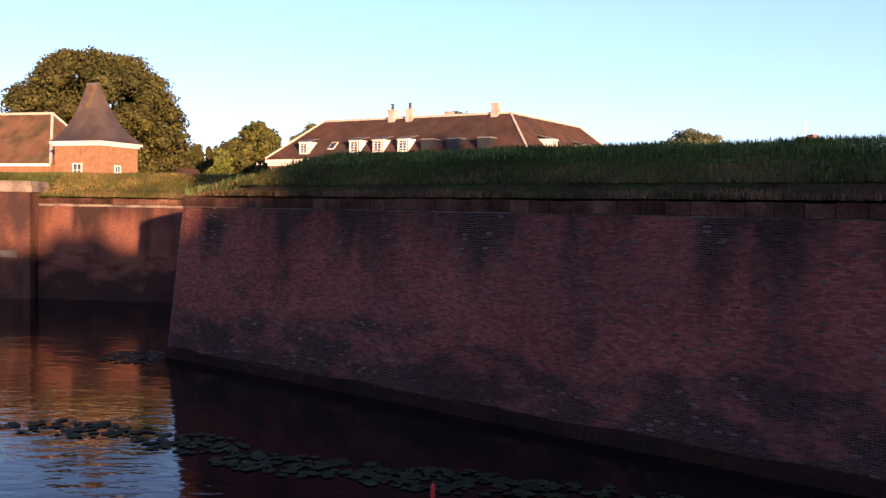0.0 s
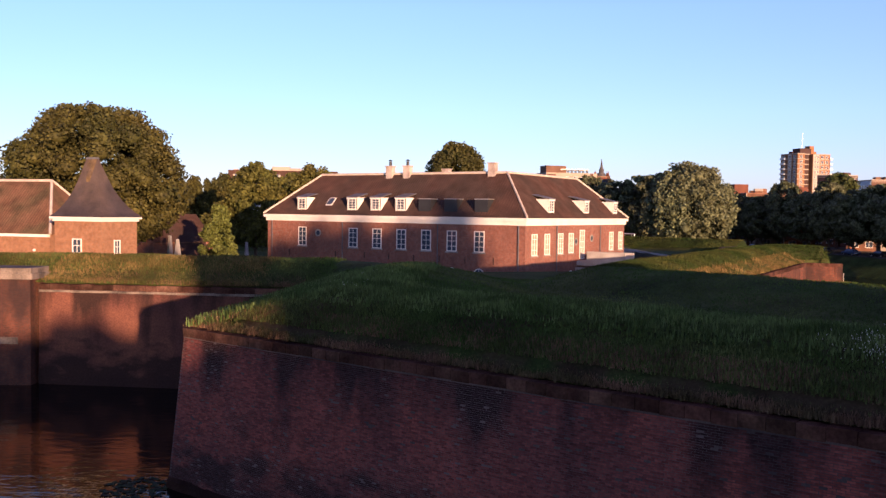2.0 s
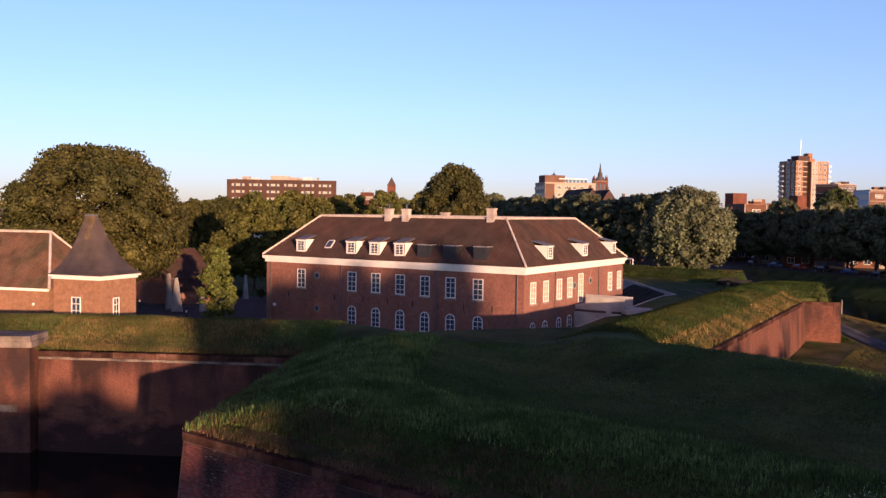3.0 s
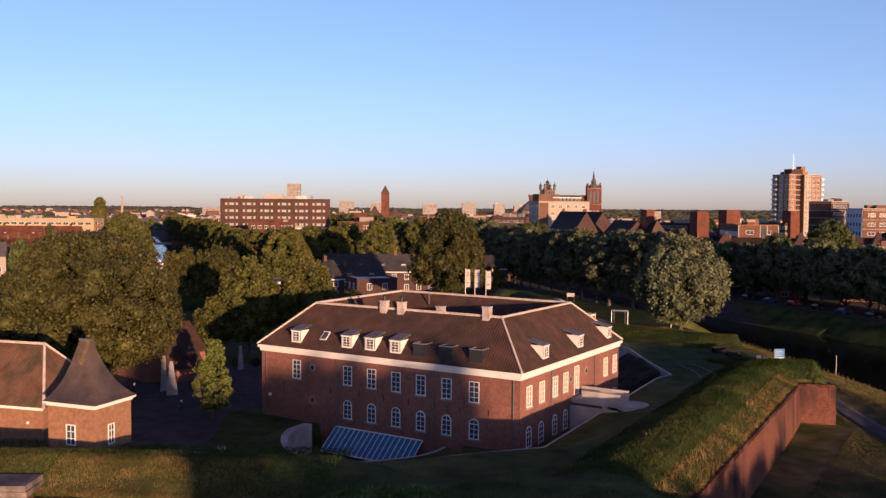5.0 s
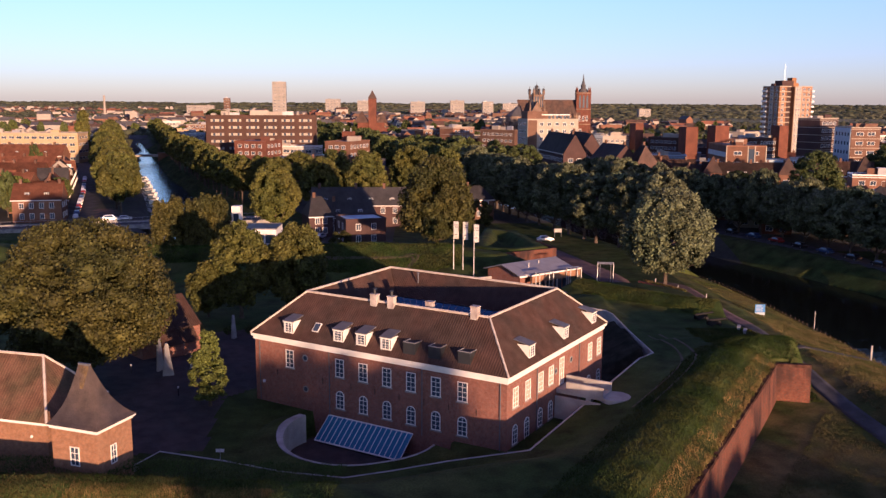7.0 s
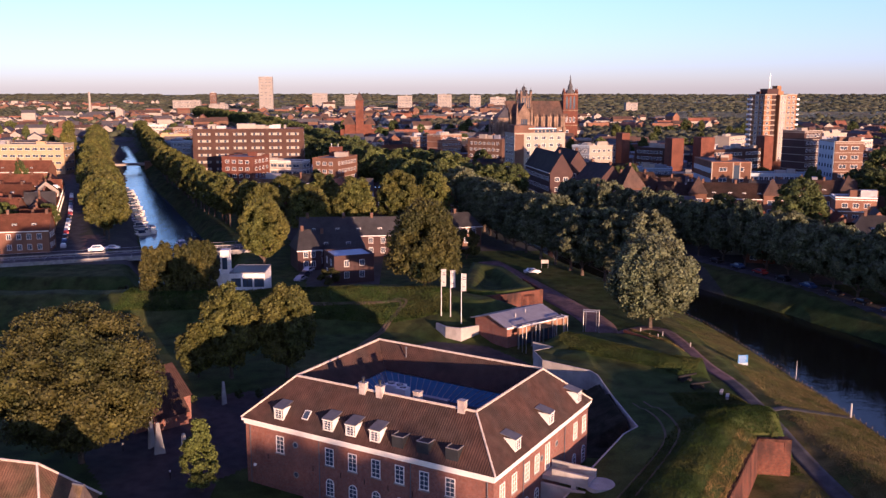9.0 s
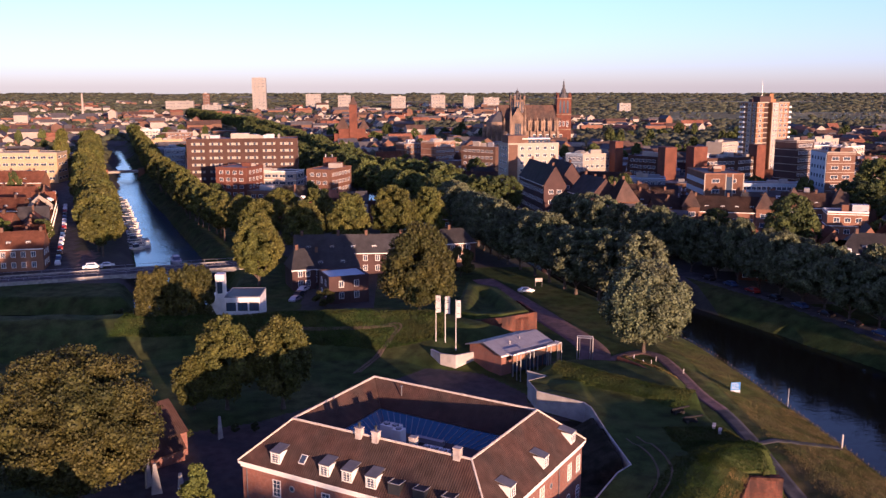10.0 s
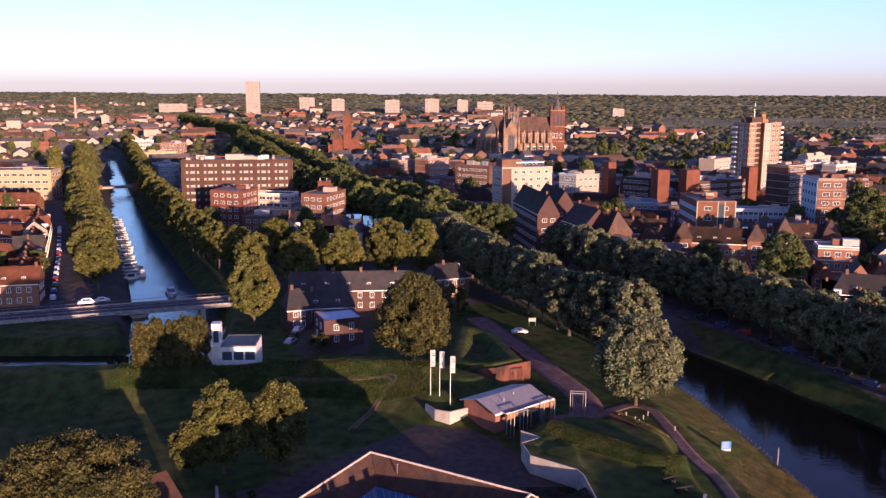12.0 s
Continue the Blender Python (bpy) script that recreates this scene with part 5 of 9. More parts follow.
for x, y, h, r in ((-20.0, 214.0, 8.0, 3.2), (-62.0, 200.0, 7.0, 2.4), (-66.0, 203.0, 6.4, 2.2), (8.0, 262.0, 13.0, 5.5), (16.0, 250.0, 12.0, 5.0)):
    plant("shrub", x, y, None, h, r, "rounded leafy shrub beside the rampart", leaf="chestnut", lobes=16, leaves=2500, size=0.5, stem=0.02, seed=13, turn=x)
for x, y, h, r in ((-30.0, 132.5, 4.8, 0.8), (-27.0, 133.5, 4.8, 0.8), (-24.0, 134.0, 4.8, 0.8), (-33.5, 131.0, 4.8, 0.8)):
    plant("clipped_bush", x, y, None, h, r, "small clipped round bush on the yard", group="clipped bushes", leaf="lime", lobes=8, leaves=700, size=0.3, stem=0.02, seed=14)


def along(pts, gap, jitter, seed):
    """Places at even steps along a line, slightly uneven."""
    rng = random.Random(seed)
    out, carry = [], 0.0
    for a, c in zip(pts[:-1], pts[1:]):
        a, c = Vector(a), Vector(c)
        length, s = (c - a).length, carry
        while s < length:
            p = a.lerp(c, s / length)
            out.append((p.x + rng.uniform(-jitter, jitter), p.y + rng.uniform(-jitter, jitter), rng))
            s += gap * rng.uniform(0.9, 1.1)
        carry = s - length
    return out


def row(kind, pts, gap, h, r, label, group, leaf, seed, leaves=7000, size=0.7, jitter=0.8, lobes=70, stem=0.18):
    for i, (x, y, rng) in enumerate(along(pts, gap, jitter, seed)):
        make_tree(kind, x, y, 2.7, h * rng.uniform(0.88, 1.1), r * rng.uniform(0.88, 1.12), label, group, leaf=leaf, lobes=lobes, leaves=leaves, size=size, stem=stem, seed=20 + seed % 3 + 3 * (i % 2), turn=rng.uniform(0, 6.28))


LIMES = "silver-green lime tree in a long riverside row"
row("lime_tree", [(57.0, 204.0), (45.0, 228.0), (33.0, 262.0), (24.0, 300.0), (16.0, 330.0)], 8.5, 20.5, 7.2, LIMES, "near quay limes", "grey", 1, leaves=12000, size=0.58, stem=0.07)
row("lime_tree", [(116.0, 140.0), (107.5, 187.0), (97.5, 219.0), (87.0, 247.0), (68.0, 292.0), (54.0, 325.0)], 8.5, 18.0, 6.6, LIMES, "far quay limes", "grey", 2, leaves=11000, size=0.58, stem=0.1)
row("lime_tree", [(128.0, 150.0), (119.0, 194.0), (108.0, 226.0), (95.0, 258.0), (78.0, 298.0)], 12.0, 16.0, 6.0, LIMES, "second far quay limes", "grey", 4, leaves=6000, size=0.7, stem=0.03)
AVENUE = [(34.0, 356.0), (14.0, 405.0), (-6.0, 450.0), (-36.0, 530.0), (-62.0, 640.0), (-92.0, 760.0), (-145.0, 950.0), (-220.0, 1165.0), (-350.0, 1490.0)]
row("lime_tree", AVENUE, 13.0, 20.0, 8.8, "lime tree in a long canal avenue", "avenue limes", "lime", 3, leaves=4200, size=1.0, lobes=44)
row("lime_tree", [(x - 20, y - 4) for x, y in AVENUE[:7]], 13.0, 20.0, 8.8, "lime tree in a long canal avenue", "avenue limes", "lime", 5, leaves=4200, size=1.0, lobes=44)
row("plane_tree", [(-97.0, 284.0), (-120.0, 350.0), (-146.0, 416.0), (-201.0, 581.0), (-258.0, 750.0)], 11.0, 20.0, 8.4, "riverside plane tree in a dense row", "left bank planes", "plane", 6, leaves=8000, size=0.75)
row("plane_tree", [(-63.0, 312.0), (-86.5, 366.0), (-129.5, 478.0), (-199.0, 690.0), (-253.0, 860.0)], 9.5, 18.0, 6.6, "riverside tree in a dense row", "right bank trees", "plane", 8, leaves=4500, size=0.85, lobes=50)

# trees on the bank behind the camera: they shade the moat, the wall and the foot of the barracks
for i, (x, h, r) in enumerate(((14, 13.0, 6.0), (19, 11.8, 5.0), (24, 12.6, 6.0), (29, 12.6, 5.0), (33, 13.4, 5.5), (37, 13.0, 5.0), (41, 14.0, 4.0), (45, 23.0, 3.6), (48.4, 23.0, 3.0), (52, 19.6, 4.8), (56.4, 20.2, 4.4), (60.2, 22.8, 3.0), (62.4, 24.0, 3.4), (65.0, 23.8, 3.4), (67.6, 24.0, 3.4), (70.2, 24.2, 3.4), (72.4, 26.0, 3.0), (75.0, 23.4, 2.8), (79.5, 17.0, 4.0), (86, 17.0, 5.0), (93, 16.6, 6.0), (101, 16.0, 6.0), (109, 15.0, 6.0), (119, 13.5, 6.0), (130, 12.0, 6.0), (142, 13.5, 6.0))):
    y = -76.0 + 3.0 * math.sin(i * 2.1)
    make_tree("lime_tree", x, y, 2.7, h, r, "lime tree in a row on the outer moat bank", "outer bank limes", leaf="lime", lobes=50, leaves=4000, size=1.2, stem=0.06, seed=30 + i % 2, turn=i)
for i in range(19):      # unseen lower hedge trees, added to stop sun through gaps between the trunks
    make_tree("lime_tree", 12.0 + 5.6 * i, -69.0 + 1.5 * math.sin(i * 1.7), 2.6, 11.9 if i < 7 else 11.8, 4.8, "low unseen lime tree closing light gaps on the outer moat bank", "outer bank limes", leaf="lime", lobes=50, leaves=4000, size=1.2, stem=0.02, seed=32, turn=i * 1.3)
# ---- turret, house, chapel, gatehouse and the small things of the fort ----
def wall_window(parent, face, s, z, w, h, cols=2, rows=4):
    meshes = WINDOWS.setdefault((w, h, cols, rows), window_mesh(w, h, cols, rows))
    return put_window(parent, face, s, z, meshes)


WINDOWS = {}
OLD_ROOF = material("mossy_pantiles", (0.150, 0.082, 0.050), 0.9, var=0.3, scale=0.8, fine=8.0, second=(0.095, 0.070, 0.040), second_scale=0.35, island=0.2, spec=0.1)
turret = thing("turret", (0, 0, 0), "square brick turret with a bell-cast slate roof", "building")
T0, T1 = Vector((-33.2, 74.75)), Vector((-28.05, 72.75))
u = (T1 - T0).normalized()
v = Vector((-u.y, u.x))
T0, T1 = T0 + (u + v) * 0.3, T1 + (v - u) * 0.3
T2, T3 = T1 + v * 4.4, T0 + v * 4.4
plan = [T0, T1, T2, T3]
bm = bmesh.new()
prism(bm, [tuple(p) for p in plan], 3.0, 10.9)
part("wall", bm, GOLD_BRICK, turret)
bm = bmesh.new()
prism(bm, [tuple(p) for p in inset(plan, -0.12)], 10.75, 10.95), prism(bm, [tuple(p) for p in inset(plan, -0.3)], 10.95, 11.15)
part("cornice", bm, WHITE, turret)
bm = bmesh.new()
centre = (T0 + T1 + T2 + T3) / 4
tip = Vector((-30.0, 76.0))
prof = [(1.17, 11.12), (1.0, 11.42), (0.80, 11.95), (0.62, 12.55), (0.46, 13.25), (0.31, 14.1), (0.18, 15.0), (0.08, 15.7), (0.03, 16.1)]
rings = []
for k, z in prof:
    ridge = [u * e * (1 - k) for e in (-0.55, 0.55, 0.55, -0.55)]
    rings.append([bm.verts.new((*(centre.lerp(tip, 1 - k) + (p - centre) * k + e), z)) for p, e in zip(plan, ridge)])
for a, c in zip(rings[:-1], rings[1:]):
    for k in range(4):
        bm.faces.new((a[k], a[(k + 1) % 4], c[(k + 1) % 4], c[k]))
bm.faces.new(rings[-1])
part("roof", bm, SLATE, turret, "dark bell-cast slate roof with lichen")
LICHEN = material("lichen_slates", (0.15, 0.10, 0.042), 0.85, var=0.4, scale=1.5, second=(0.09, 0.065, 0.05), second_scale=0.7)
bm = bmesh.new()
ends = [tip + u * e for e in (-0.62, 0.62)]
prism(bm, [tuple(ends[0] - v * 0.12), tuple(ends[1] - v * 0.12), tuple(ends[1] + v * 0.12), tuple(ends[0] + v * 0.12)], 16.05, 16.22)
part("roof_cap", bm, LEAD, turret)
bm = bmesh.new()
for (k, z), (k2, z2), w, w2 in zip(prof[5:8], prof[6:9], (0.18, 0.34, 0.5), (0.34, 0.5, 0.55)):
    f0, f1 = centre.lerp(tip, 1 - k) + (T0 + T1 - centre * 2) / 2 * k - v * 0.012, centre.lerp(tip, 1 - k2) + (T0 + T1 - centre * 2) / 2 * k2 - v * 0.012
    bm.faces.new([bm.verts.new((*(f0 - u * w), z)), bm.verts.new((*(f0 + u * w), z)), bm.verts.new((*(f1 + u * w2), z2)), bm.verts.new((*(f1 - u * w2), z2))])
part("lichen_patch", bm, LICHEN, turret, "orange lichen on the slates under the ridge")
FT, FT2 = frame_at(T0, T1), frame_at(T1, T2)
wall_window(turret, FT, 2.45, 7.55, 1.0, 1.75, 2, 3)
wall_window(turret, FT2, 1.9, 7.45, 0.75, 1.75, 2, 3)

gate_house = thing("guard_house", (0, 0, 0), "long brick guard house with a steep tiled roof beside the turret", "building")
u2 = Vector((-0.96, 0.28)).normalized()
v2 = Vector((0.28, 0.96)).normalized()
g0 = Vector((-35.2, 79.5))
q0, q1, q2, q3 = g0 + u2 * 30, g0, g0 + v2 * 8.6, g0 + v2 * 8.6 + u2 * 30
bm = bmesh.new()
prism(bm, [tuple(p) for p in (q0, q1, q2, q3)], 3.0, 9.5)
ra, rb = g0 + v2 * 4.3 + u2 * 3.4, g0 + v2 * 4.3 + u2 * 30
for p, q, r in ((q3, q0, rb),):
    bm.faces.new([bm.verts.new((*p, 9.5)), bm.verts.new((*q, 9.5)), bm.verts.new((*r, 14.2))])
part("wall", bm, GOLD_BRICK, gate_house)
for a, c, r, s in ((q0 - v2 * 0.3, q1 - v2 * 0.3 - u2 * 0.25, rb, ra), (q2 + v2 * 0.3 - u2 * 0.25, q3 + v2 * 0.3, ra, rb), (q1 - v2 * 0.3 - u2 * 0.25, q2 + v2 * 0.3 - u2 * 0.25, ra, ra + v2 * 0.01)):
    bm = bmesh.new()
    roof_slope(bm, a, c, 9.45, r, s, 14.4)
    part("roof", bm, OLD_ROOF, gate_house, "brown pantile slope")
bm = bmesh.new()
box(bm, 0, -0.25, 9.2, 30, 0.0, 9.45, frame_at(q0, q1))
part("gutter", bm, WHITE, gate_house)
for s in (-1, 1):
    bm = bmesh.new()
    e = g0 + v2 * (4.3 - s * 4.6) - u2 * 0.25
    tube(bm, (*e, 9.5), (*ra, 14.45), 0.13, 0.13, 6)
    part("hip_ridge", bm, CREAM, gate_house, "pale mortared hip tiles")
bm = bmesh.new()
tube(bm, tuple(rb) + (14.42,), tuple(ra) + (14.42,), 0.14, 0.14, 6)
part("ridge_tiles", bm, CREAM, gate_house)
bm = bmesh.new()
bmesh.ops.create_uvsphere(bm, u_segments=8, v_segments=6, radius=0.14)
part("wall_lamp", bm, WHITE, gate_house, "small round wall lamp", at=frame_at(q0, q1) @ Matrix.Translation((28.4, -0.15, 8.0)))


def gabled(name, m, w, d, eave, ridge, wall_mat, roof_mat, label, category="building", z0=-0.5):
    """A gabled block: x along the ridge."""
    b = thing(name, m, label, category)
    bm = bmesh.new()
    prism(bm, [(0, 0), (w, 0), (w, d), (0, d)], z0, eave)
    for x in (0, w):
        ring = [bm.verts.new((x, 0, eave)), bm.verts.new((x, d, eave)), bm.verts.new((x, d / 2, ridge))]
        bm.faces.new(ring if x else ring[::-1])
    part("wall", bm, wall_mat, b)
    for a, c, r, s in (((-0.2, -0.25), (w + 0.2, -0.25), (-0.2, d / 2), (w + 0.2, d / 2)), ((w + 0.2, d + 0.25), (-0.2, d + 0.25), (w + 0.2, d / 2), (-0.2, d / 2))):
        bm = bmesh.new()
        roof_slope(bm, a, c, eave - 0.1, r, s, ridge + 0.12)
        part("roof", bm, roof_mat, b)
    return b


gabled("powder_house", frame_at((-39.0, 131.0), (-45.9, 123.8), 3.4), 9.0, 9.5, 4.0, 7.6, HOUSE_BRICK, ROOF, "small dark brick powder house with a tiled gable roof")
gabled("annex", frame_at((-36.0, 118.5), (-31.8, 122.6), 3.4), 5.5, 3.0, 2.2, 3.8, HOUSE_BRICK, ROOF, "low brick annex beside the powder house")


def stele(x, y, turn, h, w):
    bm = bmesh.new()
    a = [bm.verts.new(p) for p in ((-w / 2, -0.15, -0.3), (w / 2, -0.15, -0.3), (w * 0.05, -0.15, h), (-w * 0.2, -0.15, h))]
    c = [bm.verts.new((p.co.x, 0.15, p.co.z)) for p in a]
    bm.faces.new(a), bm.faces.new(c[::-1])
    for k in range(4):
        bm.faces.new((a[k], c[k], c[(k + 1) % 4], a[(k + 1) % 4]))
    ob = solid("memorial_slab", bm, CONCRETE, "tall tapered pale concrete memorial slab on the yard", "memorial", group="memorial slabs")
    ob.matrix_world = Matrix.Translation((x, y, ground_at(x, y))) @ Matrix.Rotation(turn, 4, "Z")


for x, y, turn, h, w in ((-33.2, 111.6, 0.5, 4.3, 1.5), (-34.8, 113.6, 1.2, 4.6, 1.3), (-30.5, 113.5, 1.1, 2.2, 1.2), (-28.7, 130.7, 1.0, 3.6, 1.0)):
    stele(x, y, turn, h, w)

# gatehouse of brick with a zinc roof, steel portals before it
GH = frame_at((17.6, 158.7), (28.4, 166.7), 3.3)
gatehouse = thing("gatehouse", GH, "modern brick gatehouse with a seamed zinc roof", "building")
bm = bmesh.new()
prism(bm, [(0, 0), (13.0, 0), (13.0, 9.0), (0, 9.0)], -0.5, 4.2)
for x in (0, 13.0):
    ring = [bm.verts.new((x, 0, 4.2)), bm.verts.new((x, 9.0, 4.2)), bm.verts.new((x, 4.5, 5.5))]
    bm.faces.new(ring if x else ring[::-1])
part("wall", bm, HOUSE_BRICK, gatehouse)
for y0, z0, y1, z1 in ((-0.6, 4.15, 4.5, 5.6), (9.6, 4.15, 4.5, 5.6)):
    bm = bmesh.new()
    vs = box(bm, -0.7, min(y0, y1), 0, 13.6, max(y0, y1), 0.15)
    for q in vs:
        q.co.z += z0 + (z1 - z0) * (q.co.y - y0) / (y1 - y0)
    rf = part("roof", bm, ZINC, gatehouse, "pale seamed zinc roof slope")
    for k in range(18):
        bm = bmesh.new()
        x = -0.6 + k * 0.83
        tube(bm, (x, y0, z0 + 0.17), (x, y1, z1 + 0.17), 0.035, 0.035, 4)
        part("seam", bm, ZINC, rf)
bm = bmesh.new()
box(bm, -0.7, -0.75, 3.95, 13.6, -0.6, 4.25)
part("fascia", bm, WHITE, gatehouse)
ribbon_wall("wing_wall", [(13.2, 165.4, 6.2), (9.3, 163.2, 6.2), (6.6, 164.8, 6.1), (4.9, 168.4, 5.9)], 0.4, 0, 2.6, CONCRETE, "pale concrete wing wall beside the gatehouse", "wall")
PORCH_ROOF = material("dark_roof_sheet", (0.16, 0.145, 0.135), 0.7, var=0.2, scale=0.8)
bm = bmesh.new()
box(bm, 1.0, -1.9, 4.3, 13.9, -0.3, 4.42)
part("porch_roof", bm, PORCH_ROOF, gatehouse, "dark flat porch roof")
for x0, y0, x1, y1 in ((0.9, -2.0, 14.0, -1.9), (0.9, -1.9, 1.0, -0.3), (13.9, -1.9, 14.0, -0.3)):
    bm = bmesh.new()
    box(bm, x0, y0, 4.25, x1, y1, 4.5)
    part("fascia", bm, WHITE, gatehouse)
bm = bmesh.new()
box(bm, 1.05, -1.88, 3.0, 13.88, -1.6, 4.29)
part("lintel", bm, GOLD_BRICK, gatehouse, "orange brick band above the porch openings")
for x in (1.3, 4.8, 7.8, 10.8, 13.6):
    bm = bmesh.new()
    box(bm, x - 0.1, -1.84, -0.4, x + 0.1, -1.64, 3.01)
    part("porch_post", bm, STEEL, gatehouse)
for x, y in ((4.0, 2.0), (7.5, 3.0)):
    bm = bmesh.new()
    tube(bm, (x, y, 4.6), (x, y, 5.8), 0.1, 0.1, 8)
    part("vent", bm, STEEL, gatehouse)
for k in range(5):
    x = 2.6 + 2.1 * k
    bm = bmesh.new()
    box(bm, x, -0.06, -0.1, x + 1.8, 0.02, 2.5)
    d = part("door", bm, DARK, gatehouse, "dark glazed door")
    bm = bmesh.new()
    box(bm, x + 0.12, -0.075, 0.1, x + 0.85, -0.061, 2.35), box(bm, x + 0.95, -0.075, 0.1, x + 1.68, -0.061, 2.35)
    part("pane", bm, PANE, d)


def portal(m, w, d, h, bars=()):
    p = thing("steel_portal", m, "galvanised steel portal frame beside the gatehouse", "portal", "steel portals")
    for x in (0, w):
        for y in (0, d):
            bm = bmesh.new()
            tube(bm, (x, y, -0.5), (x, y, h), 0.09, 0.09, 8)
            part("post", bm, STEEL, p)
    for y in (0, d):
        bm = bmesh.new()
        tube(bm, (-0.1, y, h), (w + 0.1, y, h), 0.09, 0.09, 8)
        part("beam", bm, STEEL, p)
        for k in bars:
            bm = bmesh.new()
            tube(bm, (w * k, y, -0.4), (w * k, y, h), 0.06, 0.06, 6)
            part("bar", bm, STEEL, p)



portal(Matrix.Translation((33.4, 166.8, 3.1)) @ Matrix.Rotation(-0.2, 4, "Z"), 3.0, 1.3, 5.2, (0.16, 0.84))
for x, y, w, h in ((0.5, -4.6, 3.4, 5.4), (9.6, -3.4, 2.9, 5.0)):
    portal(GH @ Matrix.Translation((x, y, -0.1)), w, 1.0, h)


def flagpole(x, y, zb, zt):
    p = thing("flagpole", (x, y, zb), "slim white flagpole with a narrow white banner", "flagpole", "three flagpoles")
    bm = bmesh.new()
    tube(bm, (0, 0, -0.3), (0, 0, zt - zb), 0.085, 0.05, 8)
    part("pole", bm, WHITE, p)
    bm = bmesh.new()
    tube(bm, (0, 0, zt - zb - 0.05), (0.95, 0.0, zt - zb - 0.05), 0.03, 0.03, 6)
    part("arm", bm, STEEL, p)
    bm = bmesh.new()
    n, rows = 5, []
    for i in range(13):
        z = zt - zb - 0.1 - i * 0.29
        rows.append([bm.verts.new((0.1 + 0.85 * k / n, 0.10 * math.sin(i * 0.55 + k * 0.5) * (i / 12), z)) for k in range(n + 1)])
    for a, c in zip(rows[:-1], rows[1:]):
        for k in range(n):
            bm.faces.new((a[k], a[k + 1], c[k + 1], c[k]))
    bmesh.ops.solidify(bm, geom=bm.faces[:], thickness=0.012)
    flag = part("banner", bm, WHITE, p, "white banner with grey writing bars")
    for z, w in ((0.7, 0.5), (1.1, 0.6), (2.6, 0.4)):
        bm = bmesh.new()
        box(bm, 0.25, -0.13, zt - zb - z - 0.14, 0.25 + w, -0.11, zt - zb - z)
        part("writing_bar", bm, LEAD, flag)


for x, y in ((5.95, 173.0), (7.75, 171.9), (9.7, 168.7)):
    flagpole(x, y, ground_at(x, y), 15.65)

BLUE_PANEL_PALE = material("pale_sign_paint", (0.4, 0.44, 0.47), 0.7, var=0.05)
# river sign board, bollards, cannon, lawn lamps
board = thing("sign_board", (60.1, 153.4, ground_at(60.1, 153.4)), "blue and white river sign board on two posts", "sign")
h = 3.35 - ground_at(60.1, 153.4)
for x in (-0.8, 0.8):
    bm = bmesh.new()
    tube(bm, (x, 0, -0.3), (x, 0, h - 0.1), 0.05, 0.05, 8)
    part("post", bm, STEEL, board)
bm = bmesh.new()
box(bm, -0.9, -0.08, h - 1.9, 0.9, -0.03, h)
panel = part("panel", bm, material("sign_blue", (0.06, 0.20, 0.46), 0.7, var=0.05), board, "blue panel with pale bars and a white foot")
for k in range(5):
    bm = bmesh.new()
    box(bm, -0.75, -0.09, h - 0.25 - 0.24 * k, 0.4 + 0.1 * (k % 3), -0.083, h - 0.17 - 0.24 * k)
    part("writing_bar", bm, BLUE_PANEL_PALE, panel)
bm = bmesh.new()
box(bm, -0.9, -0.09, h - 1.9, 0.9, -0.083, h - 1.45)
part("writing_bar", bm, BLUE_PANEL_PALE, panel)

BOLLARD = None
for x, y in ((48.0, 166.0), (46.5, 163.5), (45.0, 161.2), (52.5, 160.0), (43.0, 160.5), (49.5, 168.0), (50.6, 124.0), (49.6, 127.5), (49.0, 130.0)):
    if BOLLARD is None:
        bm = bmesh.new()
        tube(bm, (0, 0, -0.2), (0, 0, 0.85), 0.11, 0.1, 10), tube(bm, (0, 0, 0.85), (0, 0, 0.95), 0.12, 0.06, 10)
        BOLLARD = mesh_of("bollard", bm, CONCRETE)
    ob = tagged(new("bollard", BOLLARD), "short pale bollard beside the river path", "bollard", "path bollards")
    ob.location = (x, y, ground_at(x, y))


def cannon(x, y, turn):
    c = thing("cannon", Matrix.Translation((x, y, ground_at(x, y))) @ Matrix.Rotation(turn, 4, "Z") @ Matrix.Diagonal((0.95, 0.8, 0.8, 1)), "black iron cannon on a low carriage on the rampart", "cannon", "cannons")
    bm = bmesh.new()
    tube(bm, (-1.3, 0, 0.95), (1.7, 0, 1.15), 0.27, 0.17, 14), tube(bm, (-1.6, 0, 0.93), (-1.3, 0, 0.95), 0.1, 0.27, 12), tube(bm, (1.7, 0, 1.15), (1.85, 0, 1.16), 0.21, 0.21, 12)
    part("barrel", bm, IRON, c)
    for y0 in (-0.42, 0.32):
        bm = bmesh.new()
        box(bm, -1.5, y0, 0.2, 0.6, y0 + 0.1, 0.85)
        part("cheek", bm, IRON, c)
    for xx in (-1.1, 0.4):
        for yy in (-0.6, 0.6):
            bm = bmesh.new()
            tube(bm, (xx, yy - 0.06, 0.3), (xx, yy + 0.06, 0.3), 0.3, 0.3, 14)
            part("wheel", bm, IRON, c)


cannon(42.4, 130.6, 0.35), cannon(43.2, 126.9, 0.2)

# crescent brick wall at the river gate
ribbon_wall("gate_wall", [(40.2, 161.7, 6.0), (43.0, 157.0, 5.9), (44.8, 152.6, 5.6), (46.2, 153.6, 5.2)], 0.4, 0, 3.0, FORT_BRICK, "curved brick wall beside the river path", "wall")
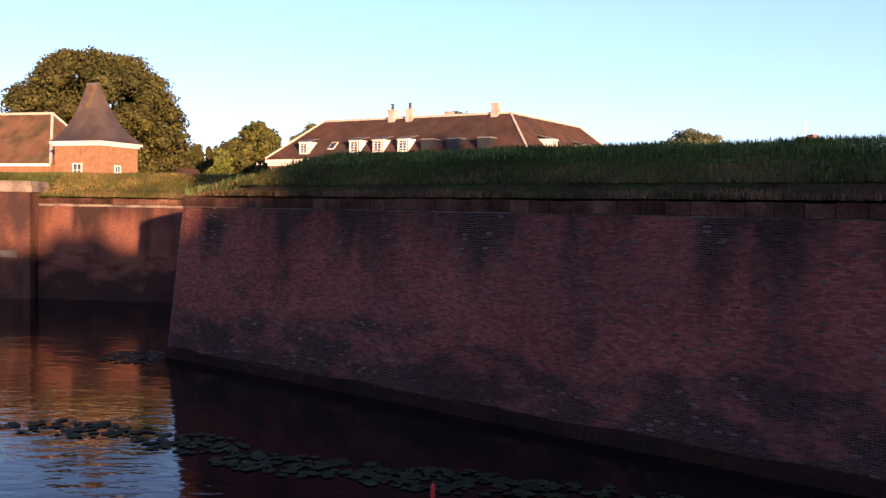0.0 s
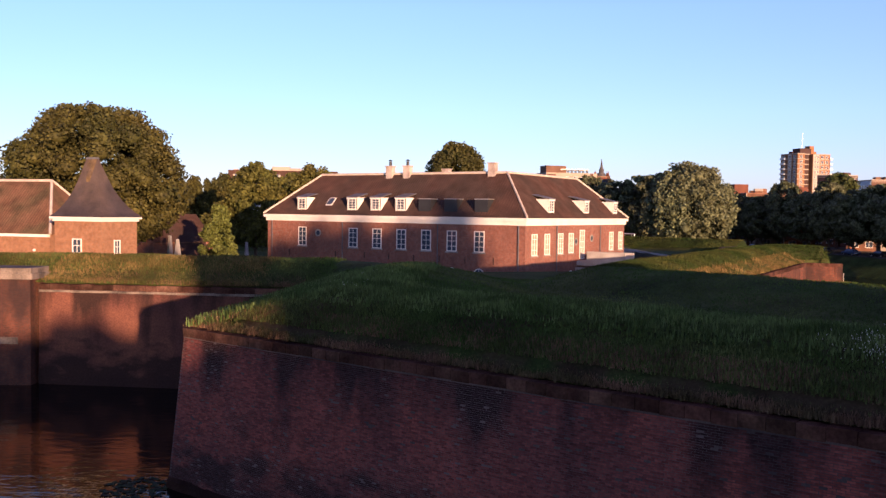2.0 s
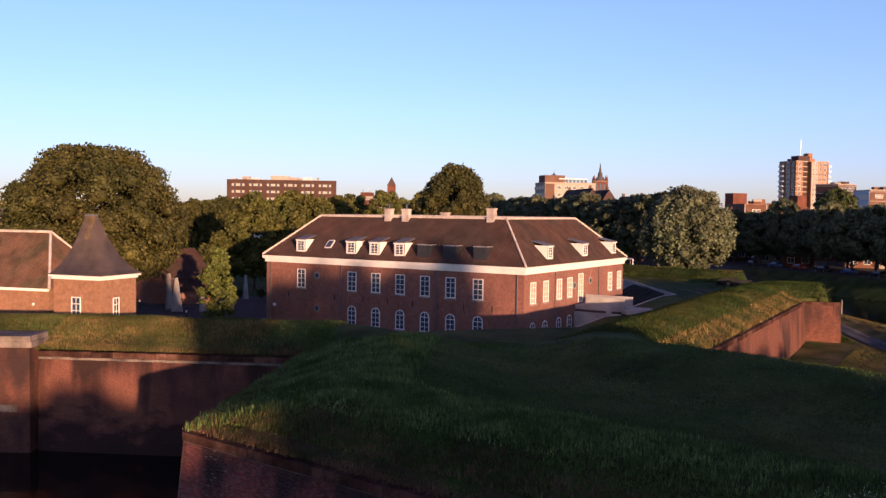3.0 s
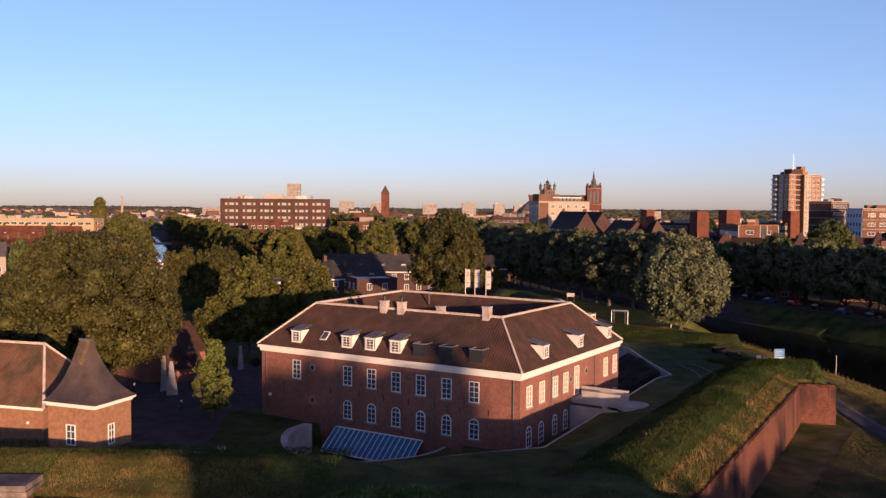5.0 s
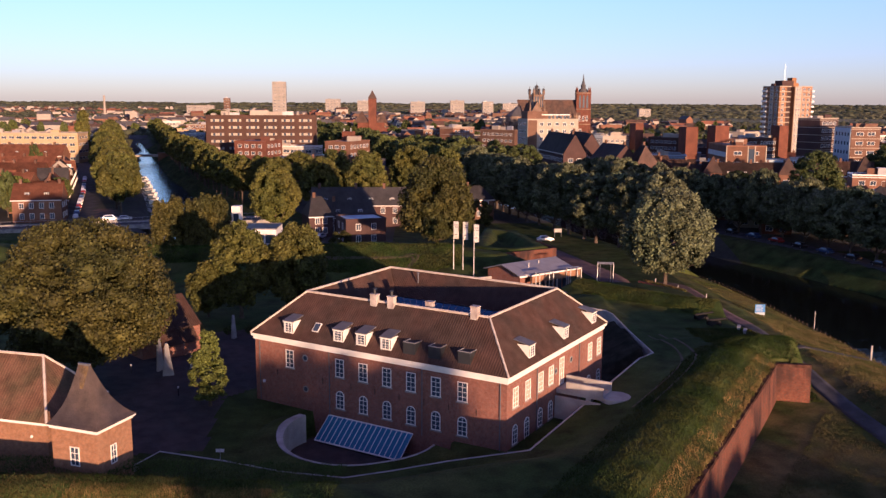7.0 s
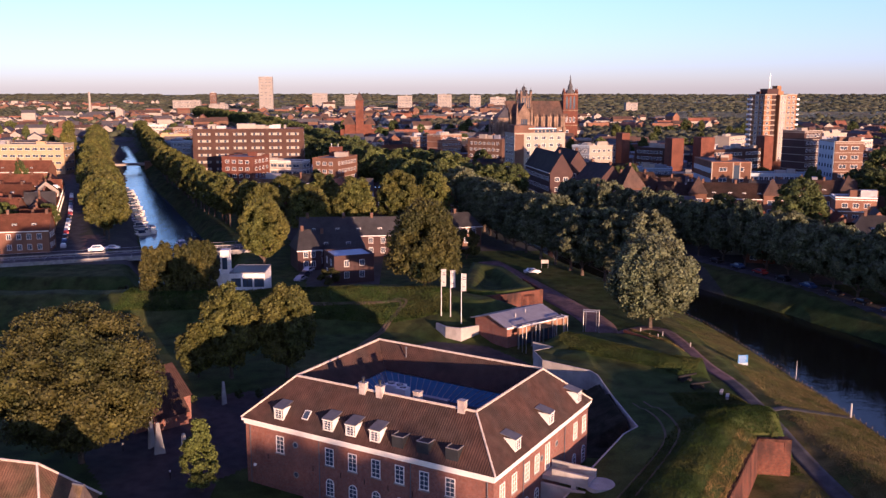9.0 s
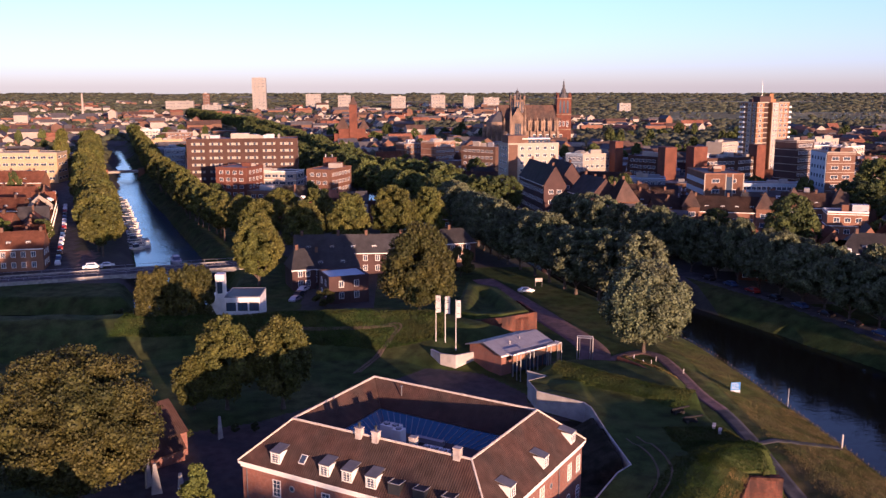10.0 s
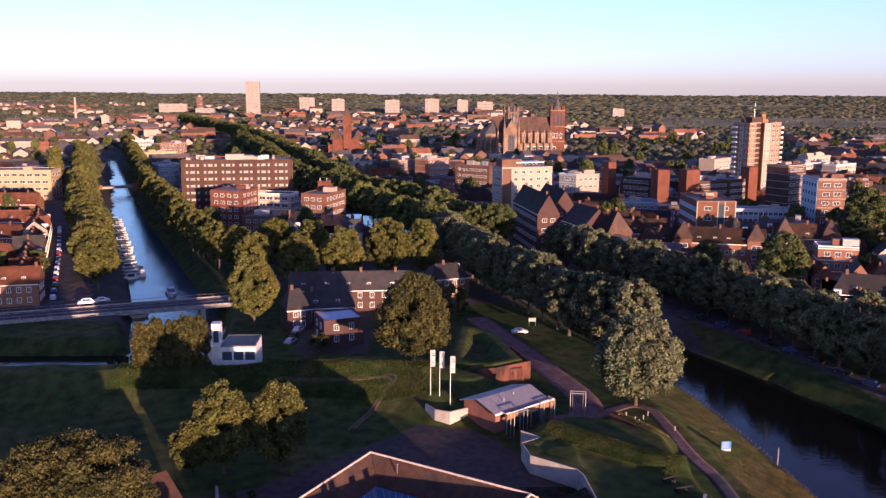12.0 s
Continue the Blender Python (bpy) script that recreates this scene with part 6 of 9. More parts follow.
ribbon_wall("outwork_wall", [(14.2, 187.2, 6.6), (20.5, 186.4, 7.3), (28.9, 191.0, 7.3), (26.4, 204.0, 6.9)], 0.5, 0, 2.5, FORT_BRICK, "low brick wall of the grassed outwork", "wall")

# the white house behind the rampart
wh = thing("white_house", (-42.3, 190.9, 4.0), "white rendered modern house with a chimney tower", "house")
RENDER = material("white_render", (0.66, 0.64, 0.60), 0.8, var=0.12, scale=0.8)
bm = bmesh.new()
prism(bm, [(2.8, 0), (10.4, 0), (10.4, 9), (2.8, 9)], -1.5, 7.3)
part("wall", bm, RENDER, wh)
bm = bmesh.new()
prism(bm, [(3.1, 0.3), (10.1, 0.3), (10.1, 8.7), (3.1, 8.7)], 7.3, 7.45)
part("roof", bm, DARK, wh, "dark flat roof")
for x0, y0, x1, y1 in ((2.8, 0, 10.4, 0.25), (2.8, 8.75, 10.4, 9), (2.8, 0.25, 3.05, 8.75), (10.15, 0.25, 10.4, 8.75)):
    bm = bmesh.new()
    box(bm, x0, y0, 7.3, x1, y1, 7.55)
    part("parapet", bm, LEAD, wh, "dark metal roof edge")
bm = bmesh.new()
prism(bm, [(-0.6, 0.5), (2.8, 0.5), (2.8, 6.0), (-0.6, 6.0)], -1.5, 7.2)
part("wall", bm, RENDER, wh)
bm = bmesh.new()
prism(bm, [(0.7, 1.2), (2.6, 1.2), (2.6, 3.6), (0.7, 3.6)], 7.2, 12.2)
part("tower", bm, RENDER, wh)
bm = bmesh.new()
box(bm, 1.1, 1.14, 8.0, 2.2, 1.19, 10.6)
part("tower_window", bm, PANE, wh)
for x in (3.1, 5.6, 8.1):
    bm = bmesh.new()
    box(bm, x, -0.05, 4.3, x + 2.1, -0.004, 6.2)
    w = part("window", bm, DARK, wh)
    bm = bmesh.new()
    box(bm, x + 0.12, -0.07, 4.42, x + 0.95, -0.051, 6.08), box(bm, x + 1.1, -0.07, 4.42, x + 1.98, -0.051, 6.08)
    part("pane", bm, PANE, w)
# ---- the town ----
RED_TILE = material("orange_roof_tiles", (0.255, 0.105, 0.055), 0.85, var=0.25, scale=0.4, fine=3.0, second=(0.19, 0.075, 0.04), second_scale=0.12, random_amount=0.3)
BROWN_TILE = material("brown_roof_tiles", (0.090, 0.052, 0.036), 0.85, var=0.25, scale=0.4, fine=3.0, second=(0.065, 0.044, 0.034), second_scale=0.12, random_amount=0.3)
GREY_TILE = material("grey_roof_tiles", (0.085, 0.08, 0.08), 0.8, var=0.2, scale=0.4, fine=3.0, random_amount=0.3)
FLAT_ROOF = material("bitumen_roof", (0.11, 0.11, 0.115), 0.85, var=0.25, scale=0.2, fine=2.0, second=(0.19, 0.185, 0.18), second_scale=0.08, random_amount=0.4)
TOWN_BRICK = material("town_brick", (0.20, 0.098, 0.056), 0.9, var=0.15, scale=0.3, fine=4.0, second=(0.155, 0.078, 0.048), second_scale=0.1, random_amount=0.3)
BROWN_BRICK = material("brown_brick", (0.145, 0.082, 0.052), 0.9, var=0.15, scale=0.3, fine=4.0, second=(0.125, 0.068, 0.045), second_scale=0.1, random_amount=0.2)
DARK_BRICK = material("dark_brick", (0.075, 0.042, 0.036), 0.9, var=0.15, scale=0.3, fine=4.0, second=(0.06, 0.036, 0.032), second_scale=0.1)
PLASTER = material("pale_plaster", (0.33, 0.29, 0.235), 0.85, var=0.1, scale=0.3, fine=3.0, random_amount=0.15)
RED_BRICK = material("red_brick", (0.145, 0.054, 0.031), 0.9, var=0.2, scale=0.3, fine=4.0, second=(0.12, 0.046, 0.028), second_scale=0.1)
FAR_PLASTER = material("warm_render", (0.27, 0.245, 0.21), 0.85, var=0.1, scale=0.1)
BLUE_PANEL = material("pale_blue_panels", (0.36, 0.44, 0.50), 0.5, var=0.08, scale=0.4)


def ring_window(w, h, frame_mat=None, depth=0.08):
    """A frame with a pane in it, outward is -y."""
    bm = bmesh.new()
    e = min(0.11, w * 0.09)
    for x0, z0, x1, z1 in ((-w / 2, 0, -w / 2 + e, h), (w / 2 - e, 0, w / 2, h), (-w / 2 + e, 0, w / 2 - e, e), (-w / 2 + e, h - e, w / 2 - e, h), (-e / 3, e, e / 3, h - e)):
        box(bm, x0, -depth, z0, x1, 0.01, z1)
    f = bm.faces.new([bm.verts.new(p) for p in ((-w / 2 + e, -0.03, e), (w / 2 - e, -0.03, e), (w / 2 - e, -0.03, h - e), (-w / 2 + e, -0.03, h - e))])
    f.material_index = 1
    return mesh_of("window", bm, [frame_mat or WHITE, PANE])


TOWN_WIN = {k: ring_window(*k) for k in ((1.3, 1.7), (1.9, 1.6), (3.2, 1.6), (4.4, 1.5), (1.1, 1.3))}


def band_window(w, h, lights=6):
    """A long office window of several lights, most with pale cream panes."""
    bm = bmesh.new()
    for z0, z1 in ((0, 0.12), (h - 0.12, h)):
        box(bm, -w / 2, -0.1, z0, w / 2, 0.01, z1)
    for k in range(lights + 1):
        x = -w / 2 + w * k / lights
        box(bm, x - 0.06, -0.1, 0.12, x + 0.06, 0.01, h - 0.12)
    for k in range(lights):
        x0, x1 = -w / 2 + w * k / lights + 0.06, -w / 2 + w * (k + 1) / lights - 0.06
        f = bm.faces.new([bm.verts.new(p) for p in ((x0, -0.03, 0.12), (x1, -0.03, 0.12), (x1, -0.03, h - 0.12), (x0, -0.03, h - 0.12))])
        f.material_index = 1 if k in (1, 4) else 2
    return mesh_of("window", bm, [LEAD, PANE, CREAM_PANE])


TOWN_WIN[(6.2, 1.6)] = band_window(6.2, 1.35)


def windows_on(parent, face, length, z0, floors, storey, size, gap, margin=1.2, skip=()):
    n = max(1, int((length - 2 * margin + gap) / (size[0] + gap)))
    step_x = (length - 2 * margin) / n
    for f in range(floors):
        for k in range(n):
            if (f, k) not in skip:
                part("window", TOWN_WIN[size], None, parent, at=face @ Matrix.Translation((margin + step_x * (k + 0.5), 0, z0 + f * storey)))


def block(name, p0, p1, depth, z0, z1, floors, size, gap, wall, label, band=None, side=True, roof_boxes=2, seed=0, roof=None):
    """A flat-roofed block on a front line from p0 to p1, seen left to right."""
    m = frame_at(p0, p1, z0)
    w, h = (Vector(p1) - Vector(p0)).length, z1 - z0
    b = thing(name, m, label, "building")
    bm = bmesh.new()
    prism(bm, [(0, 0), (w, 0), (w, depth), (0, depth)], -1.0, h)
    part("wall", bm, wall, b)
    bm = bmesh.new()
    prism(bm, [(0.3, 0.3), (w - 0.3, 0.3), (w - 0.3, depth - 0.3), (0.3, depth - 0.3)], h, h + 0.12)
    part("roof", bm, roof or FLAT_ROOF, b)
    bm = bmesh.new()
    for x0, y0, x1, y1 in ((-0.1, -0.1, w + 0.1, 0.3), (-0.1, depth - 0.3, w + 0.1, depth + 0.1), (-0.1, 0.3, 0.3, depth - 0.3), (w - 0.3, 0.3, w + 0.1, depth - 0.3)):
        box(bm, x0, y0, h, x1, y1, h + 0.45)
    part("parapet", bm, band or wall, b)
    rng = random.Random(seed)
    for k in range(roof_boxes):
        bm = bmesh.new()
        x, y, s = rng.uniform(0.1, 0.75) * w, rng.uniform(0.25, 0.6) * depth, rng.uniform(2.0, 4.0)
        box(bm, x, y, h + 0.1, x + s * 1.5, y + s * 0.8, h + rng.uniform(1.2, 2.6))
        part("roof_box", bm, rng.choice((PLASTER, ZINC, wall)), b)
    storey = (h - 0.8) / floors
    ident = Matrix.Identity(4)
    windows_on(b, ident, w, 0.5 + 0.25 * storey, floors, storey, size, gap)
    if side:
        windows_on(b, frame_at((w, 0), (w, depth)), depth, 0.5 + 0.25 * storey, floors, storey, size, gap)
        windows_on(b, frame_at((0, depth), (0, 0)), depth, 0.5 + 0.25 * storey, floors, storey, size, gap)
    if band:
        for f in range(1, floors + 1):
            bm = bmesh.new()
            box(bm, -0.12, -0.12, f * storey + 0.15, w + 0.12, depth + 0.12, f * storey + 0.4)
            part("floor_band", bm, band, b)
    return b


# large buildings that stand out
OFFICE_BRICK = material("office_brick", (0.075, 0.040, 0.028), 0.9, var=0.15, scale=0.3, fine=4.0, second=(0.062, 0.034, 0.025), second_scale=0.1)
GREY_PANEL = material("grey_panels", (0.16, 0.18, 0.21), 0.6, var=0.1, scale=0.3, fine=3.0)
OCHRE = material("ochre_render", (0.44, 0.31, 0.16), 0.85, var=0.1, scale=0.3, fine=3.0)
CREAM_WALL = material("cream_panels", (0.36, 0.31, 0.24), 0.8, var=0.08, scale=0.4, fine=3.0)
b_ = block("office_block", (-106.0, 441.0), (-52.5, 446.6), 17.0, 3.0, 31.0, 8, (6.2, 1.6), 1.7, OFFICE_BRICK, "long dark brick office block with pale window bands", roof_boxes=7, seed=1)
for x0, x1, h0 in ((2.0, 4.0, 1.1), (9.0, 10.5, 1.6), (21.0, 30.0, 2.6), (35.0, 38.0, 1.4), (44.0, 45.0, 2.0)):
    bm = bmesh.new()
    box(bm, x0, 5.0, 28.0, x1, 11.0, 28.1 + h0)
    part("roof_box", bm, PLASTER, b_)
block("office_block", (-86.0, 410.4), (-71.0, 405.8), 17.0, 3.0, 20.0, 5, (1.9, 1.6), 1.3, RED_BRICK, "red brick office wing before a dark block", seed=2)
block("office_block", (-74.5, 426.5), (-50.5, 419.8), 10.0, 3.0, 17.0, 4, (3.2, 1.6), 0.6, CREAM_WALL, "pale low office wing with long windows", band=WHITE, seed=4)
wing = block("office_block", (-42.5, 390.5), (-31.7, 386.4), 22.0, 3.0, 20.8, 5, (1.9, 1.6), 1.6, TOWN_BRICK, "brick apartment wing with pale gallery bands", seed=5)
for k in range(1, 5):
    bm = bmesh.new()
    box(bm, -0.9, 1.0, 3.5 * k, -0.02, 21.0, 3.5 * k + 1.0)
    part("balcony", bm, WHITE, wing)
bm = bmesh.new()
box(bm, 0.5, 16.0, 17.8, 5.0, 20.5, 22.0)
part("lift_house", bm, RED_BRICK, wing)
for x, y in ((1.2, 17.0), (3.8, 18.5)):
    bm = bmesh.new()
    tube(bm, (x, y, 22.0), (x, y, 23.4), 0.25, 0.25, 8)
    part("flue", bm, STEEL, wing)
block("office_block", (-66.0, 376.0), (-48.0, 372.0), 11.0, 3.0, 13.0, 3, (1.9, 1.6), 1.4, BROWN_BRICK, "brown brick block behind plane trees", seed=6)
slab = block("white_office", (48.3, 409.0), (72.7, 415.0), 13.0, 3.0, 30.4, 8, (1.9, 1.6), 2.2, CREAM_WALL, "cream office slab with rows of windows and a roof storey", band=CREAM_WALL, roof_boxes=0, seed=7)
bm = bmesh.new()
box(bm, 0.2, -0.16, 0.0, 4.6, -0.02, 27.2)
part("brick_pier", bm, BROWN_BRICK, slab, "brown brick corner pier")
bm = bmesh.new()
box(bm, 1.0, 3.0, 27.4, 11.0, 11.0, 31.2)
part("roof_house", bm, BROWN_BRICK, slab)
bm = bmesh.new()
box(bm, 8.0, 2.6, 29.4, 22.0, 11.0, 29.8)
rf = part("roof_canopy", bm, WHITE, slab)
for k in range(6):
    bm = bmesh.new()
    box(bm, 11.2 + k * 1.9, 2.8, 27.5, 12.4 + k * 1.9, 2.9, 29.4)
    part("glazing", bm, PANE, rf)
block("apartment_block", (-262.0, 513.0), (-196.0, 513.0), 16.0, 3.0, 19.5, 4, (3.2, 1.6), 1.0, OCHRE, "long ochre apartment block with galleries", band=CREAM_WALL, roof_boxes=7, seed=8)
cube = block("cube_office", (124.1, 360.4), (140.1, 359.3), 29.0, 3.0, 21.0, 4, (3.2, 1.6), 3.2, TOWN_BRICK, "square office of brick with white corner frames", side=False, roof_boxes=4, seed=9)
for x0, x1 in ((-0.15, 0.25), (15.75, 16.15), (8.5, 8.9), (11.3, 11.7)):
    bm = bmesh.new()
    box(bm, x0, -0.2, 0.0, x1, -0.02, 18.2)
    part("corner_frame", bm, CREAM_WALL, cube)
bm = bmesh.new()
box(bm, 8.9, -0.12, 9.0, 11.3, -0.02, 17.0)
part("stair_window", bm, PANE, cube)
for f in range(4):
    bm = bmesh.new()
    box(bm, -0.25, 0.6, 1.0 + 4.2 * f, -0.03, 28.4, 3.0 + 4.2 * f)
    part("panel_band", bm, BLUE_PANEL, cube, "pale blue spandrel panels")
block("low_office", (150.0, 396.0), (182.6, 390.0), 10.0, 3.0, 13.0, 3, (1.9, 1.6), 0.3, BLUE_PANEL, "low pale office wing with many windows", side=False, seed=10)
banded = block("banded_office", (185.6, 382.0), (198.0, 381.4), 17.0, 3.0, 28.0, 6, (3.2, 1.6), 0.5, BROWN_BRICK, "brown brick office block with pale bands and a pale blue side", band=CREAM_WALL, side=False, roof_boxes=3, seed=11)
bm = bmesh.new()
box(bm, -0.3, 0.3, 0.0, -0.125, 16.8, 24.9)
sp = part("side_panel", bm, BLUE_PANEL, banded, "pale blue panelled side wall")
for f in range(6):
    for k in range(5):
        bm = bmesh.new()
        box(bm, -0.34, 1.6 + 3.1 * k, 2.0 + 3.9 * f, -0.305, 2.9 + 3.1 * k, 3.5 + 3.9 * f)
        part("window", bm, PANE, sp)
block("dark_office", (184.0, 409.5), (195.5, 416.0), 12.0, 3.0, 31.3, 8, (1.9, 1.6), 0.8, DARK_BRICK, "dark office tower with white bands", band=CREAM_WALL, side=False, seed=12)
block("court_block", (120.5, 472.0), (133.0, 459.0), 13.0, 3.0, 20.0, 5, (1.9, 1.6), 0.5, OFFICE_BRICK, "brown brick apartment court with concrete grids", side=False, seed=13)
block("court_block", (151.0, 441.0), (170.0, 446.0), 13.0, 3.0, 20.5, 5, (1.9, 1.6), 0.5, OFFICE_BRICK, "brown brick apartment court with concrete grids", side=False, seed=14)
block("court_block", (170.0, 446.2), (184.0, 455.0), 13.0, 3.0, 20.5, 5, (1.9, 1.6), 0.5, OFFICE_BRICK, "brown brick apartment court with concrete grids", side=False, seed=15)
for x, y, w, h in ((120.0, 481.7, 4.6, 27.2), (137.9, 443.1, 6.4, 26.5), (150.3, 433.8, 7.2, 27.4), (187.5, 452.8, 5.2, 27.0)):
    bm = bmesh.new()
    prism(bm, [(x - w, y - 1.4), (x, y), (x - 1.6, y + 7.4), (x - w - 1.6, y + 6.0)], 2.0, h)
    bmesh.ops.bevel(bm, geom=[e for e in bm.edges if abs(e.verts[0].co.z - e.verts[1].co.z) > 5], offset=0.25, segments=2)
    solid("stair_tower", bm, RED_BRICK, "plain red brick stair tower of an apartment court", "tower", group="stair towers")
block("white_flats", (276.8, 589.3), (301.0, 598.4), 10.0, 3.0, 17.0, 4, (1.9, 1.6), 1.0, CREAM_WALL, "white rendered flats with dark windows behind brick roofs", band=WHITE, side=False, roof_boxes=3, seed=70)
block("white_flats", (291.9, 576.4), (312.3, 589.4), 10.0, 3.0, 17.0, 4, (1.9, 1.6), 1.0, CREAM_WALL, "white rendered flats with dark windows behind brick roofs", band=WHITE, side=False, roof_boxes=3, seed=71)
block("white_flats", (290.3, 614.6), (309.3, 619.9), 10.0, 3.0, 20.0, 4, (1.9, 1.6), 1.0, CREAM_WALL, "white rendered flats with dark windows behind brick roofs", band=None, side=False, roof_boxes=3, seed=72)
block("white_flats", (221.4, 609.3), (237.9, 624.1), 12.0, 3.0, 18.0, 4, (1.9, 1.6), 1.0, CREAM_WALL, "white flat-roofed hall end among brick roofs", band=None, side=False, roof_boxes=3, seed=73)
block("brick_flats", (247.8, 480.7), (261.7, 474.7), 10.0, 3.0, 17.0, 4, (1.9, 1.6), 1.0, TOWN_BRICK, "brick flats with dormers and pale window frames", band=None, side=False, roof_boxes=3, seed=74)
block("brick_flats", (140.7, 286.7), (152.8, 283.2), 9.0, 3.0, 15.4, 3, (1.9, 1.6), 1.0, TOWN_BRICK, "flat-roofed brick house with wide windows", band=WHITE, side=False, roof_boxes=3, seed=75)
block("canal_flats", (-228.4, 790.8), (-214.1, 799.3), 12.0, 3.0, 19.0, 5, (1.9, 1.6), 1.0, CREAM_WALL, "cream canal-side flats with stepped roofs", band=WHITE, side=False, roof_boxes=3, seed=76)
block("canal_flats", (-202.3, 720.1), (-180.2, 738.9), 12.0, 3.0, 14.0, 3, (1.9, 1.6), 1.0, OCHRE, "cream canal-side flats with stepped roofs", band=None, side=False, roof_boxes=3, seed=77)
block("canal_flats", (-203.1, 777.0), (-184.1, 792.5), 12.0, 3.0, 17.0, 4, (1.9, 1.6), 1.0, TOWN_BRICK, "brick canal-side flats with pale floors", band=PLASTER, side=False, roof_boxes=3, seed=78)
block("canal_flats", (-153.3, 579.2), (-141.7, 587.6), 14.0, 3.0, 17.0, 4, (1.9, 1.6), 1.0, GREY_PANEL, "grey-blue glazed office behind the canal trees", band=BLUE_PANEL, side=False, roof_boxes=3, seed=79)
block("brick_flats", (0.8, 574.6), (18.2, 583.6), 12.0, 3.0, 20.0, 5, (1.9, 1.6), 1.0, TOWN_BRICK, "brick flats with cream top floors behind the avenue", band=CREAM_WALL, side=False, roof_boxes=3, seed=80)
block("brick_flats", (19.6, 559.3), (33.6, 572.7), 12.0, 3.0, 22.0, 5, (1.9, 1.6), 1.0, TOWN_BRICK, "brick flats with cream top floors behind the avenue", band=CREAM_WALL, side=False, roof_boxes=3, seed=81)
block("brick_flats", (34.3, 523.1), (52.8, 508.4), 12.0, 3.0, 22.0, 5, (1.9, 1.6), 1.0, BROWN_BRICK, "brown brick flats with small dormers", band=None, side=False, roof_boxes=3, seed=82)
block("brick_flats", (89.9, 489.0), (98.2, 482.7), 10.0, 3.0, 20.0, 4, (1.9, 1.6), 1.0, GREY_PANEL, "grey office with glass bands between brick blocks", band=BLUE_PANEL, side=False, roof_boxes=3, seed=83)
block("brick_flats", (98.2, 482.7), (118.5, 488.9), 10.0, 3.0, 20.0, 4, (1.9, 1.6), 1.0, PLASTER, "pale gridded flats between brick blocks", band=PLASTER, side=False, roof_boxes=3, seed=84)
block("brick_flats", (105.5, 413.5), (122.4, 409.2), 10.0, 3.0, 14.0, 3, (1.9, 1.6), 1.0, GREY_PANEL, "low grey office before an apartment court", band=BLUE_PANEL, side=False, roof_boxes=3, seed=85)

# the tall block of flats: a shaded left side, brick strips with white bands, a recess and a white strip
flat_t = thing("tower_block", frame_at((201.0, 501.0), (222.7, 508.6), 3.0), "tall block of flats with orange brick and white bands", "tower block")
FLAT_BRICK = material("flats_brick", (0.27, 0.135, 0.06), 0.9, var=0.15, scale=0.3, fine=4.0)
# dark brick in the recess puts its shade into the wall colour
for x0, x1, y0, y1, top, mat in ((0.0, 5.0, 0.0, 13.7, 44.6, FLAT_BRICK), (5.0, 10.6, 3.0, 13.7, 44.6, DARK_BRICK), (10.6, 23.0, 0.0, 13.7, 44.6, FLAT_BRICK)):
    bm = bmesh.new()
    prism(bm, [(x0, y0), (x1, y0), (x1, y1), (x0, y1)], -1.0, top)
    part("wall", bm, mat, flat_t)
bm = bmesh.new()
box(bm, 10.8, -0.25, 1.0, 15.4, -0.02, 44.6)
part("white_strip", bm, CREAM_WALL, flat_t, "white panelled strip with small windows")
bm = bmesh.new()
box(bm, -0.25, 4.6, 1.0, -0.02, 7.6, 44.6)
part("white_strip", bm, CREAM_WALL, flat_t)
for x0, y0, x1, y1, z1 in ((5.0, 4.0, 13.0, 10.0, 48.0), (12.4, 4.6, 15.4, 8.6, 49.6), (4.0, 9.0, 7.5, 12.0, 46.4), (16.5, 6.0, 18.5, 8.0, 46.6)):
    bm = bmesh.new()
    box(bm, x0, y0, 44.6, x1, y1, z1)
    part("roof_house", bm, DARK_BRICK if x0 < 12 else FLAT_BRICK, flat_t)
bm = bmesh.new()
tube(bm, (9, 7, 48), (9, 7, 57.0), 0.12, 0.06, 6)
part("aerial", bm, STEEL, flat_t)
for f in range(16):
    z = 1.2 + f * 2.88
    for x0, y0, x1, y1 in ((-0.14, -0.14, 5.1, 0.0), (15.4, -0.14, 23.1, 0.0), (-0.14, 0.0, 0.0, 13.7), (5.1, 2.5, 10.5, 3.0)):
        bm = bmesh.new()
        box(bm, x0, y0, z, x1, y1, z + 0.5)
        part("floor_band", bm, CREAM_WALL, flat_t)
    if f == 15:
        break
    bm = bmesh.new()
    box(bm, 22.2, -1.1, z, 24.0, 4.0, z + 1.05)
    part("balcony", bm, WHITE, flat_t)
    bm = bmesh.new()
    box(bm, -1.0, 9.6, z, -0.15, 13.4, z + 1.05)
    part("balcony", bm, WHITE, flat_t)
    for x, y in ((2.5, 0.0), (12.1, -0.25), (14.1, -0.25), (17.4, 0.0), (20.6, 0.0)):
        part("window", TOWN_WIN[(1.3, 1.7) if 11 < x < 15 else (1.9, 1.6)], None, flat_t, at=Matrix.Translation((x, y, z + 0.75)))
    for y in (2.4, 6.1, 11.4):
        part("window", TOWN_WIN[(1.9, 1.6)], None, flat_t, at=frame_at((0, 13.7), (0, 0)) @ Matrix.Translation((13.7 - y, -0.25 if 5 < y < 8 else 0, z + 0.75)))

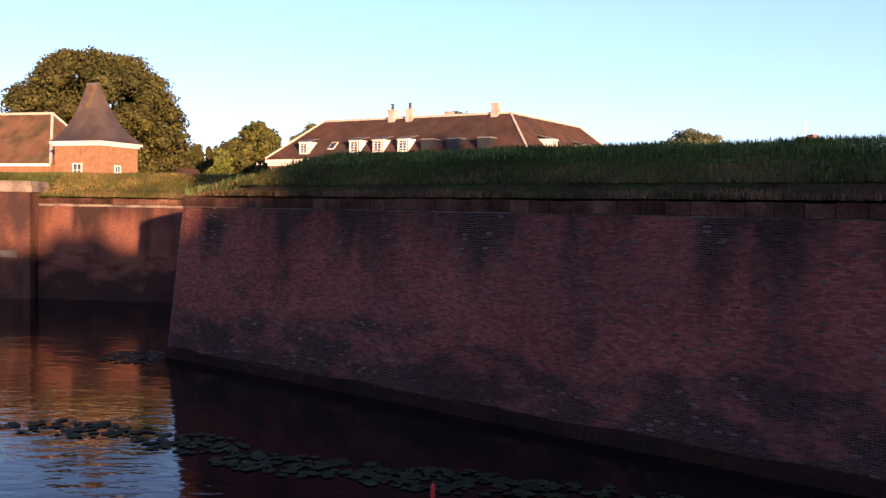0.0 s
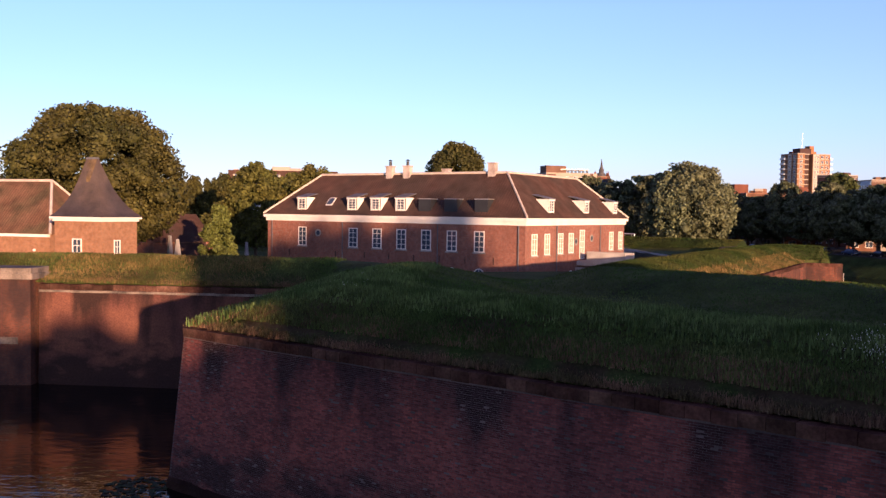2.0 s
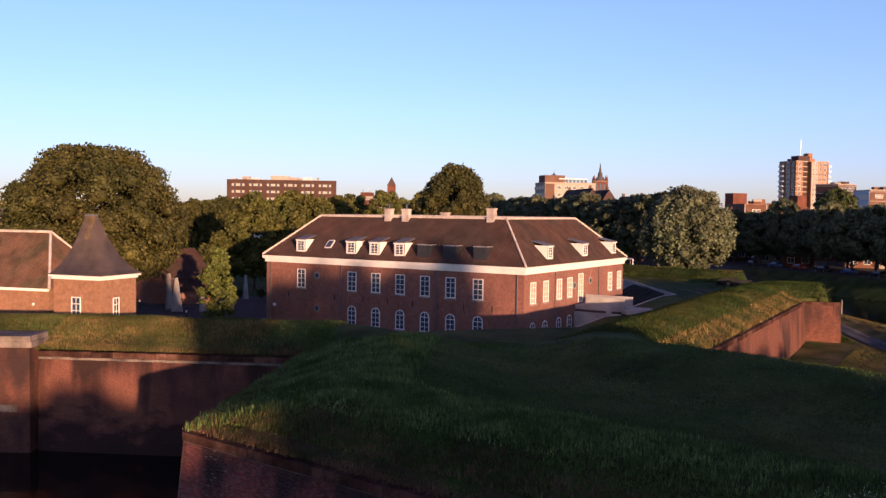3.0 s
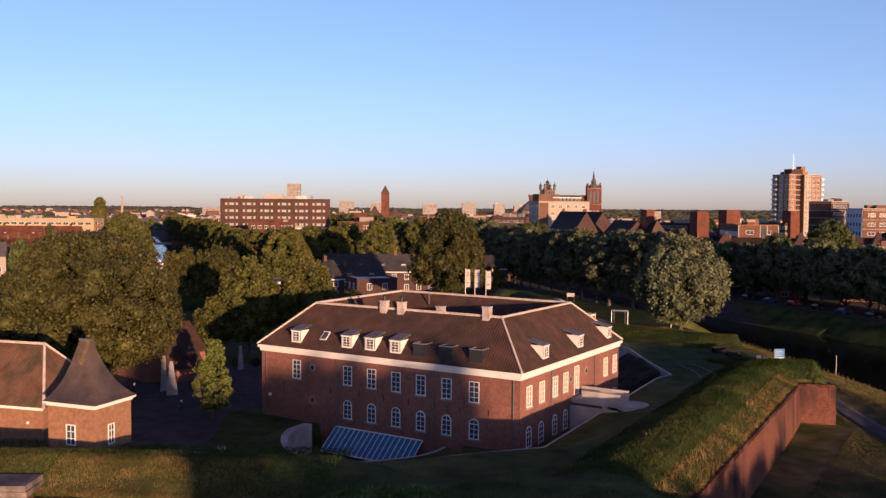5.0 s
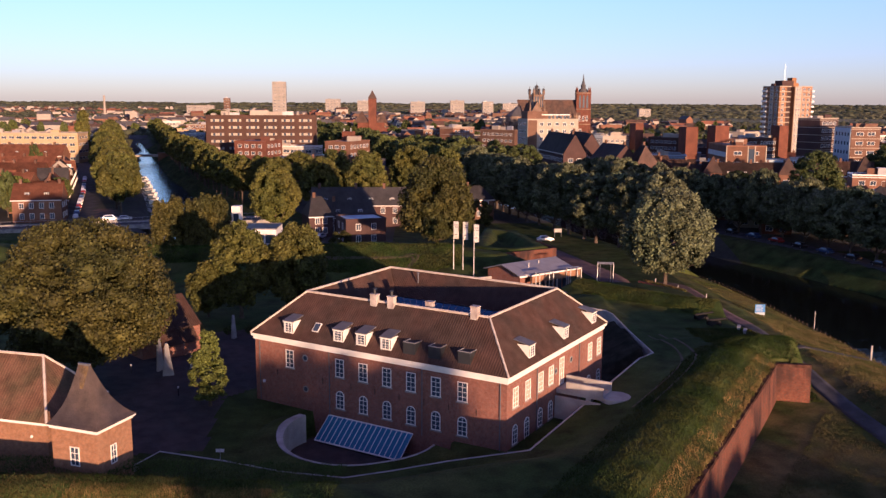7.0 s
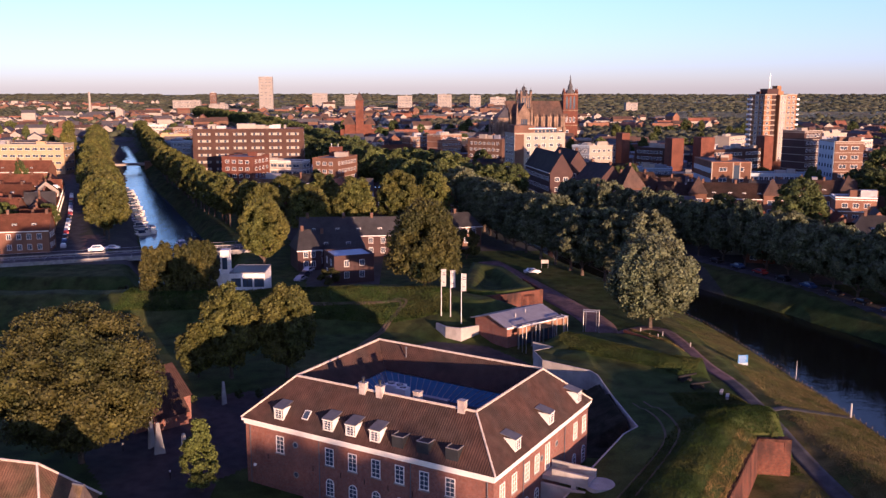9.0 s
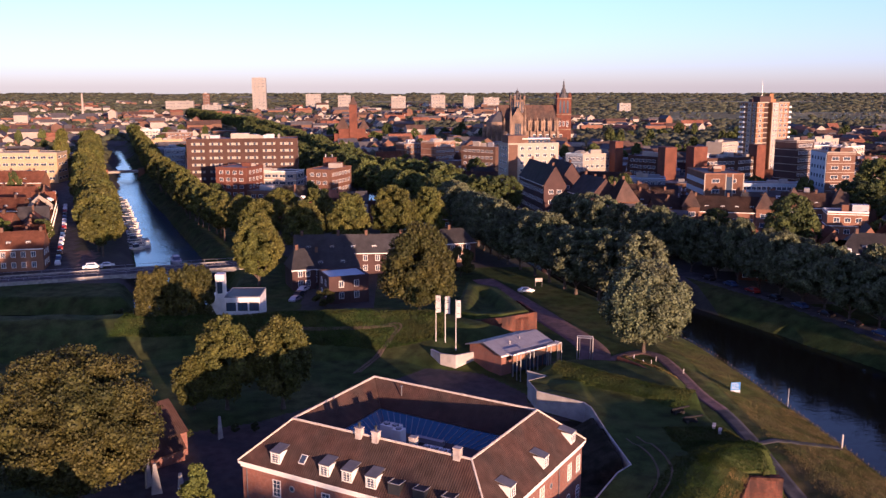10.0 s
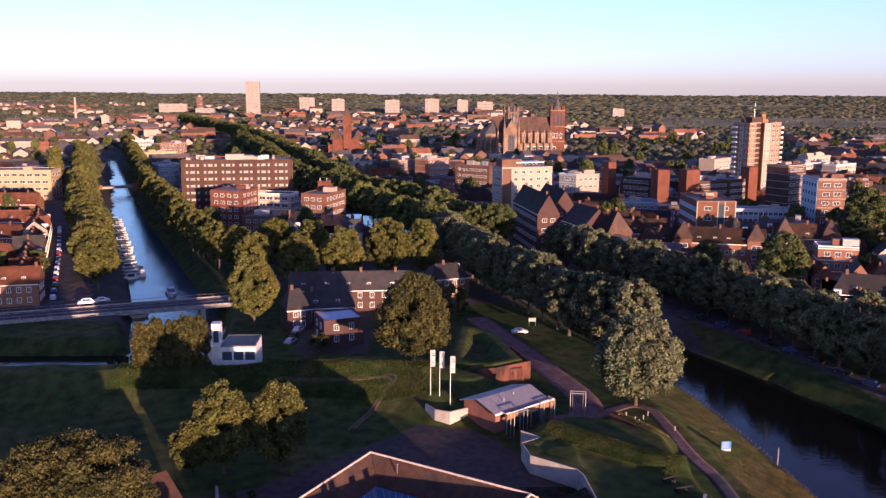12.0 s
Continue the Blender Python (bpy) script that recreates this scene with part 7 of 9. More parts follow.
# far tower blocks
for x, y, w, h, mat in ((-297, 1800, 27, 70.5, FAR_PLASTER), (-213, 2000, 33, 37, FAR_PLASTER), (-142, 2000, 28, 34, FAR_PLASTER), (-24, 2000, 32, 32, FAR_PLASTER), (65, 2000, 31, 35, FAR_PLASTER), (137, 2000, 24, 33, FAR_PLASTER), (182, 2000, 35, 29, FAR_PLASTER), (440, 1800, 24, 20, FAR_PLASTER), (-438, 2000, 14, 38, BROWN_BRICK), (-520, 2000, 60, 22, FAR_PLASTER), (-430, 1950, 40, 14, FAR_PLASTER)):
    block("far_tower_block", (x, y), (x + w, y + 2), 14.0, 3.0, 3.0 + h, max(3, int(h / 6)), (4.4, 1.5), 2.5, mat, "pale distant tower block above the trees", side=False, roof_boxes=1, seed=int(x))

# ---- cathedral ----
CATH_STONE = material("cathedral_stone", (0.27, 0.185, 0.12), 0.9, var=0.35, scale=0.15, fine=1.5, second=(0.15, 0.10, 0.072), second_scale=0.06)
cath = thing("cathedral", frame_at((76.5, 812.0), (155.5, 806.0), 3.0) @ Matrix.Diagonal((1, 1, 1.04, 1)), "large gothic stone cathedral with lantern and brick west tower", "cathedral")
bm = bmesh.new()
prism(bm, [(14, 6), (66, 6), (66, 20), (14, 20)], -1, 22)
part("nave", bm, CATH_STONE, cath)
bm = bmesh.new()
for y0, y1 in ((5.5, 13.0), (20.5, 13.0)):
    bm.faces.new([bm.verts.new(p) for p in ((14, y0, 22), (68, y0, 22), (68, y1, 35.5), (10, y1, 35.5))])
part("nave_roof", bm, BROWN_TILE, cath, "steep dark nave roof")
bm = bmesh.new()
prism(bm, [(14, -3), (66, -3), (66, 6), (14, 6)], -1, 13)
part("aisle", bm, CATH_STONE, cath)
bm = bmesh.new()
prism(bm, [(22, -6), (34, -6), (34, 26), (22, 26)], -1, 24)
for y in (-6, 26):
    r = [bm.verts.new((22, y, 24)), bm.verts.new((34, y, 24)), bm.verts.new((28, y, 34))]
    bm.faces.new(r)
part("transept", bm, CATH_STONE, cath)
bm = bmesh.new()
for x0 in (21.5, 34.5):
    bm.faces.new([bm.verts.new(p) for p in ((x0, -6.5, 23.5), (x0, 26.5, 23.5), (28, 26.5, 34.2), (28, -6.5, 34.2))])
part("transept_roof", bm, GREY_TILE, cath)
bm = bmesh.new()
prism(bm, [(0, 9), (4, 3), (14, 1), (14, 25), (4, 23), (0, 17)], -1, 21)
part("choir", bm, CATH_STONE, cath)
bm = bmesh.new()
tip_c = bm.verts.new((14, 13, 33))
ring = [bm.verts.new((*p, 21)) for p in ((14, 0.5), (4, 2.5), (-0.5, 9), (-0.5, 17), (4, 23.5), (14, 25.5))]
for p, q in zip(ring[:-1], ring[1:]):
    bm.faces.new((p, q, tip_c))
part("choir_roof", bm, GREY_TILE, cath)
for k in range(9):
    x = 16.0 + 6.0 * k
    for y0, zt in ((-5.0, 15.0), (-1.0, 21.0)):
        bm = bmesh.new()
        box(bm, x - 0.6, y0, -1, x + 0.6, y0 + 2.0, zt)
        bt = part("buttress", bm, CATH_STONE, cath)
        bm = bmesh.new()
        r = [bm.verts.new((x + a, y0 + 1 + b, zt)) for a, b in ((-0.7, -0.7), (0.7, -0.7), (0.7, 0.7), (-0.7, 0.7))]
        t = bm.verts.new((x, y0 + 1, zt + 4.5))
        for i in range(4):
            bm.faces.new((r[i], r[(i + 1) % 4], t))
        part("pinnacle", bm, CATH_STONE, bt)
    if not 20 < x < 36:
        part("window", TOWN_WIN[(3.2, 1.6)], None, cath, at=Matrix.Translation((x + 3.0, -3.0, 4.0)) @ Matrix.Diagonal((0.8, 1, 4.2, 1)))
bm = bmesh.new()
oct_ = [(28 + 6.8 * math.cos(a), 13 + 6.8 * math.sin(a)) for a in (math.pi / 8 + i * math.pi / 4 for i in range(8))]
prism(bm, oct_, 22, 40)
part("lantern", bm, CATH_STONE, cath, "octagonal stone lantern tower")
for x, y in oct_:
    bm = bmesh.new()
    tube(bm, (x, y, 36), (x, y, 40), 0.8, 0.7, 6), tube(bm, (x, y, 40), (x, y, 44.5), 0.7, 0.05, 6)
    part("pinnacle", bm, CATH_STONE, cath)
for i, (x, y) in enumerate(oct_):      # tall lights of the lantern, and a cupola on each corner turret
    p, q = Vector(oct_[i]), Vector(oct_[(i + 1) % 8])
    c = (p + q) / 2
    out = (c - Vector((28, 13))).normalized()
    bm = bmesh.new()
    t_ = (q - p).normalized() * 1.1
    for k in (-1, 1):
        o_ = c + out * 0.06 + t_ * k
        bm.faces.new([bm.verts.new((*(o_ + t_ * a_), z_)) for a_, z_ in ((-0.6, 29), (0.6, 29), (0.6, 37.5), (0.0, 38.8), (-0.6, 37.5))])
    part("lantern_light", bm, PANE, cath, "tall dark lantern window")
    if i % 2:
        bm = bmesh.new()
        tube(bm, (x, y, 40), (x, y, 43.6), 1.25, 1.15, 8)
        cup = part("corner_cupola", bm, CATH_STONE, cath)
        bm = bmesh.new()
        tube(bm, (x, y, 43.6), (x, y, 45.0), 1.5, 0.95, 8), tube(bm, (x, y, 45.0), (x, y, 47.6), 0.35, 0.04, 6)
        part("cupola_cap", bm, GREY_TILE, cup)
bm = bmesh.new()
tube(bm, (28, 13, 40), (28, 13, 43), 4.6, 3.0, 8), tube(bm, (28, 13, 43), (28, 13, 46.5), 1.6, 1.5, 8), tube(bm, (28, 13, 46.5), (28, 13, 48.2), 1.9, 0.7, 8), tube(bm, (28, 13, 48.2), (28, 13, 51), 0.3, 0.03, 8)
part("lantern_cap", bm, GREY_TILE, cath)
bm = bmesh.new()
prism(bm, [(64, 7), (77, 7), (77, 20), (64, 20)], -1, 42)
part("west_tower", bm, RED_BRICK, cath, "red brick west tower")
for z in (14, 27, 41):
    bm = bmesh.new()
    prism(bm, [(63.6, 6.6), (77.4, 6.6), (77.4, 20.4), (63.6, 20.4)], z, z + 0.8)
    part("tower_band", bm, CATH_STONE, cath)
for x in (67.2, 70.5, 73.8):
    bm = bmesh.new()
    bm.faces.new([bm.verts.new((x + a_, 6.94, z_)) for a_, z_ in ((-0.9, 28.6), (0.9, 28.6), (0.9, 38.2), (0.0, 40.0), (-0.9, 38.2))])
    part("belfry_opening", bm, PANE, cath, "tall dark belfry opening")
    for z, h in ((17.0, 3.6),):
        part("window", TOWN_WIN[(1.3, 1.7)], None, cath, at=Matrix.Translation((x, 7, z)) @ Matrix.Diagonal((1.4, 1, h / 1.7 * 1.3, 1)))
for x, y in ((64.8, 7.8), (76.2, 7.8), (64.8, 19.2), (76.2, 19.2)):
    bm = bmesh.new()
    tube(bm, (x, y, 0), (x, y, 43), 1.2, 1.0, 6), tube(bm, (x, y, 43), (x, y, 47), 1.0, 0.05, 6)
    part("corner_turret", bm, RED_BRICK, cath)
bm = bmesh.new()
tube(bm, (70.5, 13.5, 42), (70.5, 13.5, 45), 4.6, 3.6, 8), tube(bm, (70.5, 13.5, 45), (70.5, 13.5, 48), 2.4, 2.2, 8), tube(bm, (70.5, 13.5, 48), (70.5, 13.5, 50), 2.2, 1.4, 8), tube(bm, (70.5, 13.5, 50), (70.5, 13.5, 58.0), 1.2, 0.1, 8)
part("spire", bm, GREY_TILE, cath, "slate spire of the west tower")

for k in range(11):
    a = math.pi * (0.5 + k / 10)
    x, y = 14 + 17 * math.cos(a), 13 - 15 * math.sin(a)
    bm = bmesh.new()
    tube(bm, (x, y, -1), (x, y, 15), 1.0, 0.8, 6), tube(bm, (x, y, 15), (x, y, 20), 0.8, 0.05, 6)
    tube(bm, (x, y, 14), (14 + 11 * math.cos(a), 13 - 10 * math.sin(a), 20), 0.5, 0.5, 4)
    part("flying_buttress", bm, CATH_STONE, cath)
for x, y, zt in ((21.5, -6.5, 26), (34.5, -6.5, 26), (21.5, 26.5, 26), (34.5, 26.5, 26)):
    bm = bmesh.new()
    tube(bm, (x, y, -1), (x, y, zt), 1.3, 1.1, 6), tube(bm, (x, y, zt), (x, y, zt + 9), 1.1, 0.05, 6)
    part("transept_turret", bm, CATH_STONE, cath)
bm = bmesh.new()
prism(bm, [(25.2, -6.12), (30.8, -6.12), (30.8, -6.0), (25.2, -6.0)], 7, 20)
part("transept_window", bm, PANE, cath, "tall dark traceried window")
for x in (26.4, 28.0, 29.6):
    bm = bmesh.new()
    box(bm, x - 0.12, -6.25, 7, x + 0.12, -6.125, 20)
    part("mullion", bm, CATH_STONE, cath)

# second church and a brick hall
ch2 = thing("brick_church", Matrix.Translation((-59.0, 826.0, 3.0)) @ Matrix.Diagonal((0.72, 0.72, 1.1, 1)), "brick church with a square tower and pyramid roof", "church")
for x0, y0, x1, y1, h in ((0, 0, 34, 16, 14), (14, -2, 24, 8, 34), (-6, 2, 0, 14, 10), (34, 2, 40, 14, 10)):
    bm = bmesh.new()
    prism(bm, [(x0, y0), (x1, y0), (x1, y1), (x0, y1)], -1, h)
    part("wall", bm, RED_BRICK, ch2)
for cx, cy, r, z0, z1 in ((19, 3, 5.5, 34, 41), (5, 8, 9, 14, 24), (32, 8, 7, 14, 22)):
    bm = bmesh.new()
    r_ = [bm.verts.new((cx + a * r, cy + c * r, z0)) for a, c in ((-1, -1), (1, -1), (1, 1), (-1, 1))]
    t_ = bm.verts.new((cx, cy, z1))
    for i in range(4):
        bm.faces.new((r_[i], r_[(i + 1) % 4], t_))
    part("roof", bm, BROWN_TILE, ch2)

# ---- houses ----
def town_house(name, w, d, eave, ridge, wall, roof, label, cross=False, dormers=1, group=""):
    """A house with its front at y = 0; the ridge runs along x, or along y when cross is set."""
    h = thing(name, (0, 0, 0), label, "house", group)
    bm = bmesh.new()
    prism(bm, [(0, 0), (w, 0), (w, d), (0, d)], -1.0, eave)
    if cross:
        for y in (0, d):
            bm.faces.new([bm.verts.new(p) for p in ((0, y, eave), (w, y, eave), (w / 2, y, ridge))][::1 if y == 0 else -1])
    else:
        for x in (0, w):
            bm.faces.new([bm.verts.new(p) for p in ((x, 0, eave), (x, d, eave), (x, d / 2, ridge))][::-1 if x == 0 else 1])
    part("wall", bm, wall, h)
    for sgn in (0, 1):
        bm = bmesh.new()
        if cross:
            x0, x1 = (-0.3, w / 2) if sgn == 0 else (w + 0.3, w / 2)
            q = [(x0, -0.2, eave - 0.15), (x1, -0.2, ridge + 0.1), (x1, d + 0.2, ridge + 0.1), (x0, d + 0.2, eave - 0.15)]
        else:
            y0, y1 = (-0.3, d / 2) if sgn == 0 else (d + 0.3, d / 2)
            q = [(-0.1, y0, eave - 0.15), (w + 0.1, y0, eave - 0.15), (w + 0.1, y1, ridge + 0.1), (-0.1, y1, ridge + 0.1)]
        f = bm.faces.new([bm.verts.new(p) for p in q])
        bmesh.ops.solidify(bm, geom=[f], thickness=0.12)
        part("roof", bm, roof, h)
    bm = bmesh.new()
    box(bm, w * 0.12, d / 2 - 0.35, ridge - 1.2, w * 0.12 + 0.6, d / 2 + 0.35, ridge + 0.9)
    part("chimney", bm, BROWN_BRICK, h)
    for z in (1.0, 4.0):
        for x in (0.27, 0.73):
            if z + 1.7 < eave:
                part("window", TOWN_WIN[(1.9, 1.6)], None, h, at=Matrix.Translation((w * x, 0, z)))
    if dormers and not cross:
        bm = bmesh.new()
        x, z = w * 0.5, eave + 0.4
        box(bm, x - 1.0, 0.5, z, x + 1.0, d / 2 - 0.6, z + 1.6)
        dm = part("dormer", bm, WHITE, h)
        part("window", TOWN_WIN[(1.1, 1.3)], None, dm, at=Matrix.Translation((x, 0.5, z + 0.1)))
    return h


HOUSES = [
    town_house("house", 7.5, 9.0, 6.2, 10.6, TOWN_BRICK, RED_TILE, "narrow brick town house with an orange tiled roof", group="town houses"),
    town_house("house", 8.5, 9.5, 6.4, 10.8, BROWN_BRICK, BROWN_TILE, "brown brick town house with a brown tiled roof", group="town houses"),
    town_house("house", 7.0, 10.0, 7.2, 11.8, TOWN_BRICK, GREY_TILE, "brick town house with a grey slated roof", cross=True, dormers=0, group="town houses"),
    town_house("house", 8.0, 9.0, 8.6, 12.4, PLASTER, GREY_TILE, "pale plastered town house with a slate roof", group="town houses"),
    town_house("house", 7.5, 9.0, 6.0, 10.2, TOWN_BRICK, RED_TILE, "brick town house with its gable to the street", cross=True, dormers=0, group="town houses"),
]
FLATS = []
for i, (w, d, h, mat) in enumerate(((14, 11, 9.0, BROWN_BRICK), (18, 12, 11.5, TOWN_BRICK), (12, 10, 7.5, PLASTER))):
    FLATS.append(block("town_block", (0, 0), (w, 0), d, 0.0, h, 3, (1.9, 1.6), 1.6, mat, "flat-roofed town block between houses", side=False, roof_boxes=2, seed=40 + i))
for ob in HOUSES + FLATS:
    ob.location = (0, 1480 + 20 * (HOUSES + FLATS).index(ob), 2.8)

KEEP_OUT = [(-80, 450, 34), (-82, 417, 22), (-60, 424, 18), (-36, 398, 16), (-58, 380, 14), (60, 416, 20), (-230, 520, 40), (132, 374, 24), (166, 396, 22), (192, 390, 18), (190, 416, 14), (130, 470, 22), (165, 448, 22), (180, 455, 16), (212, 508, 20), (115, 820, 50), (58, 360, 26), (72, 330, 20), (95, 335, 26), (104, 300, 10), (100, 245, 10), (115, 312, 24), (152, 322, 18), (147, 290, 14), (-195, 425, 20), (-180, 385, 18), (-165, 345, 18), (-150, 306, 18), (-114, 268, 14), (117, 261, 9)]


def free(x, y, margin=0.0):
    p = (np.array([float(x)]), np.array([float(y)]))
    if signed(RIVER_RIGHT, *p)[0] > -24 - margin or signed(RIVER_LEFT, *p)[0] > -27 - margin:
        return False
    if polyline_distance(AVENUE, *p)[0] < 24 + margin or polyline_distance(ROAD_L, *p)[0] < 20 + margin:
        return False
    if y < 225 or (-66 < x < 60 and y < 335) or (x < 118 and x > 0 and y < 240) or (x < -40 and y < 268):
        return False
    return all(math.hypot(x - a, y - c) > r + margin for a, c, r in KEEP_OUT)


def in_view(x, y):
    return abs(x - 0.053 * y) < 0.53 * y + 12


town_rng = random.Random(12)
spots = []
for j in range(0, 23):
    for i in range(-16, 16):
        cx0, cy0 = i * 36.0 + (j % 2) * 14, 236.0 + j * 33.0
        if not in_view(cx0, cy0) or cy0 > 660:
            continue
        turn = (-0.32 if cx0 > 40 else 0.30 if cx0 < -90 else 0.12) + town_rng.uniform(-0.12, 0.12) + (math.pi / 2 if town_rng.random() < 0.35 else 0)
        cell = Matrix.Translation((cx0, cy0, 2.8)) @ Matrix.Rotation(turn, 4, "Z")
        detailed = cy0 < 395
        x = -16.0
        for side in (0, 1):
            x = -16.0
            while x < (11.0 if detailed else 8.0):
                if detailed:
                    flat = town_rng.random() < 0.10
                    src = town_rng.choice(FLATS) if flat else town_rng.choice(HOUSES)
                    w = 15.0 if flat else 8.3
                    m = cell @ Matrix.Translation((x, -13.0 if side == 0 else 4.0, 0))
                    c = m @ Vector((w / 2, 5, 0))
                    if free(c.x, c.y) and town_rng.random() < 0.9:
                        k = town_rng.uniform(0.9, 1.12)
                        copy_thing(src, m @ Matrix.Diagonal((1.0, 1.0, k, 1.0)))
                    x += w
                else:
                    w = town_rng.uniform(13, 30)
                    m = cell @ Matrix.Translation((x, -13.0 if side == 0 else 4.0, 0))
                    c = m @ Vector((w / 2, 5, 0))
                    if free(c.x, c.y) and town_rng.random() < 0.88:
                        spots.append((m, w))
                    x += w + 1.5


def terrace(m, w, rng):
    """A terrace further off: one wall, two roof slopes, its chimneys and windows."""
    d, eave = rng.uniform(8.5, 11.0), rng.uniform(5.5, 8.5)
    ridge = eave + rng.uniform(3.2, 4.6)
    roof, wall = rng.choice((RED_TILE, BROWN_TILE, BROWN_TILE, GREY_TILE, GREY_TILE)), rng.choice((TOWN_BRICK, BROWN_BRICK, BROWN_BRICK, PLASTER))
    flat = rng.random() < 0.4
    t = thing("terrace", m, "row of brick town houses under one roof" if not flat else "flat-roofed row of town houses", "house", "terraces")
    bm = bmesh.new()
    prism(bm, [(0, 0), (w, 0), (w, d), (0, d)], -1.0, eave)
    if not flat:
        for x in (0, w):
            bm.faces.new([bm.verts.new(p) for p in ((x, 0, eave), (x, d, eave), (x, d / 2, ridge))])
    part("wall", bm, wall, t)
    if flat:
        bm = bmesh.new()
        box(bm, -0.2, -0.2, eave, w + 0.2, d + 0.2, eave + 0.3), box(bm, w * 0.3, d * 0.4, eave + 0.3, w * 0.3 + 3, d * 0.4 + 2, eave + 1.8)
        part("roof", bm, FLAT_ROOF, t)
    else:
        for y0 in (-0.3, d + 0.3):
            bm = bmesh.new()
            f = bm.faces.new([bm.verts.new(p) for p in ((-0.1, y0, eave - 0.1), (w + 0.1, y0, eave - 0.1), (w + 0.1, d / 2, ridge), (-0.1, d / 2, ridge))])
            bmesh.ops.solidify(bm, geom=[f], thickness=0.15)
            part("roof", bm, roof, t)
        bm = bmesh.new()
        box(bm, 3, d / 2 - 0.4, ridge - 0.8, 4.1, d / 2 + 0.4, ridge + 1.0)
        part("chimney", bm, BROWN_BRICK, t)
    bm = bmesh.new()
    for z in (1.0, 3.8):
        for k in range(int(w / 2.6)):
            box(bm, 0.8 + k * 2.6, -0.05, z, 2.2 + k * 2.6, 0.0, z + 1.5)
    tagged(part("window_strip", bm, WHITE if rng.random() < 0.4 else PANE, t), kind="stuff")


for m, w in spots:
    terrace(m, w, town_rng)
# ---- houses and streets just outside the fort ----
def long_house(name, p0, p1, depth, z0, eave, ridge, wall, roof, label, win=(1.3, 1.7), gap=1.3, floors=2, dormers=(), chimneys=(0.2, 0.7), hip=0.0):
    """A gabled or hipped row on a front line."""
    m = frame_at(p0, p1, z0)
    w = (Vector(p1) - Vector(p0)).length
    h = thing(name, m, label, "house")
    bm = bmesh.new()
    prism(bm, [(0, 0), (w, 0), (w, depth), (0, depth)], -1.0, eave)
    if not hip:
        for x in (0, w):
            bm.faces.new([bm.verts.new(p) for p in ((x, 0, eave), (x, depth, eave), (x, depth / 2, ridge))])
    part("wall", bm, wall, h)
    for y0 in (-0.4, depth + 0.4):
        bm = bmesh.new()
        f = bm.faces.new([bm.verts.new(p) for p in ((-0.3, y0, eave - 0.15), (w + 0.3, y0, eave - 0.15), (w + 0.3 - hip, depth / 2, ridge), (-0.3 + hip, depth / 2, ridge))])
        bmesh.ops.solidify(bm, geom=[f], thickness=0.15)
        part("roof", bm, roof, h)
    if hip:
        for x0, x1 in ((-0.3, hip - 0.3), (w + 0.3, w + 0.3 - hip)):
            bm = bmesh.new()
            bm.faces.new([bm.verts.new(p) for p in ((x0, -0.4, eave - 0.15), (x0, depth + 0.4, eave - 0.15), (x1, depth / 2, ridge))])
            part("roof", bm, roof, h)
    bm = bmesh.new()
    box(bm, -0.3, -0.5, eave - 0.3, w + 0.3, -0.38, eave - 0.05)
    part("gutter", bm, WHITE, h)
    for c in chimneys:
        bm = bmesh.new()
        box(bm, w * c, depth / 2 - 0.4, ridge - 1.4, w * c + 0.8, depth / 2 + 0.4, ridge + 1.0), box(bm, w * c - 0.06, depth / 2 - 0.46, ridge + 1.0, w * c + 0.86, depth / 2 + 0.46, ridge + 1.12)
        part("chimney", bm, BROWN_BRICK, h)
    storey = (eave - 0.4) / floors
    windows_on(h, Matrix.Identity(4), w, 0.9, floors, storey, win, gap)
    windows_on(h, frame_at((w, 0), (w, depth)), depth, 0.9, floors, storey, win, gap)
    for c in dormers:
        x = w * c
        bm = bmesh.new()
        y = depth * 0.14
        box(bm, x - 0.8, y, eave + 0.5, x + 0.8, depth * 0.45, eave + 2.1)
        dm = part("dormer", bm, GREY_TILE, h)
        part("window", TOWN_WIN[(1.1, 1.3)], None, dm, at=Matrix.Translation((x, y, eave + 0.65)))
    return h


# Dark brick on these houses: the street's shade put into the wall colour.
long_house("row_house", (-32.0, 253.5), (2.0, 254.5), 9.0, 3.0, 6.2, 11.0, DARK_BRICK, GREY_TILE, "long dark-roofed brick row of houses with dormers", gap=2.3, dormers=(0.12, 0.32, 0.5, 0.68, 0.88), chimneys=(0.05, 0.36, 0.6, 0.9))
long_house("row_house", (-27.5, 239.0), (-12.5, 240.5), 8.5, 3.0, 4.6, 8.8, DARK_BRICK, GREY_TILE, "low dark-roofed house before a brick row", dormers=(0.3, 0.7), chimneys=(0.2,), hip=2.0, gap=2.4)
long_house("row_house", (-30.0, 233.0), (-24.0, 235.0), 10.0, 3.0, 5.6, 10.4, DARK_BRICK, GREY_TILE, "dark-roofed brick house at the end of a row", chimneys=(0.3,), hip=2.0)
block("flat_house", (-19.0, 217.0), (-9.3, 220.5), 10.0, 3.0, 9.6, 2, (1.3, 1.7), 2.2, DARK_BRICK, "flat-roofed brick house, walls darkened for shade, with a pale blue roof", roof_boxes=0, seed=60, roof=BLUE_PANEL)
long_house("row_house", (10.0, 268.0), (22.0, 272.0), 9.0, 3.0, 6.0, 10.0, BROWN_BRICK, GREY_TILE, "dark brick house under the riverside trees", hip=3.0, chimneys=(0.4,))
long_house("row_house", (6.0, 318.0), (20.0, 312.0), 9.0, 3.0, 7.0, 11.5, TOWN_BRICK, RED_TILE, "brick house with an orange roof behind tall trees", dormers=(0.3, 0.7))
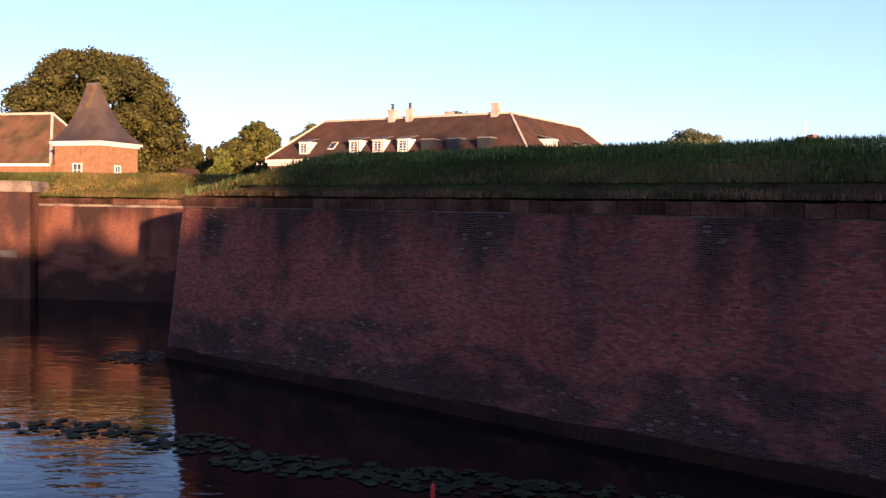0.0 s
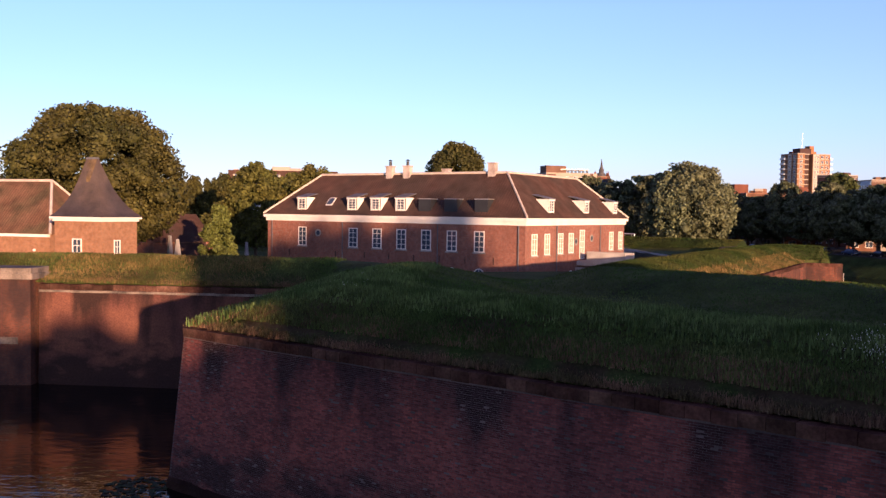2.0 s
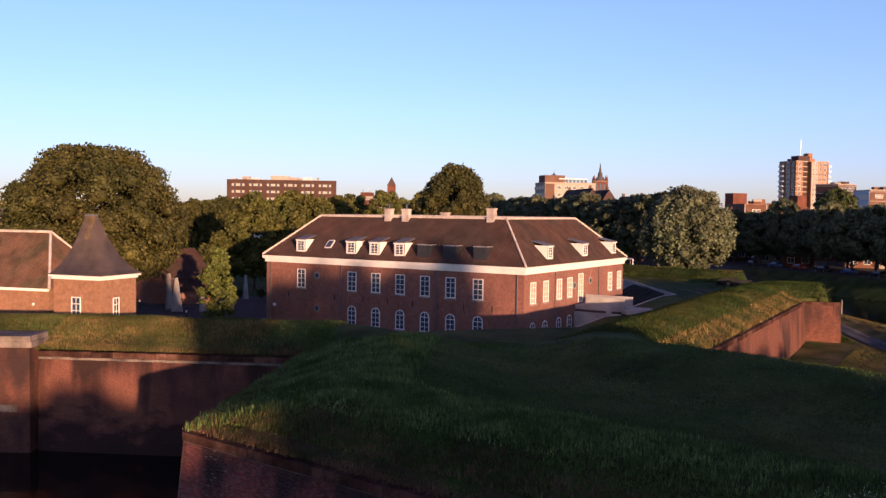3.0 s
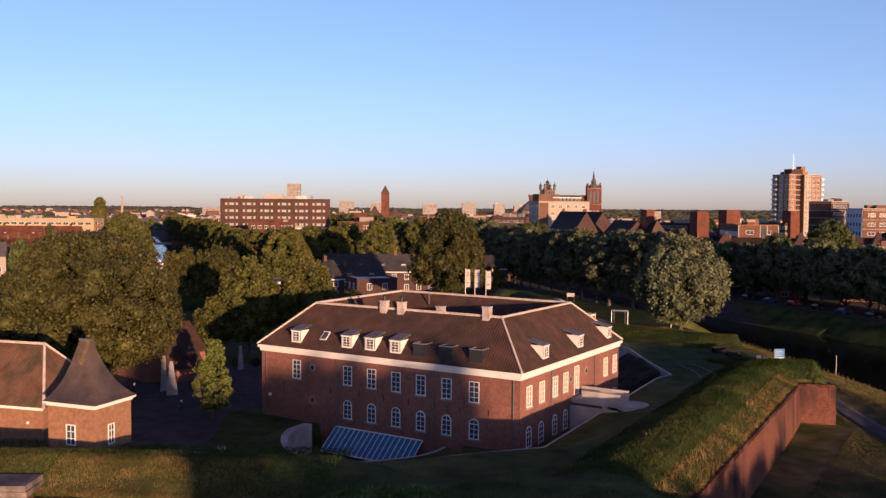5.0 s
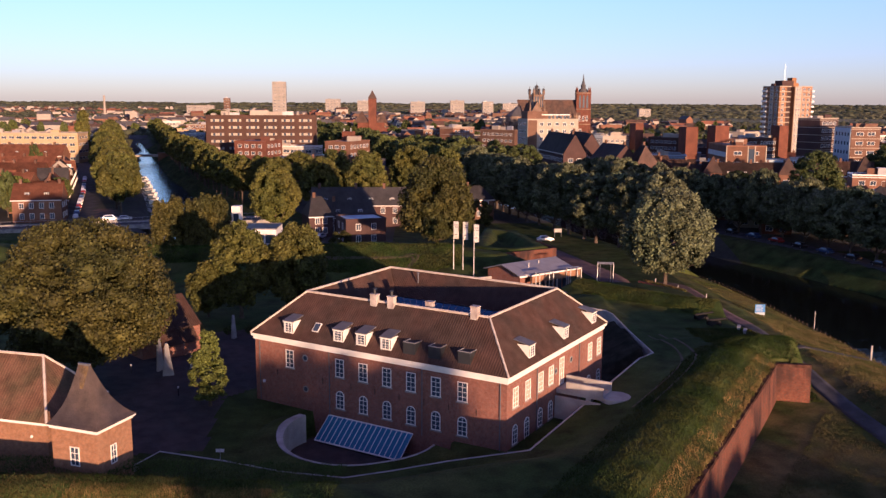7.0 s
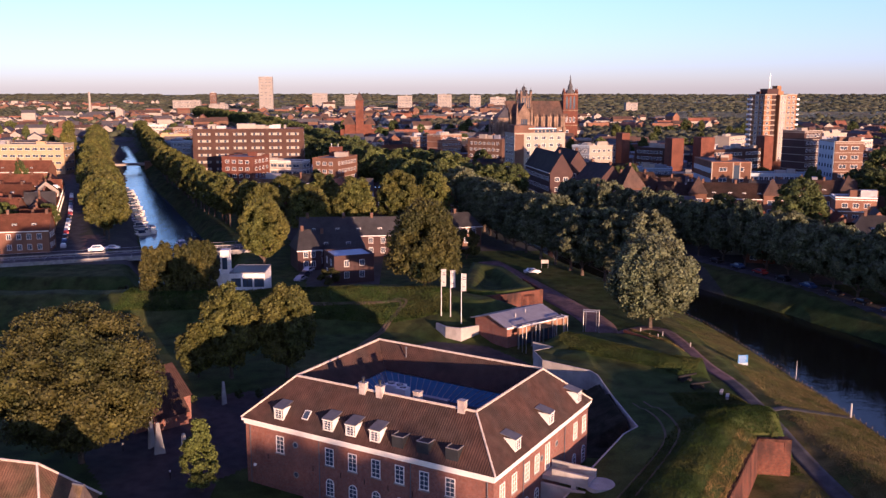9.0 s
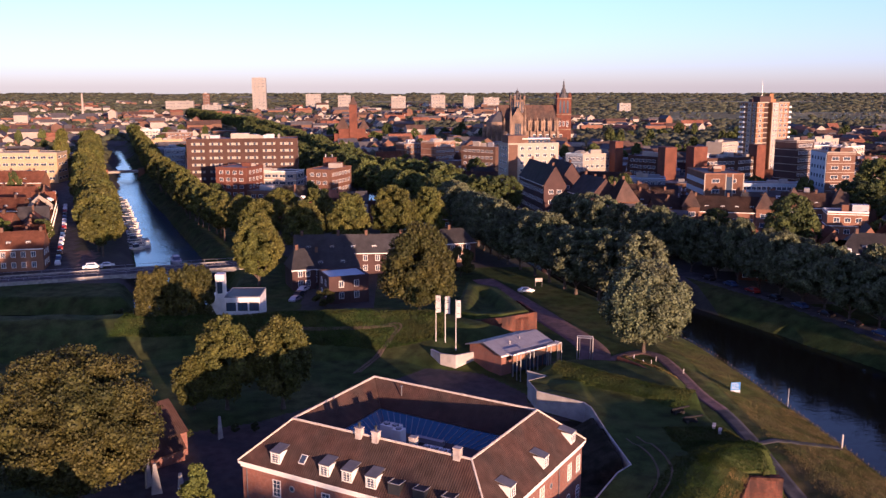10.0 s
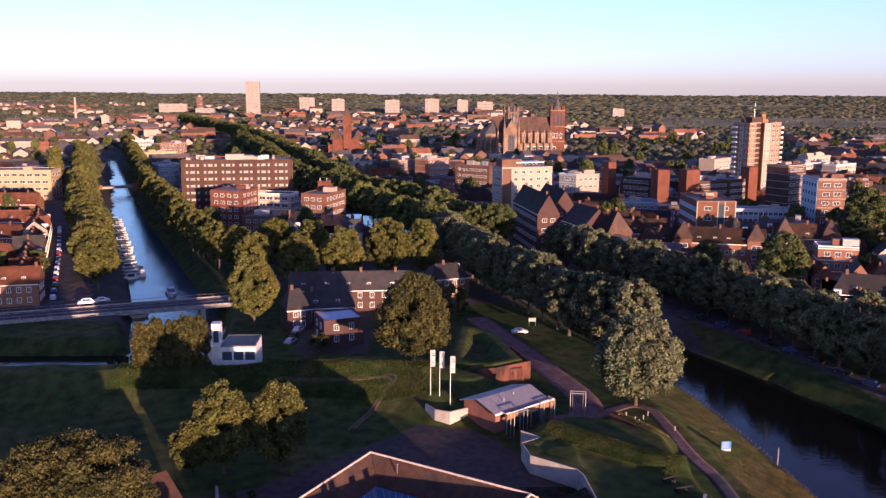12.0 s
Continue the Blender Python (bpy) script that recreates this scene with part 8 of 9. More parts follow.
# school: dark brick rows with gables along the quay
for p0, p1, dp, e, r in (((49.6, 378.0), (54.1, 340.0), 9.0, 16.0, 23.4), ((60.0, 384.0), (63.2, 355.5), 9.4, 16.0, 23.3), ((64.0, 341.0), (68.6, 322.5), 12.0, 13.5, 20.3)):
    long_house("quay_building", p0, p1, dp, 3.0, e, r, DARK_BRICK, GREY_TILE, "tall dark brick quay building with grey roofs", win=(1.9, 1.6), gap=0.9, floors=4, dormers=(0.2, 0.4, 0.6, 0.8), chimneys=(0.1, 0.9))
long_house("quay_building", (74.0, 322.0), (75.5, 312.5), 9.0, 3.0, 13.0, 20.6, TOWN_BRICK, BROWN_TILE, "brick corner house with a hipped brown roof", win=(1.9, 1.6), gap=0.9, floors=4, hip=3.0, chimneys=(0.5,))
for x, y, e in ((80.0, 352.0, 9.5), (86.0, 335.0, 9.0), (92.0, 318.0, 8.0)):
    long_house("gabled_house", (x, y), (x + 20.0, y + 2.0), 10.0, 3.0, e, e + 5.0, TOWN_BRICK, BROWN_TILE, "brick gabled house behind the quay building", chimneys=(0.3, 0.8), dormers=(0.3, 0.7), floors=3)
wg = town_house("gable_house", 7.5, 10.0, 5.6, 9.6, WHITE, GREY_TILE, "white gabled house front between trees", cross=True, dormers=0)
wg.matrix_world = Matrix.Translation((99.0, 297.0, 2.8)) @ Matrix.Rotation(-0.3, 4, "Z")
rg = town_house("gable_house", 8.0, 9.0, 9.6, 15.4, RED_BRICK, RED_TILE, "red brick gabled house behind the quay limes", cross=True, dormers=0)
rg.matrix_world = Matrix.Translation((93.6, 241.0, 2.8)) @ Matrix.Rotation(-0.3, 4, "Z")
for p0, p1, ds in (((100.0, 314.5), (131.0, 305.5), (0.12, 0.28, 0.45, 0.6, 0.76, 0.9)), ((141.0, 321.5), (163.5, 316.0), (0.2, 0.5, 0.8))):
    t_ = long_house("red_terrace", p0, p1, 10.0, 3.0, 9.5, 14.6, TOWN_BRICK, BROWN_TILE, "brick terrace with a brown roof and pyramid corners", dormers=ds, chimneys=(0.15, 0.5, 0.85))
    w_ = (Vector(p1) - Vector(p0)).length
    for x_ in (0.5, w_ - 6.5):
        bm = bmesh.new()
        prism(bm, [(x_, -0.8), (x_ + 6, -0.8), (x_ + 6, 5), (x_, 5)], -1.0, 11.0)
        c_ = part("corner_bay", bm, TOWN_BRICK, t_)
        bm = bmesh.new()
        r_ = [bm.verts.new(q) for q in ((x_ - 0.4, -1.2, 10.9), (x_ + 6.4, -1.2, 10.9), (x_ + 6.4, 5.4, 10.9), (x_ - 0.4, 5.4, 10.9))]
        top_ = bm.verts.new((x_ + 3, 2.1, 17.0))
        for k in range(4):
            bm.faces.new((r_[k], r_[(k + 1) % 4], top_))
        part("pyramid_roof", bm, BROWN_TILE, c_)
        for z_ in (1.2, 4.4, 7.6):
            part("window", TOWN_WIN[(3.2, 1.6)], None, c_, at=Matrix.Translation((x_ + 3.0, -0.8, z_)))
long_house("corner_house", (120.0, 236.0), (140.0, 229.0), 11.0, 3.0, 8.5, 13.5, BROWN_BRICK, GREY_TILE, "brown brick corner house behind the quay trees", hip=4.0, dormers=(0.3, 0.7))
# left bank: a corner house and a street of brick houses with orange roofs along the quay road
long_house("corner_house", (-120.5, 261.5), (-107.2, 264.0), 10.0, 3.0, 6.6, 11.2, TOWN_BRICK, RED_TILE, "brick corner house with an orange tiled roof", win=(1.3, 1.7), dormers=(0.3, 0.7), chimneys=(0.1, 0.9))
for k in range(15):
    x, y = -111.5 - 0.324 * 8.9 * k, 276.0 + 0.946 * 8.9 * k
    copy_thing(HOUSES[(0, 4, 0, 1, 0, 2, 4, 0, 0, 3, 1, 0, 4, 0, 1)[k]], Matrix.Translation((x, y, 2.8)) @ Matrix.Rotation(1.90, 4, "Z") @ Matrix.Diagonal((1.15, 1.0, 1.0, 1)))
for p0, p1, e, r in (((-222.0, 421.5), (-168.5, 419.8), 9.6, 14.7), ((-205.0, 384.0), (-158.0, 383.0), 7.0, 11.6), ((-188.0, 344.0), (-146.0, 343.0), 7.0, 11.6), ((-172.0, 305.0), (-134.0, 304.0), 6.6, 11.0)):
    long_house("brick_row", p0, p1, 9.5, 3.0, e, r, TOWN_BRICK, RED_TILE, "row of brick houses under a long orange tiled roof", win=(1.9, 1.6), gap=1.4, dormers=(0.15, 0.35, 0.6, 0.85), chimneys=(0.1, 0.3, 0.5, 0.7, 0.9))
for k in range(26):
    x_, y_ = -124.0 - 0.324 * 6.2 * k + (k * 7 % 5) * 2.2 - 8.0, 284.0 + 0.946 * 6.2 * k
    shed = thing("garden_shed", Matrix.Translation((x_, y_, 2.8)) @ Matrix.Rotation(0.34, 4, "Z"), "flat-roofed garden shed behind brick houses", "shed", "garden sheds")
    bm = bmesh.new()
    box(bm, 0, 0, -0.5, 3.0 + k % 3, 4.0, 2.6 + 0.3 * (k % 4))
    part("wall", bm, (TOWN_BRICK, PLASTER, BROWN_BRICK)[k % 3], shed)
    bm = bmesh.new()
    box(bm, -0.15, -0.15, 2.6 + 0.3 * (k % 4), 3.15 + k % 3, 4.15, 2.75 + 0.3 * (k % 4))
    part("roof", bm, (FLAT_ROOF, ZINC, WHITE)[k * 5 % 3], shed)

# ---- bridge, quay road and quays of the river ----
bridge_r = thing("road_bridge", frame_at((-118.0, 241.0), (-46.0, 264.0), 3.4), "low concrete road bridge over the river", "bridge")
bm = bmesh.new()
box(bm, 0, 0, -0.9, 76, 9.5, 0.0)
part("deck", bm, ASPHALT, bridge_r)
for y in (-0.3, 9.5):
    bm = bmesh.new()
    box(bm, 0, y, -1.0, 76, y + 0.3, 0.35)
    part("edge_beam", bm, STONE, bridge_r)
for y in (1.2, 8.1):
    bm = bmesh.new()
    box(bm, 0, y, 0.004, 76, y + 0.14, 0.012)
    part("road_line", bm, WHITE, bridge_r)
for x in (30.0, 62.0):
    bm = bmesh.new()
    box(bm, x, 0.5, -5.0, x + 1.5, 9.0, -0.9)
    part("pier", bm, CONCRETE, bridge_r)
for y in (-0.15, 9.65):
    bm = bmesh.new()
    tube(bm, (0, y, 1.2), (76, y, 1.2), 0.05, 0.05, 6)
    rail = part("handrail", bm, STEEL, bridge_r)
    for k in range(20):
        bm = bmesh.new()
        tube(bm, (2 + 3.8 * k, y, 0.3), (2 + 3.8 * k, y, 1.2), 0.04, 0.04, 6)
        part("rail_post", bm, STEEL, rail)
road_w = thing("approach_road", frame_at((-190.0, 216.0), (-118.0, 241.0), 3.4), "asphalt approach road to the bridge", "road", kind="structure")
bm = bmesh.new()
box(bm, 0, 0, -0.6, 76.2, 9.5, -0.002)
part("road_bed", bm, ASPHALT, road_w)
for y in (1.2, 8.1):
    bm = bmesh.new()
    box(bm, 0, y, 0.0, 76, y + 0.14, 0.01)
    part("road_line", bm, WHITE, road_w)
old_bridge = thing("brick_bridge", frame_at((-195.0, 567.0), (-157.0, 580.0), 2.8), "old brick arch bridge over the river", "bridge")
for x0, x1 in ((-2, 9), (27, 40)):
    bm = bmesh.new()
    box(bm, x0, 0, -5, x1, 7, 2.0)
    part("abutment", bm, TOWN_BRICK, old_bridge)
bm = bmesh.new()
box(bm, 9, 0, -0.4, 27, 7, 0.9)
part("span", bm, PLASTER, old_bridge)


def quay(pts, name, label):
    """A steep bank or wall along the water's edge."""
    bm = bmesh.new()
    rows_ = []
    n = len(pts)
    for i, p in enumerate(pts):
        a, c = Vector(pts[max(0, i - 1)]), Vector(pts[min(n - 1, i + 1)])
        d = (c - a).normalized()
        out = Vector((-d.y, d.x))
        rows_.append([bm.verts.new((*(Vector(p) + out * o), z)) for o, z in ((-0.3, -1.5), (0.1, -0.7), (0.9, -0.55), (9.0, 2.95), (14.0, 2.75))])
    for p, q in zip(rows_[:-1], rows_[1:]):
        for k in range(4):
            bm.faces.new((p[k], q[k], q[k + 1], p[k + 1]))
    solid(name, bm, GRASS, label, "bank", kind="structure", smooth=True)


quay([(x, y) for x, y in RIVER_LEFT[2:8]][::1], "bank_left", "grassy left bank of the river")
quay([(x, y) for x, y in RIVER_LEFT[8:14]], "bank_right", "grassy right bank of the river")

# ---- boats and cars ----
def boat(m, w, l, label, cabin=True):
    b = thing("motorboat", m, label, "boat", "moored boats")
    bm = bmesh.new()
    ring0 = [(-l / 2, -w * 0.4), (l * 0.2, -w * 0.42), (l / 2 * 0.9, -0.05), (l / 2 * 0.9, 0.05), (l * 0.2, w * 0.42), (-l / 2, w * 0.4)]
    ring1 = [(-l / 2 - 0.1, -w * 0.5), (l * 0.22, -w * 0.5), (l / 2 + 0.2, -0.08), (l / 2 + 0.2, 0.08), (l * 0.22, w * 0.5), (-l / 2 - 0.1, w * 0.5)]
    prism(bm, ring0, -0.3, 0.75, ring1)
    part("hull", bm, WHITE, b)
    if cabin:
        bm = bmesh.new()
        prism(bm, [(-l * 0.25, -w * 0.36), (l * 0.15, -w * 0.36), (l * 0.15, w * 0.36), (-l * 0.25, w * 0.36)], 0.75, 1.9, [(-l * 0.22, -w * 0.3), (l * 0.08, -w * 0.3), (l * 0.08, w * 0.3), (-l * 0.22, w * 0.3)])
        c = part("cabin", bm, PANE, b, "dark cabin windows")
        bm = bmesh.new()
        box(bm, -l * 0.25, -w * 0.33, 1.9, l * 0.1, w * 0.33, 2.0)
        part("cabin_roof", bm, WHITE, c)
    else:
        bm = bmesh.new()
        prism(bm, [(-l * 0.4, -w * 0.38), (l * 0.3, -w * 0.3), (l * 0.3, w * 0.3), (-l * 0.4, w * 0.38)], 0.75, 1.15)
        part("cover", bm, DARK, b, "dark canvas cover")
    return b


b1 = boat(Matrix.Translation((-94.0, 325.0, -0.85)) @ Matrix.Rotation(1.9, 4, "Z"), 2.2, 6.5, "white cabin motorboat moored along the river bank")
b2 = boat(Matrix.Translation((-97.0, 334.0, -0.85)) @ Matrix.Rotation(1.9, 4, "Z"), 2.2, 6.0, "open boat under a dark cover along the river bank", False)
for k in range(22):
    y = 318 + 6.6 * k + town_rng.uniform(-1, 1)
    x = np.interp(y, [312, 379, 481], [-93.3, -116.0, -152.0]) - 0.4
    copy_thing(b2 if k % 3 else b1, Matrix.Translation((x, y, -0.85)) @ Matrix.Rotation(0.5, 4, "Z") @ Matrix.Diagonal((town_rng.uniform(0.8, 1.1), 1, 1, 1)))
tagged(boat(Matrix.Translation((-76.0, 294.0, -0.85)) @ Matrix.Rotation(-1.2, 4, "Z"), 3.2, 9.0, "white cabin cruiser on the open river by the bridge"), group="")
boat(Matrix.Translation((-78.5, 264.0, -0.85)) @ Matrix.Rotation(0.3, 4, "Z"), 2.2, 6.0, "small covered boat beside the road bridge", False)
boat(Matrix.Translation((-55.5, 236.0, -0.85)) @ Matrix.Rotation(1.7, 4, "Z"), 2.4, 6.5, "white cabin boat moored beside the white house")


def car(m, paint, label, long=4.3):
    c = thing("car", m, label, "car", "parked cars")
    bm = bmesh.new()
    sec = [(-long / 2, 0.35), (-long / 2, 0.85), (-long * 0.36, 0.95), (-long * 0.27, 1.42), (long * 0.12, 1.45), (long * 0.27, 0.95), (long / 2 - 0.1, 0.82), (long / 2, 0.4)]
    a, d = [bm.verts.new((x, -0.85, z)) for x, z in sec], [bm.verts.new((x, 0.85, z)) for x, z in sec]
    bm.faces.new(a), bm.faces.new(d[::-1])
    for k in range(len(sec)):
        bm.faces.new((a[k], d[k], d[(k + 1) % len(sec)], a[(k + 1) % len(sec)]))
    for v in bm.verts:
        if v.co.z > 1.2:
            v.co.y *= 0.8
    bmesh.ops.bevel(bm, geom=bm.edges[:], offset=0.06, segments=1)
    part("body", bm, paint, c)
    for sy in (-1, 1):
        bm = bmesh.new()
        bm.faces.new([bm.verts.new((x, sy * y, z)) for x, y, z in ((-long * 0.33, 0.856, 0.98), (long * 0.22, 0.856, 0.98), (long * 0.1, 0.72, 1.38), (-long * 0.25, 0.72, 1.38))])
        part("side_window", bm, PANE, c)
        for x in (-long * 0.31, long * 0.31):
            bm = bmesh.new()
            tube(bm, (x, sy * 0.68, 0.32), (x, sy * 0.88, 0.32), 0.32, 0.32, 12)
            w = part("wheel", bm, DARK, c)
            bm = bmesh.new()
            tube(bm, (x, sy * 0.88, 0.32), (x, sy * 0.89, 0.32), 0.18, 0.18, 10)
            part("hubcap", bm, STEEL, w)
    for x, mat in ((long / 2 - 0.02, WHITE), (-long / 2 - 0.02, RED_BRICK)):
        for y in (-0.6, 0.6):
            bm = bmesh.new()
            box(bm, x, y - 0.15, 0.62, x + 0.04, y + 0.15, 0.74)
            part("headlight" if x > 0 else "tail_light", bm, mat, c)
    return c


PAINTS = [material("car_" + n, c, 0.3, metal=0.3, var=0.03, spec=0.6) for n, c in (("silver", (0.5, 0.5, 0.52)), ("black", (0.02, 0.02, 0.025)), ("white", (0.75, 0.75, 0.74)), ("blue", (0.05, 0.09, 0.2)), ("red", (0.3, 0.03, 0.025)))]
NAMES = ("silver", "black", "white", "blue", "red")
CARS = []
for k in range(5):
    CARS.append(car(Matrix.Translation((-28.0 + 0.4 * k, 222.0 + 5.5 * k, 2.8)) @ Matrix.Rotation(1.2, 4, "Z"), PAINTS[k], NAMES[k] + " car parked in the street beside the houses"))
for k in range(16):
    y = 272 + 9.0 * k
    x = np.interp(y, [262, 346, 453], [-102.8, -131.5, -170.0])
    copy_thing(CARS[(k * 3) % 5], Matrix.Translation((x, y, 2.8)) @ Matrix.Rotation(1.9, 4, "Z"))
for k in range(9):
    y = 176 + 8.2 * k
    x = np.interp(y, [150, 183.6, 201.4, 220, 227.6, 262], [110.0, 104.5, 99.5, 93.2, 90.9, 78.0])
    copy_thing(CARS[(1, 3, 1, 1, 3, 1, 4, 3, 1)[k]], Matrix.Translation((x, y, ground_at(x, y) + 0.02)) @ Matrix.Rotation(1.9, 4, "Z"))
copy_thing(CARS[2], Matrix.Translation((32.1, 229.5, ground_at(32.1, 229.5) + 0.12)) @ Matrix.Rotation(0.1, 4, "Z"))
copy_thing(CARS[2], Matrix.Translation((-90.0, 268.0, 2.9)) @ Matrix.Rotation(0.3, 4, "Z")), copy_thing(CARS[2], Matrix.Translation((-93.0, 264.0, 2.9)) @ Matrix.Rotation(0.3, 4, "Z") @ Matrix.Diagonal((1.3, 1, 1.5, 1)))

# more single trees in the town
plant("garden_tree", -136.0, 298.0, 2.8, 14.5, 6.5, "bright green garden tree between brick houses", leaf="young", lobes=70, leaves=8000, size=0.5, stem=0.06, seed=16)
plant("garden_tree", -126.0, 277.0, 2.8, 11.5, 5.2, "bright green garden tree between brick houses", leaf="plane", lobes=60, leaves=7000, size=0.5, stem=0.06, seed=17)
spot_rng = random.Random(77)
made = 0
for x, y, top, r in ((117.0, 261.0, 27.0, 8.6), (104.0, 290.0, 18.0, 6.0), (128.0, 276.0, 18.0, 6.0), (108.0, 318.0, 15.0, 5.0), (189.0, 345.0, 31.0, 10.5), (171.0, 322.0, 24.0, 8.5), (174.0, 300.0, 23.0, 9.0), (-122.0, 300.0, 14.0, 5.0), (-140.0, 285.0, 14.0, 6.0), (22.0, 345.0, 21.0, 8.0), (40.0, 350.0, 24.0, 8.0)):
    make_tree("plane_tree", x, y, 2.8, top - 2.8, r, "broad plane tree between town houses", "town trees", leaf="lime", lobes=80, leaves=11000, size=0.6, stem=0.08, seed=40, turn=x)
while made < 190:
    y = spot_rng.uniform(270, 1000)
    x = spot_rng.uniform(-0.5, 0.6) * y
    if in_view(x, y) and free(x, y, -8):
        make_tree("street_tree", x, y, 2.8, spot_rng.uniform(8, 17), spot_rng.uniform(3.5, 6.5), "street tree between town houses", "town trees", leaf="lime", lobes=28, leaves=1600, size=1.0, stem=0.12, seed=41 + made % 2, turn=x)
        made += 1
# ---- far town, woods and fields ----
far_rng = np.random.default_rng(21)


def far_houses(n, y0, y1):
    y = y0 + (y1 - y0) * far_rng.random(n) ** 1.1
    x = 0.053 * y + (far_rng.random(n) * 2 - 1) * (0.53 * y + 20)
    keep = polyline_distance(AVENUE, x, y) > 22
    keep &= signed(RIVER_LEFT, x, y) < -25
    keep &= np.hypot(x - 115, y - 826) > 60
    block_noise = np.sin(x * 0.013 + 1.0) * np.sin(y * 0.009) + 0.6 * np.sin(x * 0.004 - y * 0.003)
    keep &= block_noise > (-0.6 + np.maximum(y - 900, 0) / 1500 * 0.85)
    keep &= ~((x > 190) & (x < 240) & (y < 560))
    keep &= ~((x > 300) & (y > 1300)) & ~((x > 0.30 * y) & (y > 1150))
    x, y = x[keep], y[keep]
    n = len(x)
    w, d = far_rng.uniform(9, 34, n), far_rng.uniform(8, 12, n)
    h = far_rng.uniform(4, 8, n) * np.where(far_rng.random(n) < 0.05, 1.8, 1)
    flat = far_rng.random(n) < 0.4
    rise = np.where(flat, 0.2, far_rng.uniform(3, 4.5, n))
    a = np.where(far_rng.random(n) < 0.5, 0.25, 1.8) + far_rng.normal(0, 0.1, n)
    c, s = np.cos(a), np.sin(a)
    loc = []
    for lx, ly, lz in ((0, 0, -1), (1, 0, -1), (1, 1, -1), (0, 1, -1), (0, 0, 0), (1, 0, 0), (1, 1, 0), (0, 1, 0), (0, 0.5, 1), (1, 0.5, 1)):
        px, py = (lx - 0.5) * w, (ly - 0.5) * d
        base = ground_z(x, y)
        pz = base - 1 if lz < 0 else base + h + (rise if lz > 0 else 0)
        loc.append(np.stack([x + c * px - s * py, y + s * px + c * py, pz + 0 * x], -1))
    P = np.stack(loc, 1).reshape(-1, 3)
    quads = np.array([[0, 1, 5, 4], [1, 2, 6, 5], [2, 3, 7, 6], [3, 0, 4, 7], [4, 5, 9, 8], [6, 7, 8, 9], [5, 6, 9, 9], [7, 4, 8, 8]])
    me = bpy.data.meshes.new("far_houses")
    me.vertices.add(len(P))
    me.vertices.foreach_set("co", P.astype(np.float32).ravel())
    tri = [[0, 1, 5, 4], [1, 2, 6, 5], [2, 3, 7, 6], [3, 0, 4, 7], [4, 5, 9, 8], [6, 7, 8, 9]]
    gab = [[5, 6, 9], [7, 4, 8]]
    base = (np.arange(n) * 10)[:, None, None]
    q = (base + np.array(tri)[None]).reshape(-1, 4)
    g = (base + np.array(gab)[None]).reshape(-1, 3)
    me.loops.add(q.size + g.size)
    me.loops.foreach_set("vertex_index", np.concatenate([q.ravel(), g.ravel()]).astype(np.int32))
    me.polygons.add(len(q) + len(g))
    me.polygons.foreach_set("loop_start", np.concatenate([np.arange(len(q)) * 4, q.size + np.arange(len(g)) * 3]).astype(np.int32))
    wall = far_rng.choice([0, 1, 1, 2, 2, 2], n)
    roof = np.where(flat, 6, far_rng.choice([3, 4, 4, 4, 5, 5, 5], n))
    idx = np.concatenate([np.stack([wall, wall, wall, wall, roof, roof], 1).ravel(), np.stack([wall, wall], 1).ravel()])
    for m in (TOWN_BRICK, BROWN_BRICK, PLASTER, RED_TILE, BROWN_TILE, GREY_TILE, FLAT_ROOF):
        me.materials.append(m)
    me.polygons.foreach_set("material_index", idx.astype(np.int32))
    me.update(calc_edges=True)
    me.shade_flat()
    return me


tagged(new("far_houses", far_houses(2300, 650, 2600)), "distant brick houses with tiled roofs among trees", "houses", kind="stuff")

# Base lightened and greyed: air haze painted into the far crowns.
HAZED_WOODS = material("far_woods", (0.062, 0.070, 0.040), 0.9, var=0.3, scale=0.02, fine=0.2, second=(0.085, 0.086, 0.050), second_scale=0.006, island=0.3, spec=0.1)


